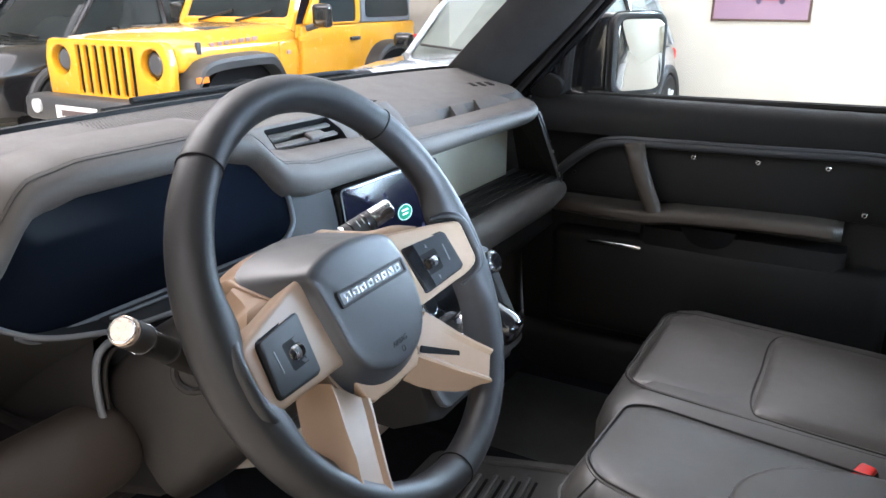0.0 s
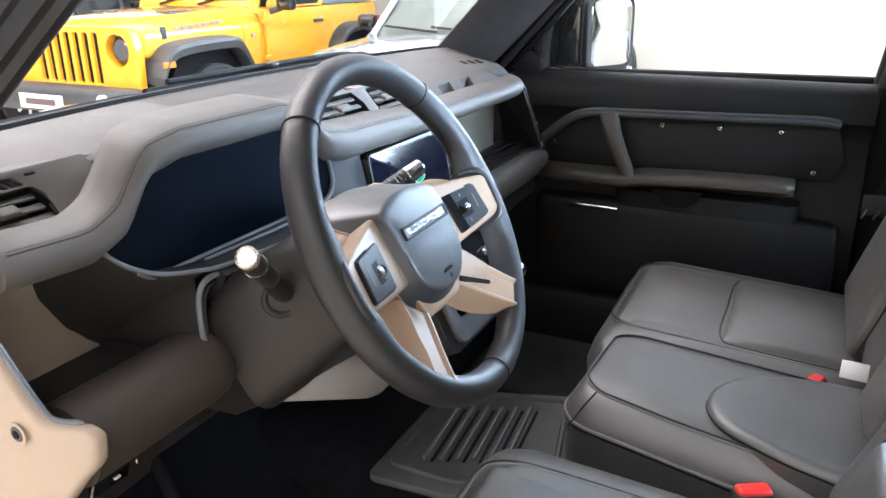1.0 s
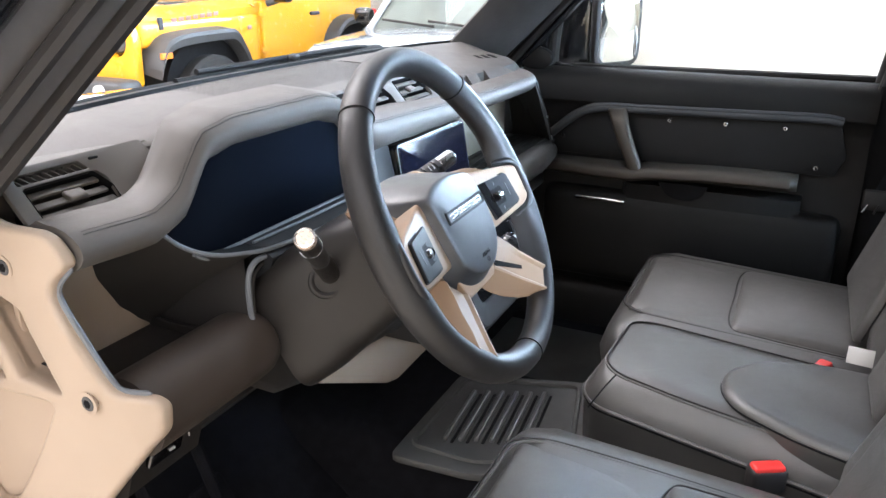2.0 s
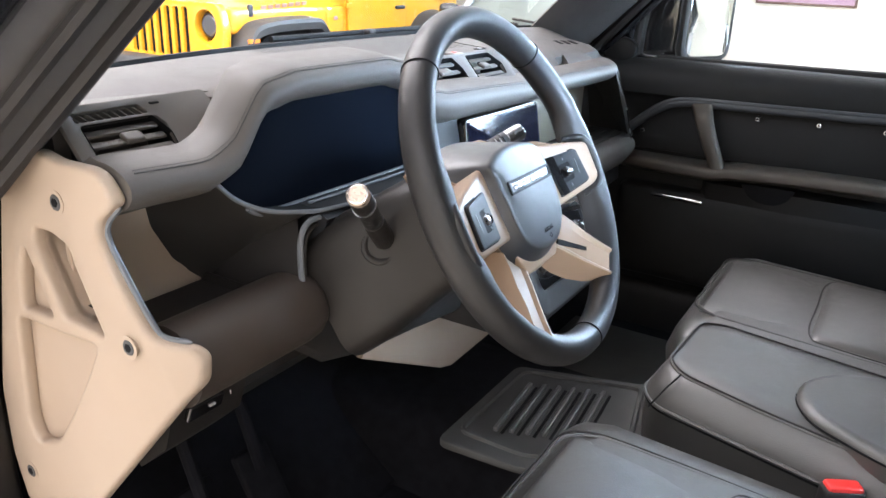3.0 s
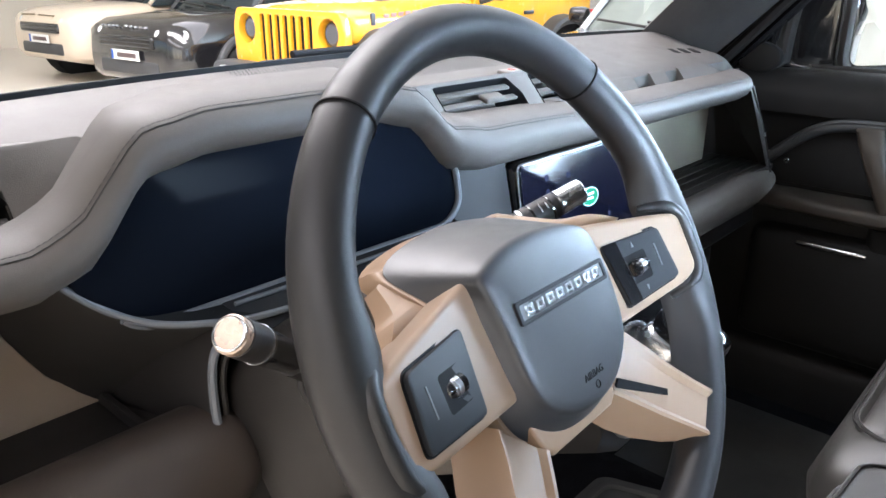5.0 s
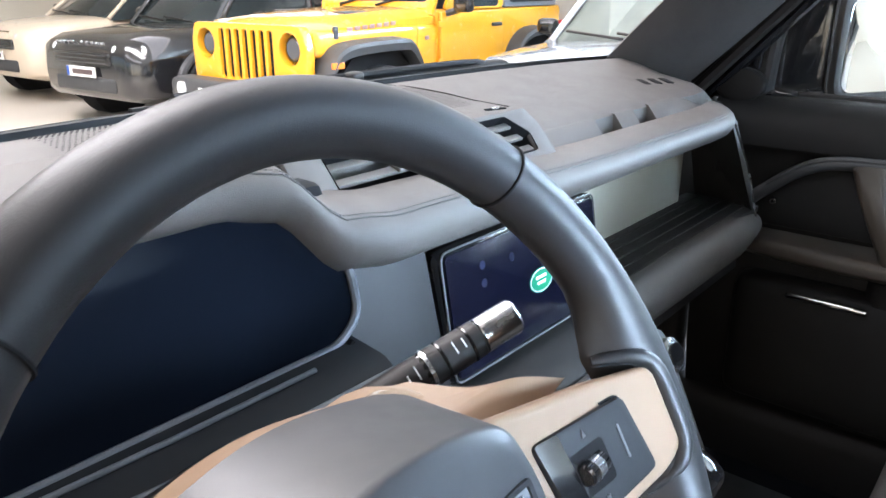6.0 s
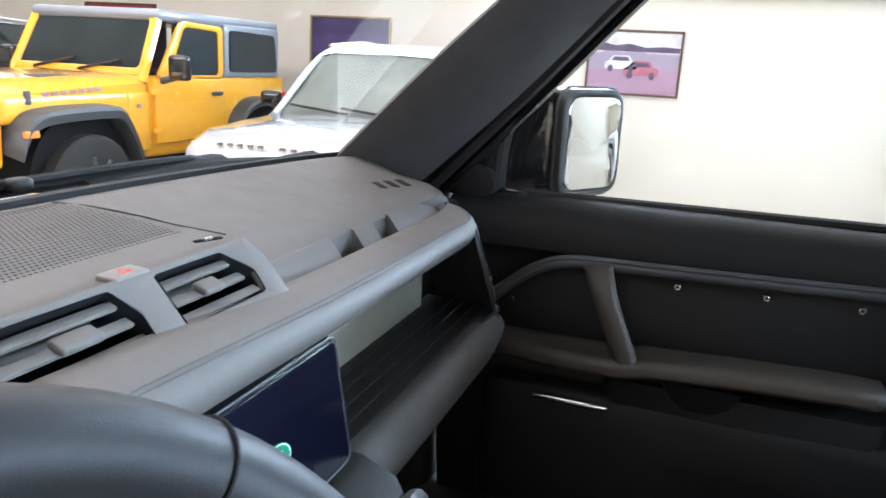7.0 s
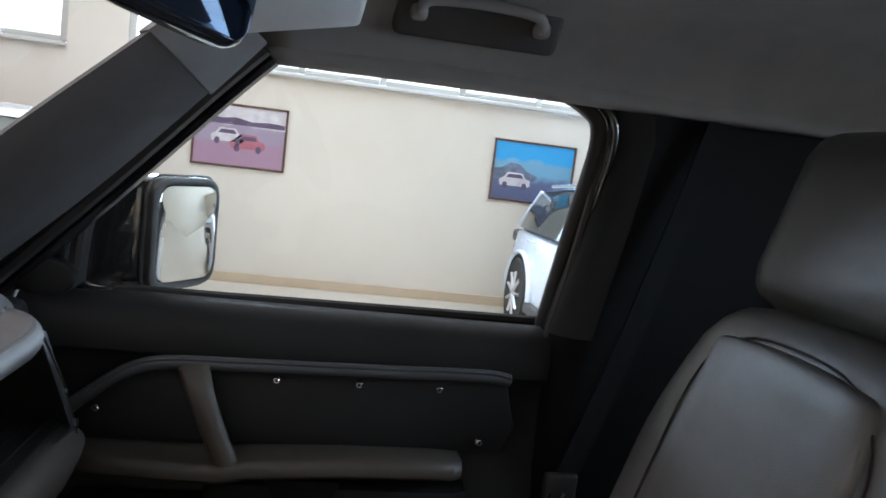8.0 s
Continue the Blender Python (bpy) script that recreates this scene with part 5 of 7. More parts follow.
# passenger ledge with its pockets
for xa, xb in ((0.866, 0.996), (1.046, 1.092), (1.138, 1.330)):
    rings = []
    for k in range(7):
        x = xa + (xb - xa) * k / 6
        d = 0.030 * max(0.0, (x - 1.20) / 0.13) ** 2
        rings.append([(x, 0.934, 1.3425 - d), (x, 0.929, 1.3415 - d), (x, 0.9115, 1.3190 - 0.4 * d), (x, 0.906, 1.3120 - 0.3 * d), (x, 0.905, 1.298), (x, 0.934, 1.298)])
    part("ledge_wall", loft(rings), M_WRAP, dash, "charcoal wall of the passenger ledge", smooth=50)
for xa, xb in ((0.996, 1.046), (1.092, 1.138)):
    part("pocket", loft([[(x, 0.933, 1.334), (x, 0.9315, 1.334), (x, 0.930, 1.309), (x, 0.906, 1.307), (x, 0.906, 1.303), (x, 0.933, 1.303)] for x in (xa - 0.001, xb + 0.001)]), M_ROLL, dash, "small brown pocket in the ledge")
part("dash_end", rbox((1.455, 1.035, 1.275), (0.09, 0.17, 0.065), 0.022), M_COWL, dash)
for k in range(3):
    part("end_slot", bbox((1.245 + 0.026 * k, 0.990 - 0.006 * k, 1.3555 - 0.0010 * k), (0.012, 0.026, 0.003), 0.001, rot=Euler((radians(9), radians(2), radians(-30))).to_matrix().to_4x4()), M_DARK, dash, "dark demister slot")

# instrument display under the hood
cm = axes((0.385, 0.880, 1.305), (1, -0.0, 0), (0, 0.10, 1))
clus = rounded([(-0.204, -0.012), (-0.160, -0.057), (0.150, -0.057), (0.172, -0.040), (0.168, 0.0), (0.12, 0.060), (-0.140, 0.060)], 0.016, 5)
part("display", plate(clus, 0.004, cm, 0.001), M_DISPLAY, dash, "dark instrument display")
lip = [cm @ Vector((u, v, 0.006)) for u, v in clus]
part("display_rim", tube(lip[len(lip) // 7:len(lip) * 5 // 7 - 2], 0.0033, 8), M_EDGE, dash, "thin satin rim")
part("rim_gap", tube([p + Vector((0, -0.004, -0.0062)) for p in lip[len(lip) // 7 + 6:len(lip) * 3 // 7]], 0.0030, 8), M_DARK, dash)
# near-black linings put the shade under the hood into their colour
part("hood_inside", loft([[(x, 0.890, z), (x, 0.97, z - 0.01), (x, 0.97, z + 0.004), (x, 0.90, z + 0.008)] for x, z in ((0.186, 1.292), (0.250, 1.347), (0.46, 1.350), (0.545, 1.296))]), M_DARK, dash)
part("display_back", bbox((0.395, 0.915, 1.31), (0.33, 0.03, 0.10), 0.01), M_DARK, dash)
# shelf below the display and its thin bright edges
part("display_shelf", loft([[(x, 0.880, 1.252 + dz), (x, 0.838, 1.246 + dz), (x, 0.826, 1.238 + dz), (x, 0.836, 1.21), (x, 0.90, 1.20)] for x, dz in ((0.285, 0.0), (0.30, 0.0), (0.40, 0.0), (0.55, 0.0))]), M_PACK, dash)
part("shelf_lip", tube([(0.290, 0.856, 1.2505), (0.40, 0.853, 1.2500), (0.50, 0.853, 1.2500)], 0.0018, 8), M_EDGE, dash, "second satin line below the display")
part("shelf_edge", tube(smooth_path([(0.176, 0.882, 1.300), (0.186, 0.877, 1.287), (0.206, 0.872, 1.268), (0.230, 0.857, 1.2555), (0.262, 0.843, 1.2495), (0.30, 0.833, 1.246), (0.40, 0.823, 1.2445), (0.555, 0.822, 1.243)], 5), 0.0026, 8), M_EDGE, dash, "satin edge round the display")
LIP = [(0.180, 0.880, 1.292), (0.206, 0.873, 1.268), (0.230, 0.858, 1.255), (0.262, 0.844, 1.249), (0.30, 0.834, 1.2455)]
# near-black sheet, the bowl's shade painted in
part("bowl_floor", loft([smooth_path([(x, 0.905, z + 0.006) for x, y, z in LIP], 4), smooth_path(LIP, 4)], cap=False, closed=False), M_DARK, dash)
LEFT = [(0.148, 0.966, 1.300), (0.158, 0.966, 1.250), (0.174, 0.965, 1.212), (0.196, 0.962, 1.183), (0.226, 0.957, 1.155)]
RIGHT = [(0.180, 0.879, 1.293), (0.206, 0.873, 1.267), (0.230, 0.858, 1.254), (0.252, 0.849, 1.249), (0.274, 0.846, 1.243)]
left, right = smooth_path(LEFT, 5), smooth_path(RIGHT, 5)
cheek = [smooth_path([a, a.lerp(b, 0.5) + Vector((0.002, 0.010, -0.002)), b], 4) for a, b in zip(left, right)]
part("left_cheek", loft(cheek, cap=False, closed=False), M_SOFT, dash, smooth=80)
wall = [[(0.222, 0.966, 1.160), (0.250, 0.916, 1.206), (0.274, 0.858, 1.250)], [(0.227, 0.956, 1.153), (0.246, 0.900, 1.178), (0.256, 0.842, 1.215)], [(0.228, 0.955, 1.150), (0.245, 0.898, 1.155), (0.256, 0.838, 1.172)], [(0.229, 0.954, 1.142), (0.247, 0.896, 1.140), (0.260, 0.836, 1.140)]]
part("bowl_wall", loft([smooth_path(w, 5) for w in wall], cap=False, closed=False), M_HARD, dash, smooth=80)

# centre screen and the grey panel beside it
sm = axes((0.765, 0.858, 1.232), (1, 0, 0), (0, 0.17, 1))
scr = part("screen_housing", plate(rect(0.245, 0.116, 0.010), 0.018, sm @ Matrix.Translation((0, 0, -0.018)), 0.003), M_GLOSS, dash)
part("screen_edge", tube([sm @ Vector((u, v, 0.001)) for u, v in rect(0.243, 0.113, 0.009)], 0.0010, 6, closed=True), M_TRIM, scr)
part("screen_glass", plate(rect(0.236, 0.106, 0.006), 0.002, sm @ Matrix.Translation((0, 0, 0.0004)), 0.0005), M_SCREEN, scr, "dim blue touch screen")
part("screen_logo", plate(ellipse(0.019, 0.0118, 28, (0.012, -0.004)), 0.0008, sm @ Matrix.Translation((0, 0, 0.0026)), 0), M_LOGO, scr, "green oval emblem")
part("logo_ring", tube([sm @ Vector((u, v, 0.0034)) for u, v in ellipse(0.0178, 0.0106, 28, (0.012, -0.004))], 0.0006, 5, closed=True), M_MARK, scr)
for v, w in ((-0.0008, 0.017), (-0.0062, 0.014)):
    part("logo_mark", plate(rect(w, 0.0028, 0.0006, (0.012, v)), 0.0006, sm @ Matrix.Translation((0, 0, 0.0030)), 0), M_MARK, scr)
for u, v in ((-0.072, 0.034), (-0.03, 0.030), (-0.072, 0.018), (0.055, -0.034)):
    part("screen_icon", plate(ellipse(0.004, 0.004, 12, (u, v)), 0.0004, sm @ Matrix.Translation((0, 0, 0.0026)), 0), M_ICON, scr)
part("side_panel", loft([[(0.556, 0.892, 1.300), (0.556, 0.878, 1.24), (0.556, 0.850, 1.17), (0.556, 0.845, 1.12)], [(0.640, 0.882, 1.300), (0.640, 0.868, 1.24), (0.640, 0.850, 1.17), (0.640, 0.842, 1.12)]], cap=False, closed=False), M_PANEL, dash, "pale grey metal panel")

# open shelf for the passenger: back, ribbed floor, end cheek
part("shelf_back", bbox((1.15, 0.985, 1.215), (0.50, 0.012, 0.150), 0.004), M_KHAKI, dash, "pale khaki shelf back")
part("shelf_floor", bbox((1.18, 0.930, 1.140), (0.56, 0.125, 0.012), 0.003), M_HARD, dash)
for k in range(5):
    part("shelf_rib", bbox((1.18, 0.885 + 0.02 * k, 1.147), (0.53, 0.005, 0.0034), 0.0012), M_HARD, dash)
part("shelf_cheek", loft([[(1.318, 0.880, 1.300), (1.415, 0.985, 1.285), (1.49, 0.985, 1.12), (1.440, 0.866, 1.12)], [(1.338, 0.880, 1.300), (1.435, 0.985, 1.285), (1.51, 0.985, 1.12), (1.460, 0.866, 1.12)]]), M_SOFT, dash)
part("cheek_edge", tube(smooth_path([(1.312, 0.874, 1.300), (1.372, 0.866, 1.225), (1.415, 0.864, 1.165), (1.434, 0.862, 1.13)], 5), 0.0016, 6), M_SILVER, dash, "thin bright edge")
# lower padded rolls
def roll(x0, x1, y, z, ry, rz, name, label, mat=M_ROLL):
    rings = []
    n = 20
    for k in range(n + 1):
        x = x0 + (x1 - x0) * k / n
        e = min(1.0, 0.62 + 0.25 * math.sqrt(n - k)) if x0 < 0.5 else min(1.0, 0.55 + k / 2.0, 0.60 + 0.40 * ((n - k) / 4) ** 0.7)
        rings.append([(x, y + ry * e * math.cos(t), z + rz * e * math.sin(t)) for t in (2 * math.pi * i / 20 for i in range(20))])
    return part(name, loft(rings), mat, dash, label)
roll(0.905, 1.455, 0.876, 1.114, 0.032, 0.034, "lower_roll", "padded lower dashboard roll", M_WRAP)
roll(0.092, 0.285, 0.855, 1.138, 0.044, 0.042, "lower_roll", "padded lower dashboard roll")
part("lower_dash", loft([[(x, 0.98, 1.14), (x, 0.90, 1.10), (x, 0.885, 1.05), (x, 0.96, 0.98), (x, 1.15, 0.95), (x, 1.18, 1.14)] for x in (0.09, 0.35, 0.62)]), M_HARD, dash)
part("lower_dash", loft([[(x, 0.98, 1.12), (x, 0.905, 1.08), (x, 0.90, 1.02), (x, 0.97, 0.95), (x, 1.15, 0.93), (x, 1.18, 1.12)] for x in (0.92, 1.2, 1.49)]), M_HARD, dash)
part("shelf_front", bbox((1.19, 0.892, 1.122), (0.58, 0.03, 0.04), 0.008), M_SOFT, dash)
# driver's tray behind the roll
part("tray", merge(bbox((0.160, 0.915, 1.152), (0.18, 0.10, 0.008), 0.002), bbox((0.225, 0.915, 1.158), (0.006, 0.09, 0.016), 0.002), bbox((0.265, 0.915, 1.154), (0.075, 0.09, 0.006), 0.002)), M_HARD, dash, "black oddments tray")
part("tray_back", plate(rounded([(0.075, 1.150), (0.236, 1.150), (0.222, 1.165), (0.19, 1.19), (0.165, 1.235), (0.155, 1.300), (0.075, 1.300)], 0.006), 0.008, axes((0, 0.968, 0), (1, 0, 0), (0, 0, 1)), 0.002), M_BEIGE, dash, "sand coloured tray back")
# knee panel
part("knee_panel", plate(rounded([(0.498, 0.935), (0.735, 0.810), (0.775, 0.798), (0.920, 0.803), (0.905, 0.838), (0.835, 0.900), (0.740, 0.990), (0.560, 0.990)], 0.004, 3), 0.012, axes((0, 0.957, 0), (1, 0, 0), (0, 0.0, 1)), 0.0012, seg=1), M_BEIGE, dash, "sand coloured knee panel")
# dark trim that closes the gap between the roll and the column
SUR = [(0.270, 1.075), (0.330, 1.028), (0.420, 1.004), (0.540, 0.990), (0.690, 0.968)]
part("column_surround", loft([[(x, 0.878, z), (x, 0.866, z + 0.012), (x, 0.862, z + 0.05), (x, 0.870, 1.175), (x, 0.93, 1.175), (x, 0.95, z + 0.03)] for x, z in SUR]), M_SOFT, dash, "soft black trim below the column")

# sand end panel facing the open door
EPX = lambda y: 0.050 + 0.030 * max(0.0, min(1.0, (0.915 - y) / 0.115)) ** 2.0
ep_out = rounded([(1.016, 1.296), (0.990, 1.320), (0.953, 1.337), (0.926, 1.331), (0.884, 1.331), (0.872, 1.326), (0.858, 1.304), (0.878, 1.285), (0.882, 1.270), (0.869, 1.239), (0.847, 1.196), (0.836, 1.181), (0.806, 1.178), (0.797, 1.168), (0.800, 1.142), (0.812, 1.128), (0.935, 0.970), (0.955, 0.950), (1.072, 0.915), (1.086, 0.975), (1.084, 1.060)], 0.009, 4)
ep_hole = rounded([(0.970, 1.262), (0.946, 1.262), (0.922, 1.254), (0.918, 1.240), (0.889, 1.175), (0.944, 1.180), (0.975, 1.243)], 0.005, 3)
ep_rec = rounded([(1.026, 1.158), (0.955, 1.160), (0.899, 1.164), (0.930, 1.110), (0.960, 1.066), (0.989, 1.027), (1.028, 1.009), (1.038, 1.035)], 0.012, 3)
ep_tri = rounded([(0.994, 1.240), (0.962, 1.174), (1.012, 1.170), (1.008, 1.200)], 0.007, 3)
epm = Matrix(((0, 0, -1, 0), (1, 0, 0, 0), (0, 1, 0, 0), (0, 0, 0, 1)))


def bend(bm):
    for v in bm.verts:
        v.co.x += EPX(v.co.y) - 0.05
    return bm


ep = part("end_panel", bend(plate(ep_out, 0.016, Matrix.Translation((0.066, 0, 0)) @ epm, 0.005, [ep_hole, ep_rec, ep_tri], seg=3)), M_BEIGE, dash, "sand coloured end panel with three screws")
part("panel_floor", bend(plate(rounded([(1.030, 1.245), (0.965, 1.275), (0.905, 1.262), (0.880, 1.160), (0.955, 1.000), (1.050, 0.995)], 0.01), 0.006, Matrix.Translation((0.070, 0, 0)) @ epm, 0, [ep_hole])), M_BEIGE, ep)
part("window_tunnel", loft([[(0.062, y, z) for y, z in ep_hole], [(0.088, y, z) for y, z in ep_hole]], cap=False), M_BEIGE, ep)
part("window_floor", plate(ep_hole, 0.003, Matrix.Translation((0.088, 0, 0)) @ epm, 0), M_BEIGE, ep)
part("window_slit", plate(rounded([(0.943, 1.184), (0.900, 1.198), (0.892, 1.178)], 0.002, 2), 0.012, Matrix.Translation((0.086, 0, 0)) @ epm, 0), M_DARK, ep, "dark slit at the window's foot")
part("window_rib", tube([(0.084, 0.966, 1.240), (0.084, 0.934, 1.178)], 0.0035, 8), M_BEIGE, ep)
for y, z in ((0.929, 1.294), (0.861, 1.172), (1.052, 0.964)):
    x = EPX(y)
    s = part("screw_cup", cyl((x - 0.0006, y, z), (x + 0.004, y, z), 0.0115, 0.009, seg=20), M_BEIGE, ep)
    part("screw", cyl((x - 0.0012, y, z), (x + 0.002, y, z), 0.0075, seg=16, bev=0.0006), M_TRIM, s, "recessed screw")
    part("socket", cyl((x - 0.0018, y, z), (x - 0.001, y, z), 0.0042, seg=6), M_DARK, s)
edge = [(EPX(y) + 0.011, y - 0.0005, z) for y, z in ((0.864, 1.299), (0.879, 1.283), (0.8815, 1.268), (0.868, 1.238), (0.847, 1.196), (0.836, 1.182), (0.812, 1.180))]
part("edge_seal", tube(smooth_path(edge, 4), [0.001] + [0.0030] * (len(smooth_path(edge, 4)) - 2) + [0.001], 8), M_EDGE, dash, "grey edge seal")
# switches below the roll
sb = part("switch_block", loft([[(x, 0.875, 1.11), (x, 0.862, 1.10), (x, 0.885, 1.03), (x, 0.93, 0.99), (x, 0.96, 1.05)] for x in (0.100, 0.20)]), M_HARD, dash)
part("switch", rbox((0.135, 0.864, 1.072), (0.045, 0.008, 0.022), 0.003, rot=Euler((radians(20), 0, 0)).to_matrix().to_4x4()), M_GLOSS, sb)
part("switch_mark", bbox((0.140, 0.8585, 1.072), (0.007, 0.002, 0.0022), 0), M_MARK, sb)
part("switch_mark", tube([(0.166, 0.860, 1.075), (0.167, 0.861, 1.070)], 0.0007, 5), M_MARK, sb)
for x in (0.20, 0.30):
    pd = part("pedal", rbox((x + 0.02, 0.98, 0.80), (0.06, 0.015, 0.12), 0.006, rot=Euler((radians(-30), 0, 0)).to_matrix().to_4x4()), M_CARPET, dash, "black pedal")
    part("pedal_arm", tube([(x + 0.02, 0.985, 0.83), (x + 0.02, 1.05, 1.0)], 0.009, 8), M_CARPET, pd)

# ---- centre stack with the selector ----
stack = thing("centre_stack", (CX, 0.85, 0.78), "black centre console stack with grey bezel, knobs and gear selector", "console")
rings = []
for x, d in ((0.655, 0.015), (0.675, 0), (0.895, 0), (0.915, 0.015)):
    rings.append([(x, 0.865, 1.165), (x, 0.835 + d, 1.165), (x, 0.800 + d, 1.150), (x, 0.730 + d, 1.005), (x, 0.735 + d, 0.98), (x, 0.80, 0.955), (x, 0.88, 0.955), (x, 1.0, 0.955), (x, 1.0, 1.10)])
part("body", loft(rings), M_HARD, stack)
stm = axes((CX, 0.762, 1.076), (1, 0, 0), (0, 0.435, 0.90))
part("bezel", plate(rect(0.262, 0.165, 0.025), 0.012, stm @ Matrix.Translation((0, 0, -0.002)), 0.004, [rect(0.215, 0.115, 0.018, (0, 0.01))]), M_GREY, stack, "pale grey bezel")
part("panel", plate(rect(0.218, 0.118, 0.018, (0, 0.01)), 0.004, stm, 0), M_GLOSS, stack)
for u in (-0.100, 0.100):
    kb = part("knob", cyl(stm @ Vector((u, 0.055, 0.0)), stm @ Vector((u, 0.055, 0.030)), 0.019, 0.018, seg=28, bev=0.003), M_SILVER, stack, "ribbed silver climate knob")
    part("knob_face", cyl(stm @ Vector((u, 0.055, 0.030)), stm @ Vector((u, 0.055, 0.032)), 0.012, seg=24), M_GLOSS, kb)
gs = part("gear_selector", rbox((0.765, 0.705, 1.10), (0.050, 0.085, 0.045), 0.018, rot=Euler((radians(25), 0, 0)).to_matrix().to_4x4()), M_GLOSS, stack, "stubby gear selector with silver collar")
part("selector_collar", rbox((0.765, 0.735, 1.075), (0.058, 0.06, 0.05), 0.016, rot=Euler((radians(25), 0, 0)).to_matrix().to_4x4()), M_SILVER, gs)
for k in range(4):
    part("switch", rbox(stm @ Vector((-0.066 + 0.044 * k, -0.015, 0.005)), (0.034, 0.010, 0.016), 0.003), M_HARD, stack)

# ---- steering wheel: u to the right, v up its face, n towards the driver ----
WC = Vector((0.3861, 0.6440, 1.2898))
WU = Vector((0.9966, 0.0698, 0.0435)).normalized()
WV = Vector((-0.0712, 0.4683, 0.8807))
WN = WU.cross(WV).normalized()
WV = WN.cross(WU)
WM = Matrix((WU, WV, WN)).transposed().to_4x4()
WM.translation = WC

wheel = thing("steering_wheel", tuple(WC), "black leather steering wheel with sand coloured spokes", "steering wheel")
R0 = 0.1757
rings = []
for k in range(96):
    a = 2 * math.pi * k / 96
    deg = math.degrees(a) % 360
    side = ((deg + 180) % 360) - 180
    side = side if abs(side) < 90 else (180 - side if side > 0 else -180 - side)
    grip = max(0.0, min(1.0, (side + 56) / 14)) * max(0.0, min(1.0, (20 - side) / 14))
    grip = grip * grip * (3 - 2 * grip)
    rr, rn = 0.0158, 0.0170
    ring = []
    for i in range(18):
        t = 2 * math.pi * i / 18
        flare = sum(math.exp(-((deg - c + 180) % 360 - 180) ** 2 / (2 * 5.0 ** 2)) for c in (7, -18, 168, 193))
        d = R0 + rr * math.cos(t) - 0.008 * min(1.0, flare) * max(0.0, -math.cos(t)) ** 0.7 - (0.016 * grip * (-math.cos(t)) ** 0.7 * max(0.0, min(1.0, 0.1 - 1.4 * math.sin(t))) if math.cos(t) < 0 else 0)
        ring.append((d * math.cos(a), d * math.sin(a), rn * math.sin(t)))
    rings.append(ring)
rings.append(rings[0])
rim_bm = loft(rings, cap=False)
bmesh.ops.remove_doubles(rim_bm, verts=rim_bm.verts, dist=1e-6)
rim_ob = part("rim", rim_bm, M_RIM, wheel, "stitched black leather rim", m=WM)
for deg in (45, 128, -93):
    a = radians(deg)
    c = Vector((R0 * math.cos(a), R0 * math.sin(a), 0))
    ring = [c + 0.0162 * math.cos(t) * Vector((math.cos(a), math.sin(a), 0)) + Vector((0, 0, 0.0174 * math.sin(t))) for t in (2 * math.pi * k / 24 for k in range(24))]
    part("seam", tube(ring, 0.0008, 5, closed=True), M_DARK, rim_ob, m=WM)
# airbag cover: a domed shield whose walls run back to a sand coloured lip; its top sweeps up and back over the hub
COVER = [((-0.062, 0.036), (-0.070, 0.055, -0.062)), ((-0.030, 0.0445), (-0.036, 0.0665, -0.062)), ((0.012, 0.0425), (0.012, 0.0645, -0.060)), ((0.052, 0.031), (0.062, 0.047, -0.052)),
         ((0.062, 0.010), (0.069, 0.012, -0.028)), ((0.062, -0.018), (0.070, -0.020, -0.021)), ((0.052, -0.049), (0.061, -0.055, -0.019)), ((0.022, -0.0690), (0.028, -0.0840, -0.021)),
         ((-0.016, -0.0705), (-0.024, -0.0845, -0.021)), ((-0.045, -0.0580), (-0.056, -0.0680, -0.021)), ((-0.058, -0.036), (-0.071, -0.040, -0.019)), ((-0.0605, -0.002), (-0.0755, -0.002, -0.019)), ((-0.0625, 0.020), (-0.075, 0.025, -0.025))]
front = smooth_path([(u, v, 0) for (u, v), w in COVER], 6, closed=True)
base = smooth_path([w for f, w in COVER], 6, closed=True)
cover_rings = [[Vector((p.x * k - 0.0025 * (1 - k), p.y * k - 0.014 * (1 - k), n)) for p in front] for k, n in ((0.30, 0.0066), (0.60, 0.0058), (0.86, 0.0044), (0.95, 0.0032), (0.985, 0.0016), (1.0, -0.0008))]
for t in (0.15, 0.35, 0.6, 0.82, 1.0):
    cover_rings.append([Vector((p.x, p.y, -0.0008)).lerp(q, t) for p, q in zip(front, base)])
cover = part("airbag_cover", loft(cover_rings), M_PAD, wheel, "smooth charcoal airbag cover", smooth=60, m=WM)
TILT = Matrix.Translation((-0.004, 0, 0)) @ Matrix.Rotation(radians(-2.5), 4, "Z")
BADGE = Matrix.Translation((0.0015, 0.0020, 0.0050)) @ Matrix.Rotation(radians(-3.5), 4, "Z")
part("badge_recess", plate(rect(0.101, 0.0145, 0.0022), 0.0022, BADGE, 0.0006, [rect(0.095, 0.0092, 0.0012)]), M_PACK, cover, "dark badge surround", m=WM)
part("badge_plate", plate(rect(0.0945, 0.0088, 0.001), 0.0008, BADGE @ Matrix.Translation((0, 0, 0.0002)), 0), M_BADGE, cover, "satin silver badge strip", m=WM)
for k in range(8):
    u = -0.0385 + 0.0110 * k
    mark = plate(rect(0.0078, 0.0066, 0.0012, (u, 0)), 0.0010, BADGE @ Matrix.Translation((0, 0, 0.0010)), 0.0002, [rect(0.0034, 0.0026, 0.0008, (u, 0))])
    part("badge_mark", mark, M_SILVER, cover, m=WM)
part("airbag_word", lettering("AIRBAG", 0.0064, 0.0003, Matrix.Translation((-0.002, -0.0530, 0.0055)) @ Matrix.Rotation(radians(-3), 4, "Z")), M_DARK, cover, m=WM)
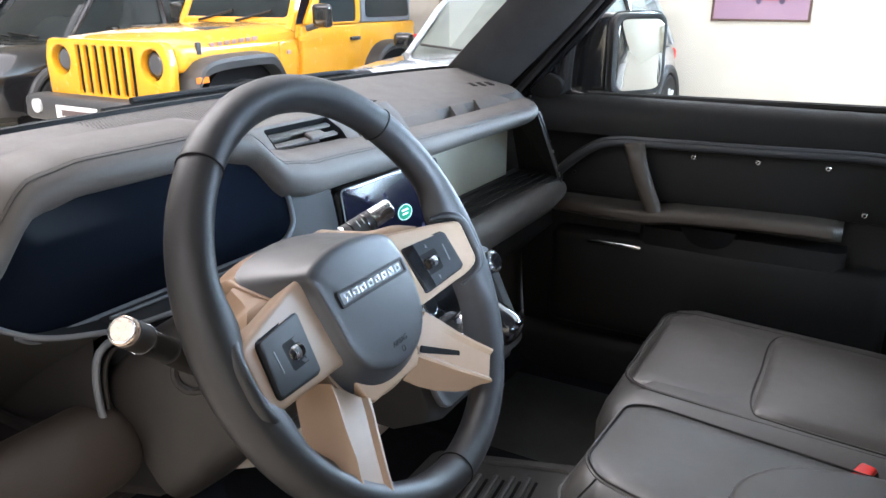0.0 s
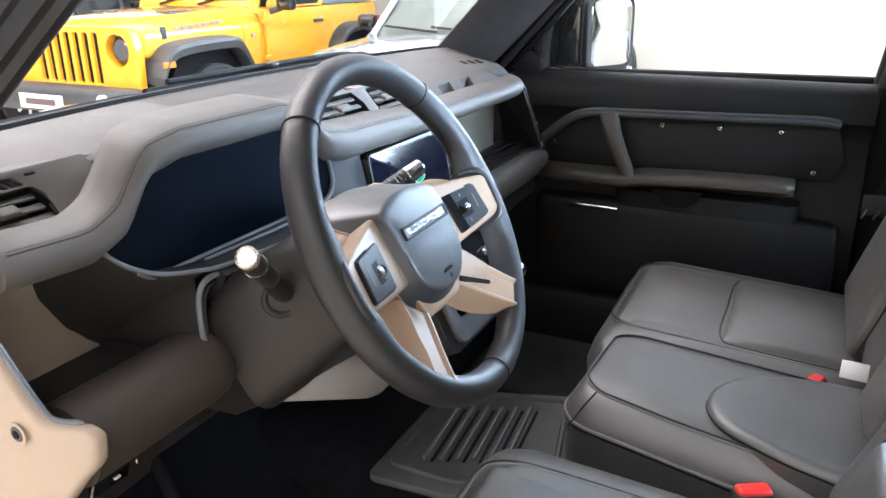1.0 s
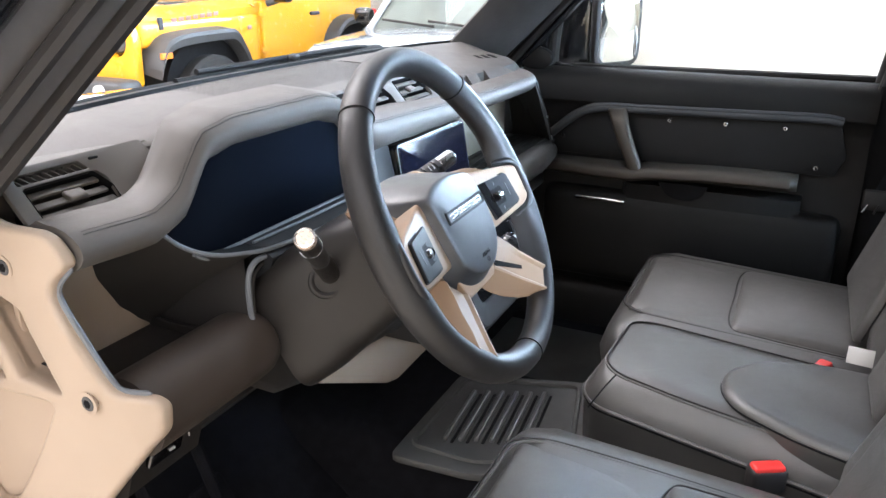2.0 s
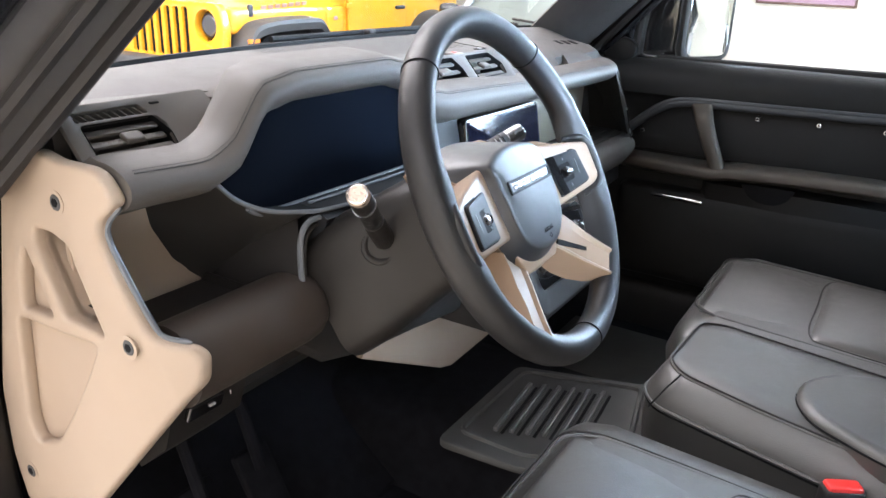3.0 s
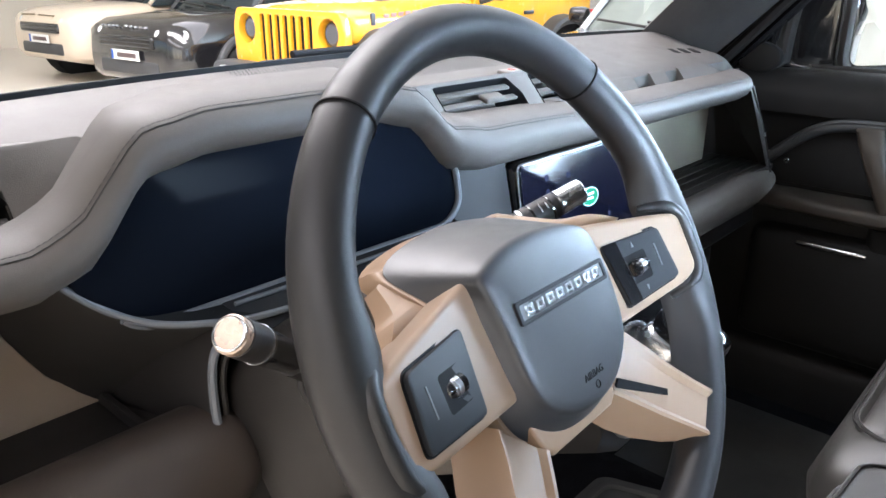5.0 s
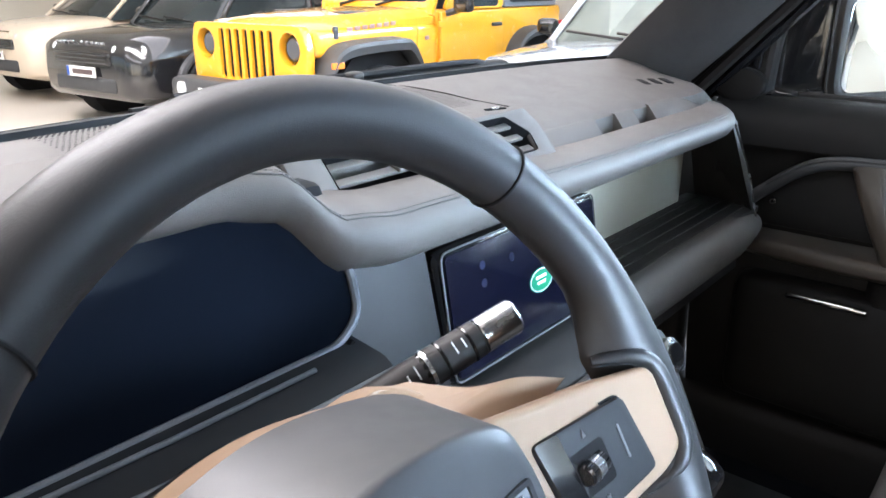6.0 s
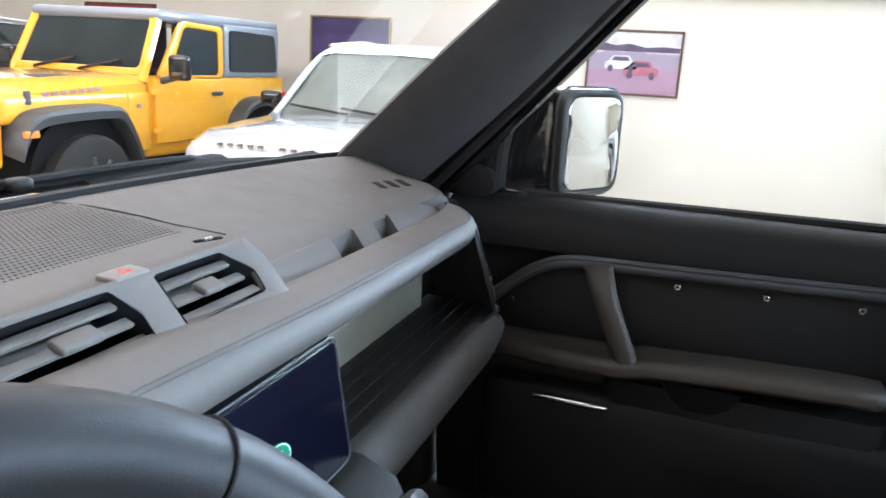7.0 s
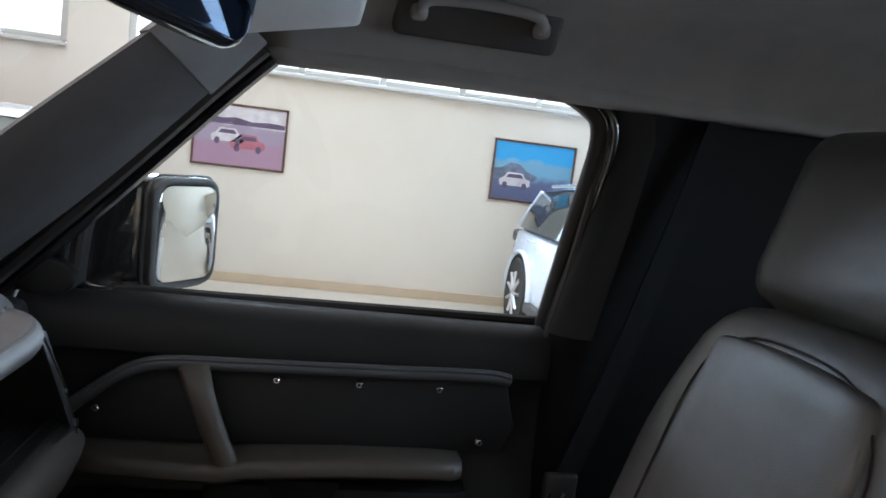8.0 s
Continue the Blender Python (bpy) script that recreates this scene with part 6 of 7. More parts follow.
part("airbag_symbol", tube([(-0.001 + 0.0024 * math.cos(t), -0.0605 + 0.0024 * math.sin(t), 0.0048) for t in (2 * math.pi * k / 12 for k in range(12))], 0.0004, 5, closed=True), M_DARK, cover, m=WM)
lip = []
for d, dz in ((-0.002, -0.001), (0.0022, -0.0005), (0.0042, -0.0025), (0.0050, -0.009), (0.0035, -0.026), (-0.006, -0.030)):
    lip.append([Vector((p.x, p.y, p.z + dz)) + Vector((p.x + 0.002, p.y + 0.008, 0)).normalized() * (d if p.y < 0.056 else min(d, 0.0) - 0.001) for p in base])
part("hub_lip", loft(lip), M_SPOKE, wheel, "sand coloured lip round the cover", smooth=50, m=WM)


# the lip runs out on each side into the root of the upper spoke
for s in (-1, 1):
    root = [[(0.066, 0.053, -0.062), (0.070, 0.040, -0.046), (0.071, 0.026, -0.029), (0.071, 0.004, -0.022)],
            [(0.077, 0.050, -0.060), (0.092, 0.036, -0.038), (0.110, 0.030, -0.022), (0.130, 0.018, -0.012)],
            [(0.077, 0.046, -0.074), (0.092, 0.032, -0.056), (0.110, 0.026, -0.044), (0.130, 0.014, -0.036)]]
    part("spoke_root", loft([smooth_path([(-0.004 + s * u, v, n) for u, v, n in r], 4) for r in root], cap=False, closed=False), M_SPOKE, wheel, "sand coloured spoke root", smooth=50, m=WM)


# spokes rise from the hub towards the rim
def rise(r):
    return 0.24 * max(0.0, r - 0.070)


def dish(bm):
    for v in bm.verts:
        v.co.z += rise(math.hypot(v.co.x, v.co.y))
    return bm


for s in (-1, 1):
    side = lambda pts, r, n=4: rounded([(s * u, v) for u, v in (pts if s > 0 else pts[::-1])], r, n)
    sp = [(0.050, 0.034), (0.066, 0.0325), (0.136, 0.0185), (0.1665, 0.0110), (0.1655, -0.034), (0.150, -0.0395), (0.066, -0.0435), (0.050, -0.044)]
    bm = plate(side(sp, 0.008), 0.030, Matrix.Translation((0, 0, -0.037)), 0.0045, seg=3)
    for v in bm.verts:
        if v.co.z < -0.02:
            v.co.y *= 0.90
    spoke = part("side_spoke", dish(bm), M_SPOKE, wheel, "sand coloured spoke", m=WM @ TILT)
    # the rim's leather wraps round the end of the spoke
    cup = smooth_path([(s * u, v, dn + rise(math.hypot(u, v))) for u, v, dn in ((0.146, 0.0240, -0.024), (0.160, 0.0190, -0.013), (0.1690, 0.0090, -0.0105), (0.1705, -0.012, -0.0105), (0.1680, -0.0330, -0.0105), (0.1590, -0.0435, -0.013), (0.146, -0.0480, -0.024))], 5)
    part("rim_cup", tube(cup, [0.0026 + 0.0036 * math.sin(math.pi * k / (len(cup) - 1)) for k in range(len(cup))], 10), M_RIM, rim_ob, smooth=70, m=WM @ TILT)
    x0 = 0.013 if s < 0 else 0.0
    sw = [(0.074 + x0, 0.0130), (0.134 + x0, 0.0085), (0.1385 + x0, -0.0310), (0.080 + x0, -0.0345)]
    part("pack_gap", dish(plate(side([(0.0725 + x0, 0.0145), (0.1355 + x0, 0.0100), (0.1402 + x0, -0.0325), (0.0785 + x0, -0.0360)], 0.006), 0.0016, Matrix.Translation((0, 0, -0.0078)), 0)), M_DARK, spoke, m=WM @ TILT)
    sk = part("switch_pack", dish(plate(side(sw, 0.0045), 0.005, Matrix.Translation((0, 0, -0.0078)), 0.0014)), M_PACK, spoke, "satin black switch pack", m=WM @ TILT)
    if s > 0:
        part("pack_strip", dish(plate(side([(0.0745 + x0, 0.0126), (0.0885 + x0, 0.0116), (0.0925 + x0, -0.0338), (0.0805 + x0, -0.0341)], 0.002), 0.0005, Matrix.Translation((0, 0, -0.0029)), 0)), M_GLOSS, sk, "gloss black inner strip", m=WM @ TILT)
    zt = lambda u, v: -0.0026 + rise(math.hypot(u, v))
    part("roller_well", dish(plate(rect(0.024, 0.021, 0.003, (s * (0.100 + x0), -0.0115)), 0.0006, Matrix.Translation((0, 0, -0.0030)), 0)), M_DARK, sk, m=WM @ TILT)
    zc = zt(0.100, 0.0115)
    part("thumb_roller", cyl((s * (0.100 + x0) - 0.0085, -0.0115, zc + 0.0006), (s * (0.100 + x0) + 0.0085, -0.0115, zc + 0.0006), 0.0056, seg=18, bev=0.0012), M_GLOSS, sk, "ribbed thumb roller", m=WM @ TILT)
    part("roller_band", cyl((s * (0.100 + x0) - 0.0030, -0.0115, zc + 0.0007), (s * (0.100 + x0) + 0.0030, -0.0115, zc + 0.0007), 0.0059, seg=18), M_SILVER, sk, m=WM @ TILT)
    part("switch_mark", dish(plate(rect(0.0013, 0.017, 0.0005, (s * (0.1235 + x0), -0.010)), 0.0005, Matrix.Translation((0, 0, -0.0027)), 0)), M_GREY, sk, m=WM @ TILT)
    for vv, d in ((0.0045, 1), (-0.0275, -1)):
        part("switch_mark", plate([(-0.0016, -0.0016 * d), (0.0016, -0.0016 * d), (0, 0.0024 * d)][::d], 0.0005, Matrix.Translation((s * (0.102 + x0), vv, zt(0.102, vv) + 0.0002)), 0), M_GREY, sk, m=WM @ TILT)
    # lower spoke: a flat front face between two ridges, with deep walls behind it
    rows = [((0.041, -0.0810, -0.012), (0.077, -0.0500, -0.010), (0.083, -0.0400, -0.038), (0.036, -0.0960, -0.036)),
            ((0.052, -0.0935, -0.006), (0.085, -0.0640, -0.004), (0.094, -0.0530, -0.035), (0.047, -0.1080, -0.034)),
            ((0.066, -0.1095, 0.001), (0.096, -0.0830, 0.002), (0.107, -0.0720, -0.029), (0.062, -0.1220, -0.028)),
            ((0.081, -0.1255, 0.0090), (0.1070, -0.1010, 0.0100), (0.118, -0.0920, -0.018), (0.080, -0.1350, -0.017)),
            ((0.0920, -0.1380, 0.0155), (0.1185, -0.1155, 0.0155), (0.1230, -0.1060, -0.006), (0.090, -0.1400, -0.006))]
    rings = []
    for r2, r1, ob_, ib in rows:
        p2, p1, q1, q2 = (Vector((s * a, v, n)) for a, v, n in (r2, r1, ob_, ib))
        mid1, mid2 = p1.lerp(p2, 0.17) + Vector((0, 0, -0.0035)), p2.lerp(p1, 0.17) + Vector((0, 0, -0.0035))
        rings.append([q2, p2.lerp(q2, 0.10), p2, p2.lerp(p1, 0.07), mid2, mid1, p1.lerp(p2, 0.07), p1, p1.lerp(q1, 0.10), q1])
    lsp = part("lower_spoke", loft(rings), M_SPOKE, wheel, "sand coloured lower spoke with bright ridges", smooth=35, m=WM @ TILT)
    if s > 0:
        part("spoke_slot", plate([(0.0470, -0.0790), (0.0530, -0.0745), (0.0860, -0.0985), (0.0830, -0.1020)][::-1], 0.003, Matrix(((1, 0, 0, 0), (0, 1, 0, 0), (0.22, -0.24, 1, -0.0447), (0, 0, 0, 1))), 0), M_DARK, lsp, "dark slot beside the ridge", m=WM @ TILT)
web = [(-0.052, -0.0550), (0.052, -0.0550), (0.0435, -0.0815), (0.036, -0.0865), (-0.036, -0.0865), (-0.0435, -0.0815)][::-1]
part("lower_web", plate(web, 0.028, Matrix.Translation((0, 0, -0.040)), 0.003, seg=3), M_SPOKE, wheel, "sand coloured web below the cover", m=WM @ TILT)
back = [(p.x, p.y) for p in base]
part("hub_back", loft([[(u * 0.96, v * 0.96, -0.058) for u, v in back], [(u * 0.8, v * 0.8, -0.085) for u, v in back]]), M_HARD, wheel, m=WM)

# column shroud and stalks
col = thing("steering_column", (0.40, 0.80, 1.20), "black steering column shroud with two control stalks", "steering column")
rings = []
for n, su, sv, cv in ((-0.070, 0.058, 0.052, -0.008), (-0.078, 0.064, 0.059, -0.011), (-0.13, 0.072, 0.069, -0.017), (-0.155, 0.082, 0.072, -0.022), (-0.19, 0.100, 0.076, -0.029), (-0.235, 0.098, 0.076, -0.039)):
    rings.append([(-0.008 + su * math.copysign(abs(math.cos(t)) ** 0.38, math.cos(t)), cv + sv * math.copysign(abs(math.sin(t)) ** 0.38, math.sin(t)), n) for t in (2 * math.pi * k / 28 for k in range(28))])
shr = part("shroud", loft(rings), M_SHROUD, col, m=WM)
part("shroud_gap", tube([(-0.008 + 0.060 * math.cos(t), -0.001 + 0.064 * math.sin(t), -0.070) for t in (2 * math.pi * k / 28 for k in range(28))], 0.0015, 6, closed=True), M_DARK, shr, m=WM)
COLLAR = [(0.37, 0.850, 1.2320), (0.33, 0.843, 1.2355), (0.292, 0.837, 1.2390), (0.268, 0.838, 1.2370), (0.258, 0.840, 1.220), (0.255, 0.838, 1.185), (0.258, 0.836, 1.150), (0.262, 0.840, 1.115)]
collar = part("column_collar", tube(smooth_path(COLLAR, 6), 0.0034, 8), M_EDGE, col, "blue-grey curved column collar")
part("collar_step", tube(smooth_path([(x + 0.010, y + 0.004, z - 0.009) for x, y, z in COLLAR], 6), 0.0030, 8), M_HARD, collar)
# near-black sheet paints the shade inside the collar
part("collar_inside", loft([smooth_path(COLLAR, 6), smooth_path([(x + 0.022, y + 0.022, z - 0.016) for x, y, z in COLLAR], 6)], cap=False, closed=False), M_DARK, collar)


def stalk(base, knee, tip, cap_mat, label, k=1.0, ring=0.030, cap=0.007):
    """A control stalk: slim arm, flared barrel with a bright ring, capped end."""
    base, knee, tip = Vector(base), Vector(knee), Vector(tip)
    d = (tip - knee).normalized()
    st = part("stalk", tube(smooth_path([base, knee, knee.lerp(tip, 0.45)], 5), 0.0112, 14), M_HARD, col, label)
    part("barrel", cyl(knee.lerp(tip, 0.22), tip - d * ring, 0.0098 * k, 0.0120 * k, seg=28, bev=0.0015), M_GLOSS, st)
    part("band", cyl(tip - d * (ring + 0.0012), tip - d * (ring - 0.0012), 0.0126 * k, seg=28), M_SILVER, st)
    part("barrel_end", cyl(tip - d * ring, tip - d * cap, 0.0122 * k, 0.0120 * k, seg=28, bev=0.0008), M_HARD, st)
    cp = part("cap", cyl(tip - d * cap, tip, 0.0119 * k, 0.0116 * k, seg=36, bev=0.0012), cap_mat, st, "satin cap")
    side = d.orthogonal().normalized()
    up = d.cross(side)
    part("cap_ring", tube([tip + (side * math.cos(a) + up * math.sin(a)) * 0.0098 * k for a in (2 * math.pi * n / 32 for n in range(32))], 0.0008, 6, closed=True), M_SILVER, cp)
    return st, d


s1, d1 = stalk((0.318, 0.778, 1.222), (0.300, 0.762, 1.226), (0.203, 0.721, 1.305), M_CAP, "indicator stalk with a pinkish satin cap", 0.92)
s2, d2 = stalk((0.440, 0.790, 1.250), (0.465, 0.775, 1.266), (0.558, 0.736, 1.304), M_SILVER, "black wiper stalk with a satin end", 0.94, 0.062, 0.026)
for k in range(2):
    q = Vector((0.558, 0.736, 1.304)) - d2 * (0.034 + 0.018 * k)
    part("rib", cyl(q - d2 * 0.0010, q + d2 * 0.0010, 0.0119, seg=28, bev=0.0004), M_GLOSS, s2)
e1 = (Vector((0.25, -0.65, 0.72)) - d2 * Vector((0.25, -0.65, 0.72)).dot(d2)).normalized()
e2 = d2.cross(e1)
for along, turn, ln in ((0.044, 0.15, 0.0035), (0.044, -0.20, 0.0035), (0.038, 0.0, 0.0060), (0.070, 0.25, 0.0045), (0.070, -0.10, 0.0045), (0.076, 0.10, 0.0040)):
    q = Vector((0.558, 0.736, 1.304)) - d2 * along + (e1 * math.cos(turn) + e2 * math.sin(turn)) * 0.01145
    part("stalk_mark", tube([q - e2 * ln / 2, q + e2 * ln / 2], 0.00045, 5), M_MARK, s2)
bd = Vector((-0.80, -0.50, 0.32)).normalized()
ba, bb = bd.orthogonal().normalized(), bd.cross(bd.orthogonal().normalized())
HOLE = Vector((0.2985, 0.7660, 1.2175))
boot = part("boot", cyl(HOLE - bd * 0.020, HOLE - bd * 0.001, 0.020, 0.0165, seg=24, bev=0.002), M_TRIM, col)
part("boot_ring", tube([HOLE + (ba * math.cos(a) + bb * math.sin(a)) * 0.0165 for a in (2 * math.pi * n / 28 for n in range(28))], 0.0040, 8, closed=True), M_HARD, boot)


# ---- seats ----
def piping(points, r=0.0022, closed=False, n=6):
    return tube(smooth_path(points, n, closed), r, 6, closed)


def sag(bm, y1, slope):
    """Lets a cushion fall towards the backrest."""
    for v in bm.verts:
        v.co.z -= slope * max(0.0, y1 - v.co.y)
    return bm


def seat_cushion(seat, x0, x1, y0, y1, z, mat=M_LEATHER, slope=0.05):
    """A padded cushion with raised bolsters, two sewn panels and double seams."""
    cx, w, l = (x0 + x1) / 2, x1 - x0, y1 - y0
    cu = part("cushion", sag(rbox((cx, (y0 + y1) / 2, z - 0.075), (w, l, 0.15), 0.072, n=12, crown=0.004), y1, slope), mat, seat, "black leather cushion", smooth=70)
    iw = w * 0.60
    zz = z + 0.0005
    part("centre_panel", sag(rbox((cx, y0 + l * 0.74, z - 0.0125), (iw, l * 0.38, 0.026), 0.012, n=10, crown=0.007), y1, slope), mat, cu, smooth=70)
    part("rear_panel", sag(rbox((cx, y0 + l * 0.32, z - 0.011), (iw * 1.04, l * 0.56, 0.040), 0.019, n=10, crown=0.016), y1, slope), mat, cu, smooth=70)
    half = iw * 0.52
    # dark tube draws the crease shadow at the rear panel's edge
    part("panel_crease_shade", sag(piping([(cx - half, y0 + l * 0.10, z + 0.0015), (cx - half, y0 + l * 0.50, z + 0.0020), (cx - half * 0.86, y0 + l * 0.595, z + 0.0022), (cx, y0 + l * 0.603, z + 0.0045), (cx + half * 0.86, y0 + l * 0.595, z + 0.0022), (cx + half, y0 + l * 0.50, z + 0.0020), (cx + half, y0 + l * 0.10, z + 0.0015)], 0.0018), y1, slope), M_HARD, cu)
    for d in (0.0, 0.005):
        loop = [(cx - iw / 2 - 0.008 - d, y0 + l * 0.05, zz), (cx - iw / 2 - 0.012 - d, y1 - l * 0.30, zz + 0.001), (cx - iw / 2 + 0.004 - d, y1 - l * 0.085 + d, zz), (cx - iw * 0.2, y1 - l * 0.060 + d, zz + 0.0005), (cx + iw * 0.2, y1 - l * 0.060 + d, zz + 0.0005), (cx + iw / 2 - 0.004 + d, y1 - l * 0.085 + d, zz), (cx + iw / 2 + 0.012 + d, y1 - l * 0.30, zz + 0.001), (cx + iw / 2 + 0.008 + d, y0 + l * 0.05, zz)]
        part("piping", sag(piping([(a, b, c - 0.0002) for a, b, c in loop], 0.0015), y1, slope), M_HARD if d else M_LEATHER, cu)
    return cu


def shoulder(bm, h, k=0.30):
    """Narrows a backrest towards its top in a soft curve."""
    for v in bm.verts:
        t = max(0.0, (v.co.z - 0.50 * h) / (0.50 * h))
        v.co.x *= 1.0 - k * t * t
        v.co.z -= 0.05 * h * t * (abs(v.co.x) / 0.2) ** 2
    return bm


def backrest(seat, x0, x1, y, z0, z1, lean=14, head=True):
    cx, w, h = (x0 + x1) / 2, x1 - x0, z1 - z0
    rot = Matrix.Translation((cx, y, z0)) @ Matrix.Rotation(radians(lean), 4, "X")
    br = part("backrest", shoulder(rbox((0, -0.055, h / 2), (w * 1.04, 0.13, h), 0.060, n=14), h), M_LEATHER, seat, "black leather backrest", smooth=60, m=rot)
    iw = w * 0.60
    part("upper_panel", shoulder(rbox((0, 0.004, h * 0.64), (iw, 0.034, h * 0.50), 0.016, n=12), h, 0.16), M_LEATHER, br, smooth=60, m=rot)
    part("lumbar_panel", rbox((0, 0.006, h * 0.20), (iw, 0.036, h * 0.34), 0.016, n=8), M_LEATHER, br, smooth=60, m=rot)
    loop = [(-iw / 2 - 0.005, 0.011, h * 0.06), (-iw / 2 - 0.010, 0.012, h * 0.5), (-iw / 2 + 0.005, 0.012, h * 0.84), (0, 0.012, h * 0.90), (iw / 2 - 0.005, 0.012, h * 0.84), (iw / 2 + 0.010, 0.012, h * 0.5), (iw / 2 + 0.005, 0.011, h * 0.06)]
    part("piping", shoulder(piping(loop, 0.0016), h, 0.16), M_HARD, br, m=rot)
    part("cross_seam", piping([(-iw * 0.46, 0.024, h * 0.385), (-iw * 0.30, 0.026, h * 0.40), (0, 0.027, h * 0.405), (iw * 0.30, 0.026, h * 0.40), (iw * 0.46, 0.024, h * 0.385)], 0.0018), M_HARD, br, m=rot)
    if head:
        hr = part("headrest", rbox((0, -0.035, h + 0.100), (0.320, 0.100, 0.235), 0.046, n=12), M_LEATHER, seat, "black leather headrest", smooth=60, m=rot)
        part("piping", piping([(-0.09, 0.010, h + 0.16 + 0.008), (-0.10, 0.0135, h + 0.10 + 0.008), (-0.07, 0.012, h + 0.045 + 0.008), (0, 0.012, h + 0.035 + 0.008), (0.07, 0.012, h + 0.045 + 0.008), (0.10, 0.0135, h + 0.10 + 0.008), (0.09, 0.010, h + 0.16 + 0.008)], 0.0016), M_HARD, hr, m=rot)
        for s in (-0.05, 0.05):
            part("headrest_post", cyl((s, -0.04, h - 0.03), (s, -0.04, h + 0.06), 0.006, seg=12), M_SILVER, seat, m=rot)
    return br


ps = thing("passenger_seat", (1.07, 0.3, 0.62), "black leather passenger seat with a headrest", "seat", "front seats")
seat_cushion(ps, 0.850, 1.345, 0.06, 0.595, 0.960)
part("base", rbox((1.11, 0.30, 0.74), (0.44, 0.42, 0.28), 0.03), M_HARD, ps)
backrest(ps, 0.83, 1.34, 0.178, 0.95, 1.480, lean=17)

ms = thing("middle_seat", (0.68, 0.3, 0.62), "black leather middle jump seat with a stitched pad", "seat", "front seats")
body_out = rounded([(0.550, 0.10), (0.838, 0.10), (0.845, 0.495), (0.832, 0.538), (0.645, 0.555), (0.608, 0.530), (0.590, 0.40)], 0.02, 5)
tp = rounded([(0.582, 0.11), (0.826, 0.11), (0.832, 0.49), (0.815, 0.522), (0.668, 0.530), (0.637, 0.505), (0.617, 0.40)], 0.018, 5)
mid_c = (0.715, 0.31)
rings = []
for base_k, t, k, z in ((0.97, 0.0, 1.0, 0.80), (1.0, 0.0, 1.0, 0.90), (1.0, 0.0, 1.0, 0.943), (1.006, 0.0, 1.0, 0.950), (1.0, 0.45, 1.0, 0.976), (1.0, 0.80, 1.0, 0.990), (1.0, 1.0, 1.0, 0.9945), (1.0, 1.0, 0.985, 0.9935), (1.0, 1.0, 0.95, 0.9965), (1.0, 1.0, 0.75, 0.9995), (1.0, 1.0, 0.35, 1.001)):
    ring = []
    for p, q in zip(body_out, tp):
        x, y = p[0] + (q[0] - p[0]) * t, p[1] + (q[1] - p[1]) * t
        ring.append((mid_c[0] + (x - mid_c[0]) * base_k * k, mid_c[1] + (y - mid_c[1]) * base_k * k, z))
    rings.append(ring)
mid_cushion = part("cushion", sag(loft(rings), 0.55, 0.07), M_LEATHER, ms, "black leather cushion with a sewn top panel", smooth=50)
rp = rounded([(0.558, 0.12), (0.822, 0.12), (0.812, 0.235), (0.772, 0.325), (0.712, 0.366), (0.660, 0.366), (0.620, 0.342), (0.586, 0.265)], 0.03, 5)
part("rear_pad", sag(plate(rp, 0.056, Matrix.Translation((0, 0, 0.9565)), 0.015, seg=6), 0.55, 0.07), M_LEATHER, ms, "raised rear pad")
# dark tube stands in for the soft shadow round the pad's foot
part("pad_crease_shade", sag(tube([(u, v, 0.9995) for u, v in rp], 0.0016, 6, closed=True), 0.55, 0.07), M_DARK, ms)
for d, z in ((0.0, 0.9958), (0.0045, 0.9935)):
    part("piping", sag(tube([(mid_c[0] + (u - mid_c[0]) * (1 + d * 6), mid_c[1] + (v - mid_c[1]) * (1 + d * 3), z) for u, v in tp], 0.0015, 6, closed=True), 0.55, 0.07), M_LEATHER if d else M_HARD, mid_cushion)
part("side_piping", sag(tube([(mid_c[0] + (u - mid_c[0]) * 1.006, mid_c[1] + (v - mid_c[1]) * 1.006, 0.950) for u, v in body_out], 0.0026, 6, closed=True), 0.55, 0.07), M_LEATHER, mid_cushion)
part("side_seam", sag(tube([(mid_c[0] + (u - mid_c[0]) * 1.004, mid_c[1] + (v - mid_c[1]) * 1.004, 0.9445) for u, v in body_out], 0.0016, 6, closed=True), 0.55, 0.07), M_DARK, mid_cushion)
part("corner_seam", sag(tube([(0.596, 0.534, 0.952), (0.614, 0.518, 0.979), (0.634, 0.506, 0.9945)], 0.0013, 6), 0.55, 0.07), M_DARK, mid_cushion)
part("base", rbox((0.71, 0.30, 0.75), (0.19, 0.40, 0.26), 0.02), M_HARD, ms)
backrest(ms, 0.61, 0.825, 0.165, 0.97, 1.42, lean=17, head=False)

ds = thing("driver_seat", (0.33, 0.3, 0.62), "black perforated leather driver seat", "seat", "front seats")
seat_cushion(ds, 0.08, 0.545, 0.06, 0.625, 0.975)
part("base", rbox((0.34, 0.30, 0.74), (0.40, 0.42, 0.26), 0.03), M_HARD, ds)
backrest(ds, 0.06, 0.545, 0.23, 0.96, 1.43, lean=20)


def buckle(at, rz, label):
    b = thing("belt_buckle", at, label, "seat belt buckle", "belt buckles")
    m = Matrix.Translation(at) @ Matrix.Rotation(radians(rz), 4, "Z")
    part("stem", rbox((0, 0, -0.05), (0.020, 0.030, 0.09), 0.006), M_HARD, b, m=m)
    part("case", rbox((0, 0, 0.0), (0.026, 0.048, 0.036), 0.007), M_HARD, b, m=m)
    part("button", rbox((0, 0, 0.015), (0.021, 0.042, 0.014), 0.005), M_RED, b, "red release button", m=m)


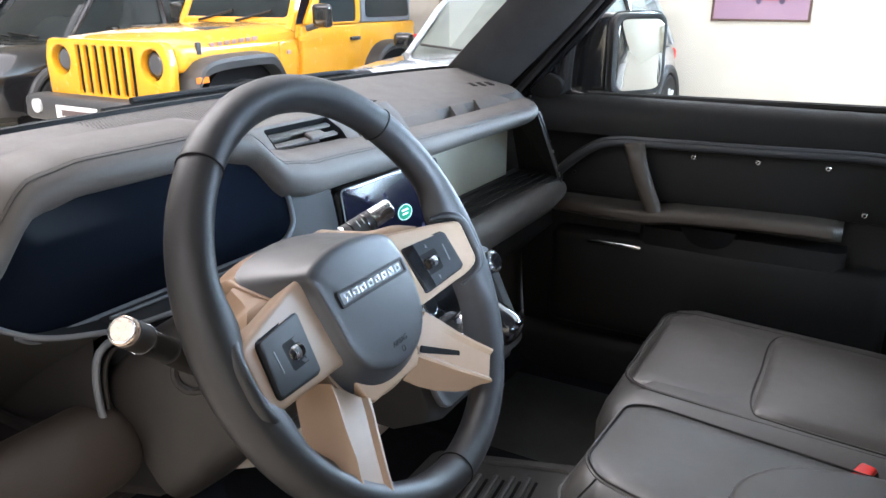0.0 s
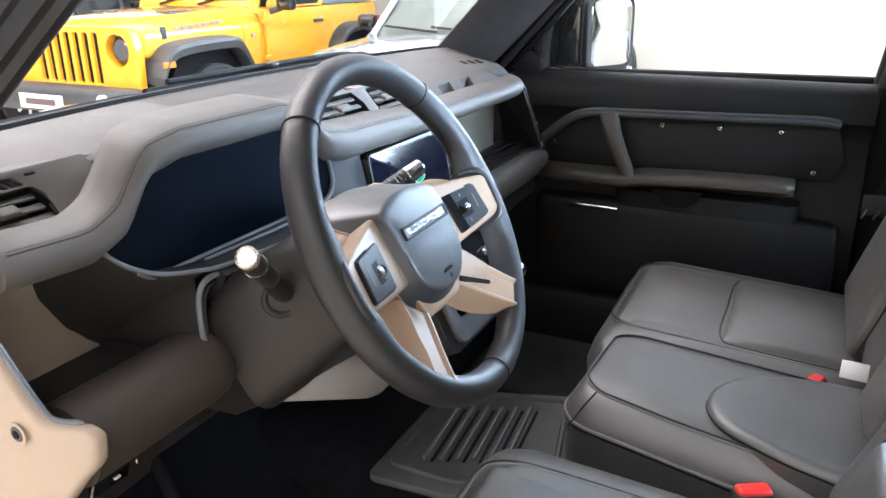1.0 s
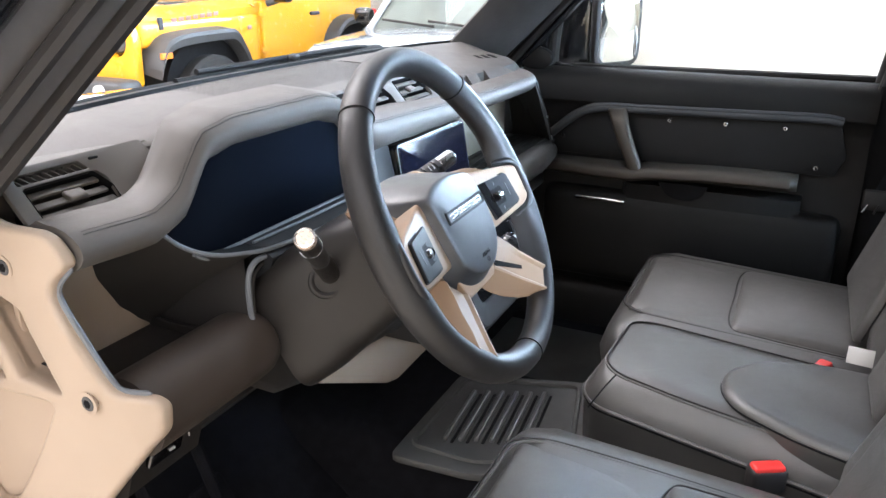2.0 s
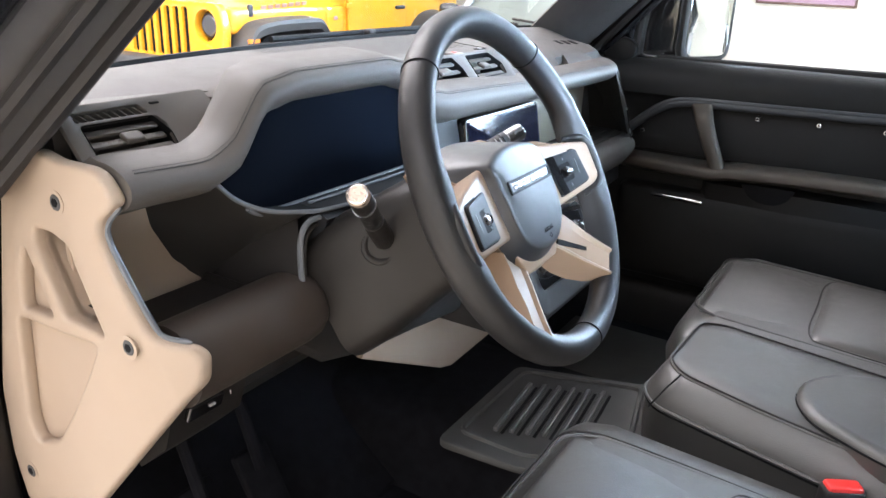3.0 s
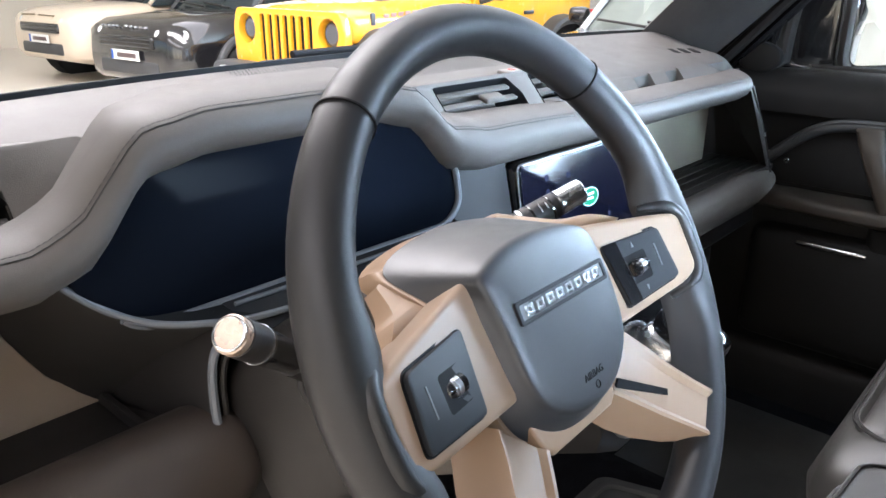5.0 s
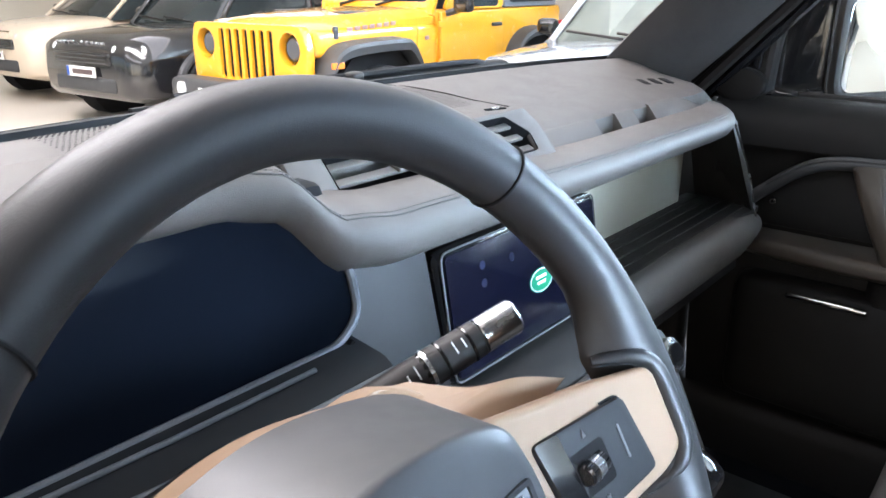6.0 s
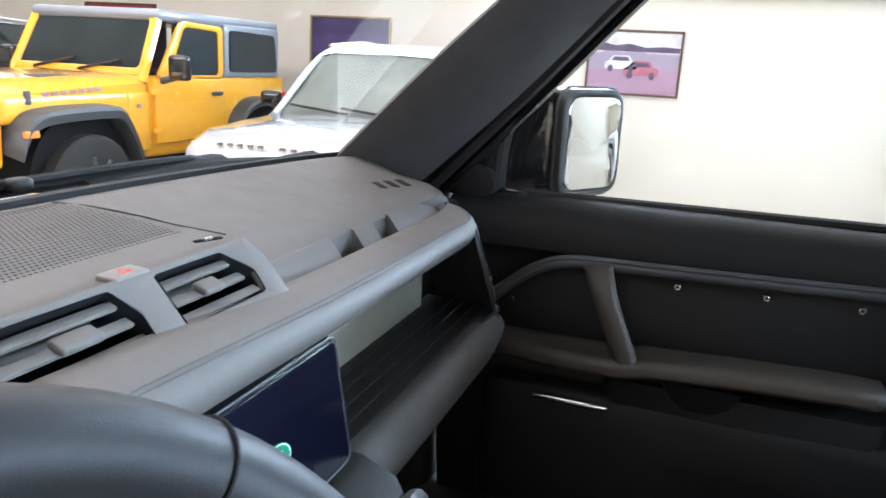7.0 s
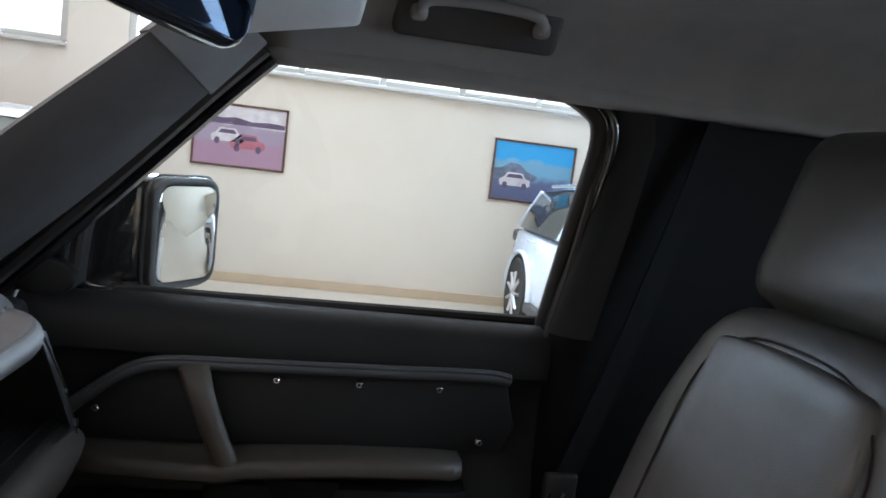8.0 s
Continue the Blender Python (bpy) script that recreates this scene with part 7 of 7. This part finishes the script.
buckle((0.566, 0.292, 0.930), 30, "red-topped belt buckle beside the middle seat")
buckle((0.836, 0.234, 0.952), 70, "red-topped belt buckle on the passenger seat")
tag = thing("white_tag", (0.815, 0.185, 1.03), "small white card tag on the belt", "tag")
part("card", bbox((0.836, 0.186, 0.998), (0.036, 0.0016, 0.026), 0.0006, rot=Euler((radians(-20), 0, radians(-95))).to_matrix().to_4x4()), M_PLATE, tag)

# ---- floor mat on the tunnel ----
# ribs lighter and glossier than the mat sheet
M_RIBS = material("pale_rubber_rib", (0.11, 0.11, 0.108), 0.36, var=0.2, scale=30, grain=0.2, grain_scale=500, spec=0.8)
mat_t = thing("floor_mat", (0.75, 0.74, 0.79), "black ribbed rubber floor mat", "floor mat")
part("sheet", plate(rounded([(0.56, 0.845), (0.85, 0.845), (0.93, 0.60), (0.66, 0.545), (0.57, 0.70)], 0.02), 0.014, Matrix.Translation((0, 0, 0.782)), 0.004), M_RUBBER, mat_t)
part("raised_rim", tube([(x, y, 0.797) for x, y in rounded([(0.60, 0.825), (0.835, 0.825), (0.90, 0.62), (0.68, 0.575), (0.60, 0.71)], 0.02)], 0.005, 6, closed=True), M_RUBBER, mat_t)
for k in range(6):
    part("rib", rbox((0.715 + 0.010 * k, 0.785 - 0.024 * k, 0.799), (0.165, 0.008, 0.009), 0.003, rot=Euler((0, 0, radians(5))).to_matrix().to_4x4()), M_RIBS, mat_t)
    part("slot", rbox((0.715 + 0.010 * k, 0.773 - 0.024 * k, 0.7955), (0.165, 0.0055, 0.003), 0.0012, rot=Euler((0, 0, radians(5))).to_matrix().to_4x4()), M_DARK, mat_t)
mat_p = thing("floor_mat", (1.2, 0.85, 0.63), "black ribbed rubber floor mat", "floor mat")
part("sheet", plate(rect(0.50, 0.50, 0.04, (1.20, 0.78)), 0.012, Matrix.Translation((0, 0, 0.626)), 0.004), M_RUBBER, mat_p)
for k in range(5):
    part("rib", rbox((1.00, 0.98 - 0.05 * k, 0.640), (0.10, 0.010, 0.008), 0.003), M_RUBBER, mat_p)

# ---- wipers below the windscreen ----
for base, knee, tip in (((0.60, 1.290, 1.345), (0.57, 1.275, 1.356), (0.08, 1.185, 1.360)), ((1.235, 1.272, 1.356), (1.17, 1.264, 1.371), (0.66, 1.262, 1.372))):
    wp = thing("wiper", base, "black windscreen wiper resting at the foot of the glass", "wiper", "windscreen wipers")
    part("arm_cap", rbox(Vector(base), (0.115, 0.036, 0.024), 0.011), M_COWL, wp)
    part("arm", tube(smooth_path([base, knee, tip], 5), 0.0055, 8), M_COWL, wp)
    part("blade", tube([Vector(knee) + Vector((0, 0.01, -0.008)), Vector(tip) + Vector((-0.05, 0.0, -0.010))], 0.006, 6), M_COWL, wp)
cone = thing("washer_jet", (0.93, 1.245, 1.36), "small black washer nozzle", "nozzle")
part("body", rbox((0.925, 1.255, 1.372), (0.026, 0.020, 0.014), 0.006), M_HARD, cone)
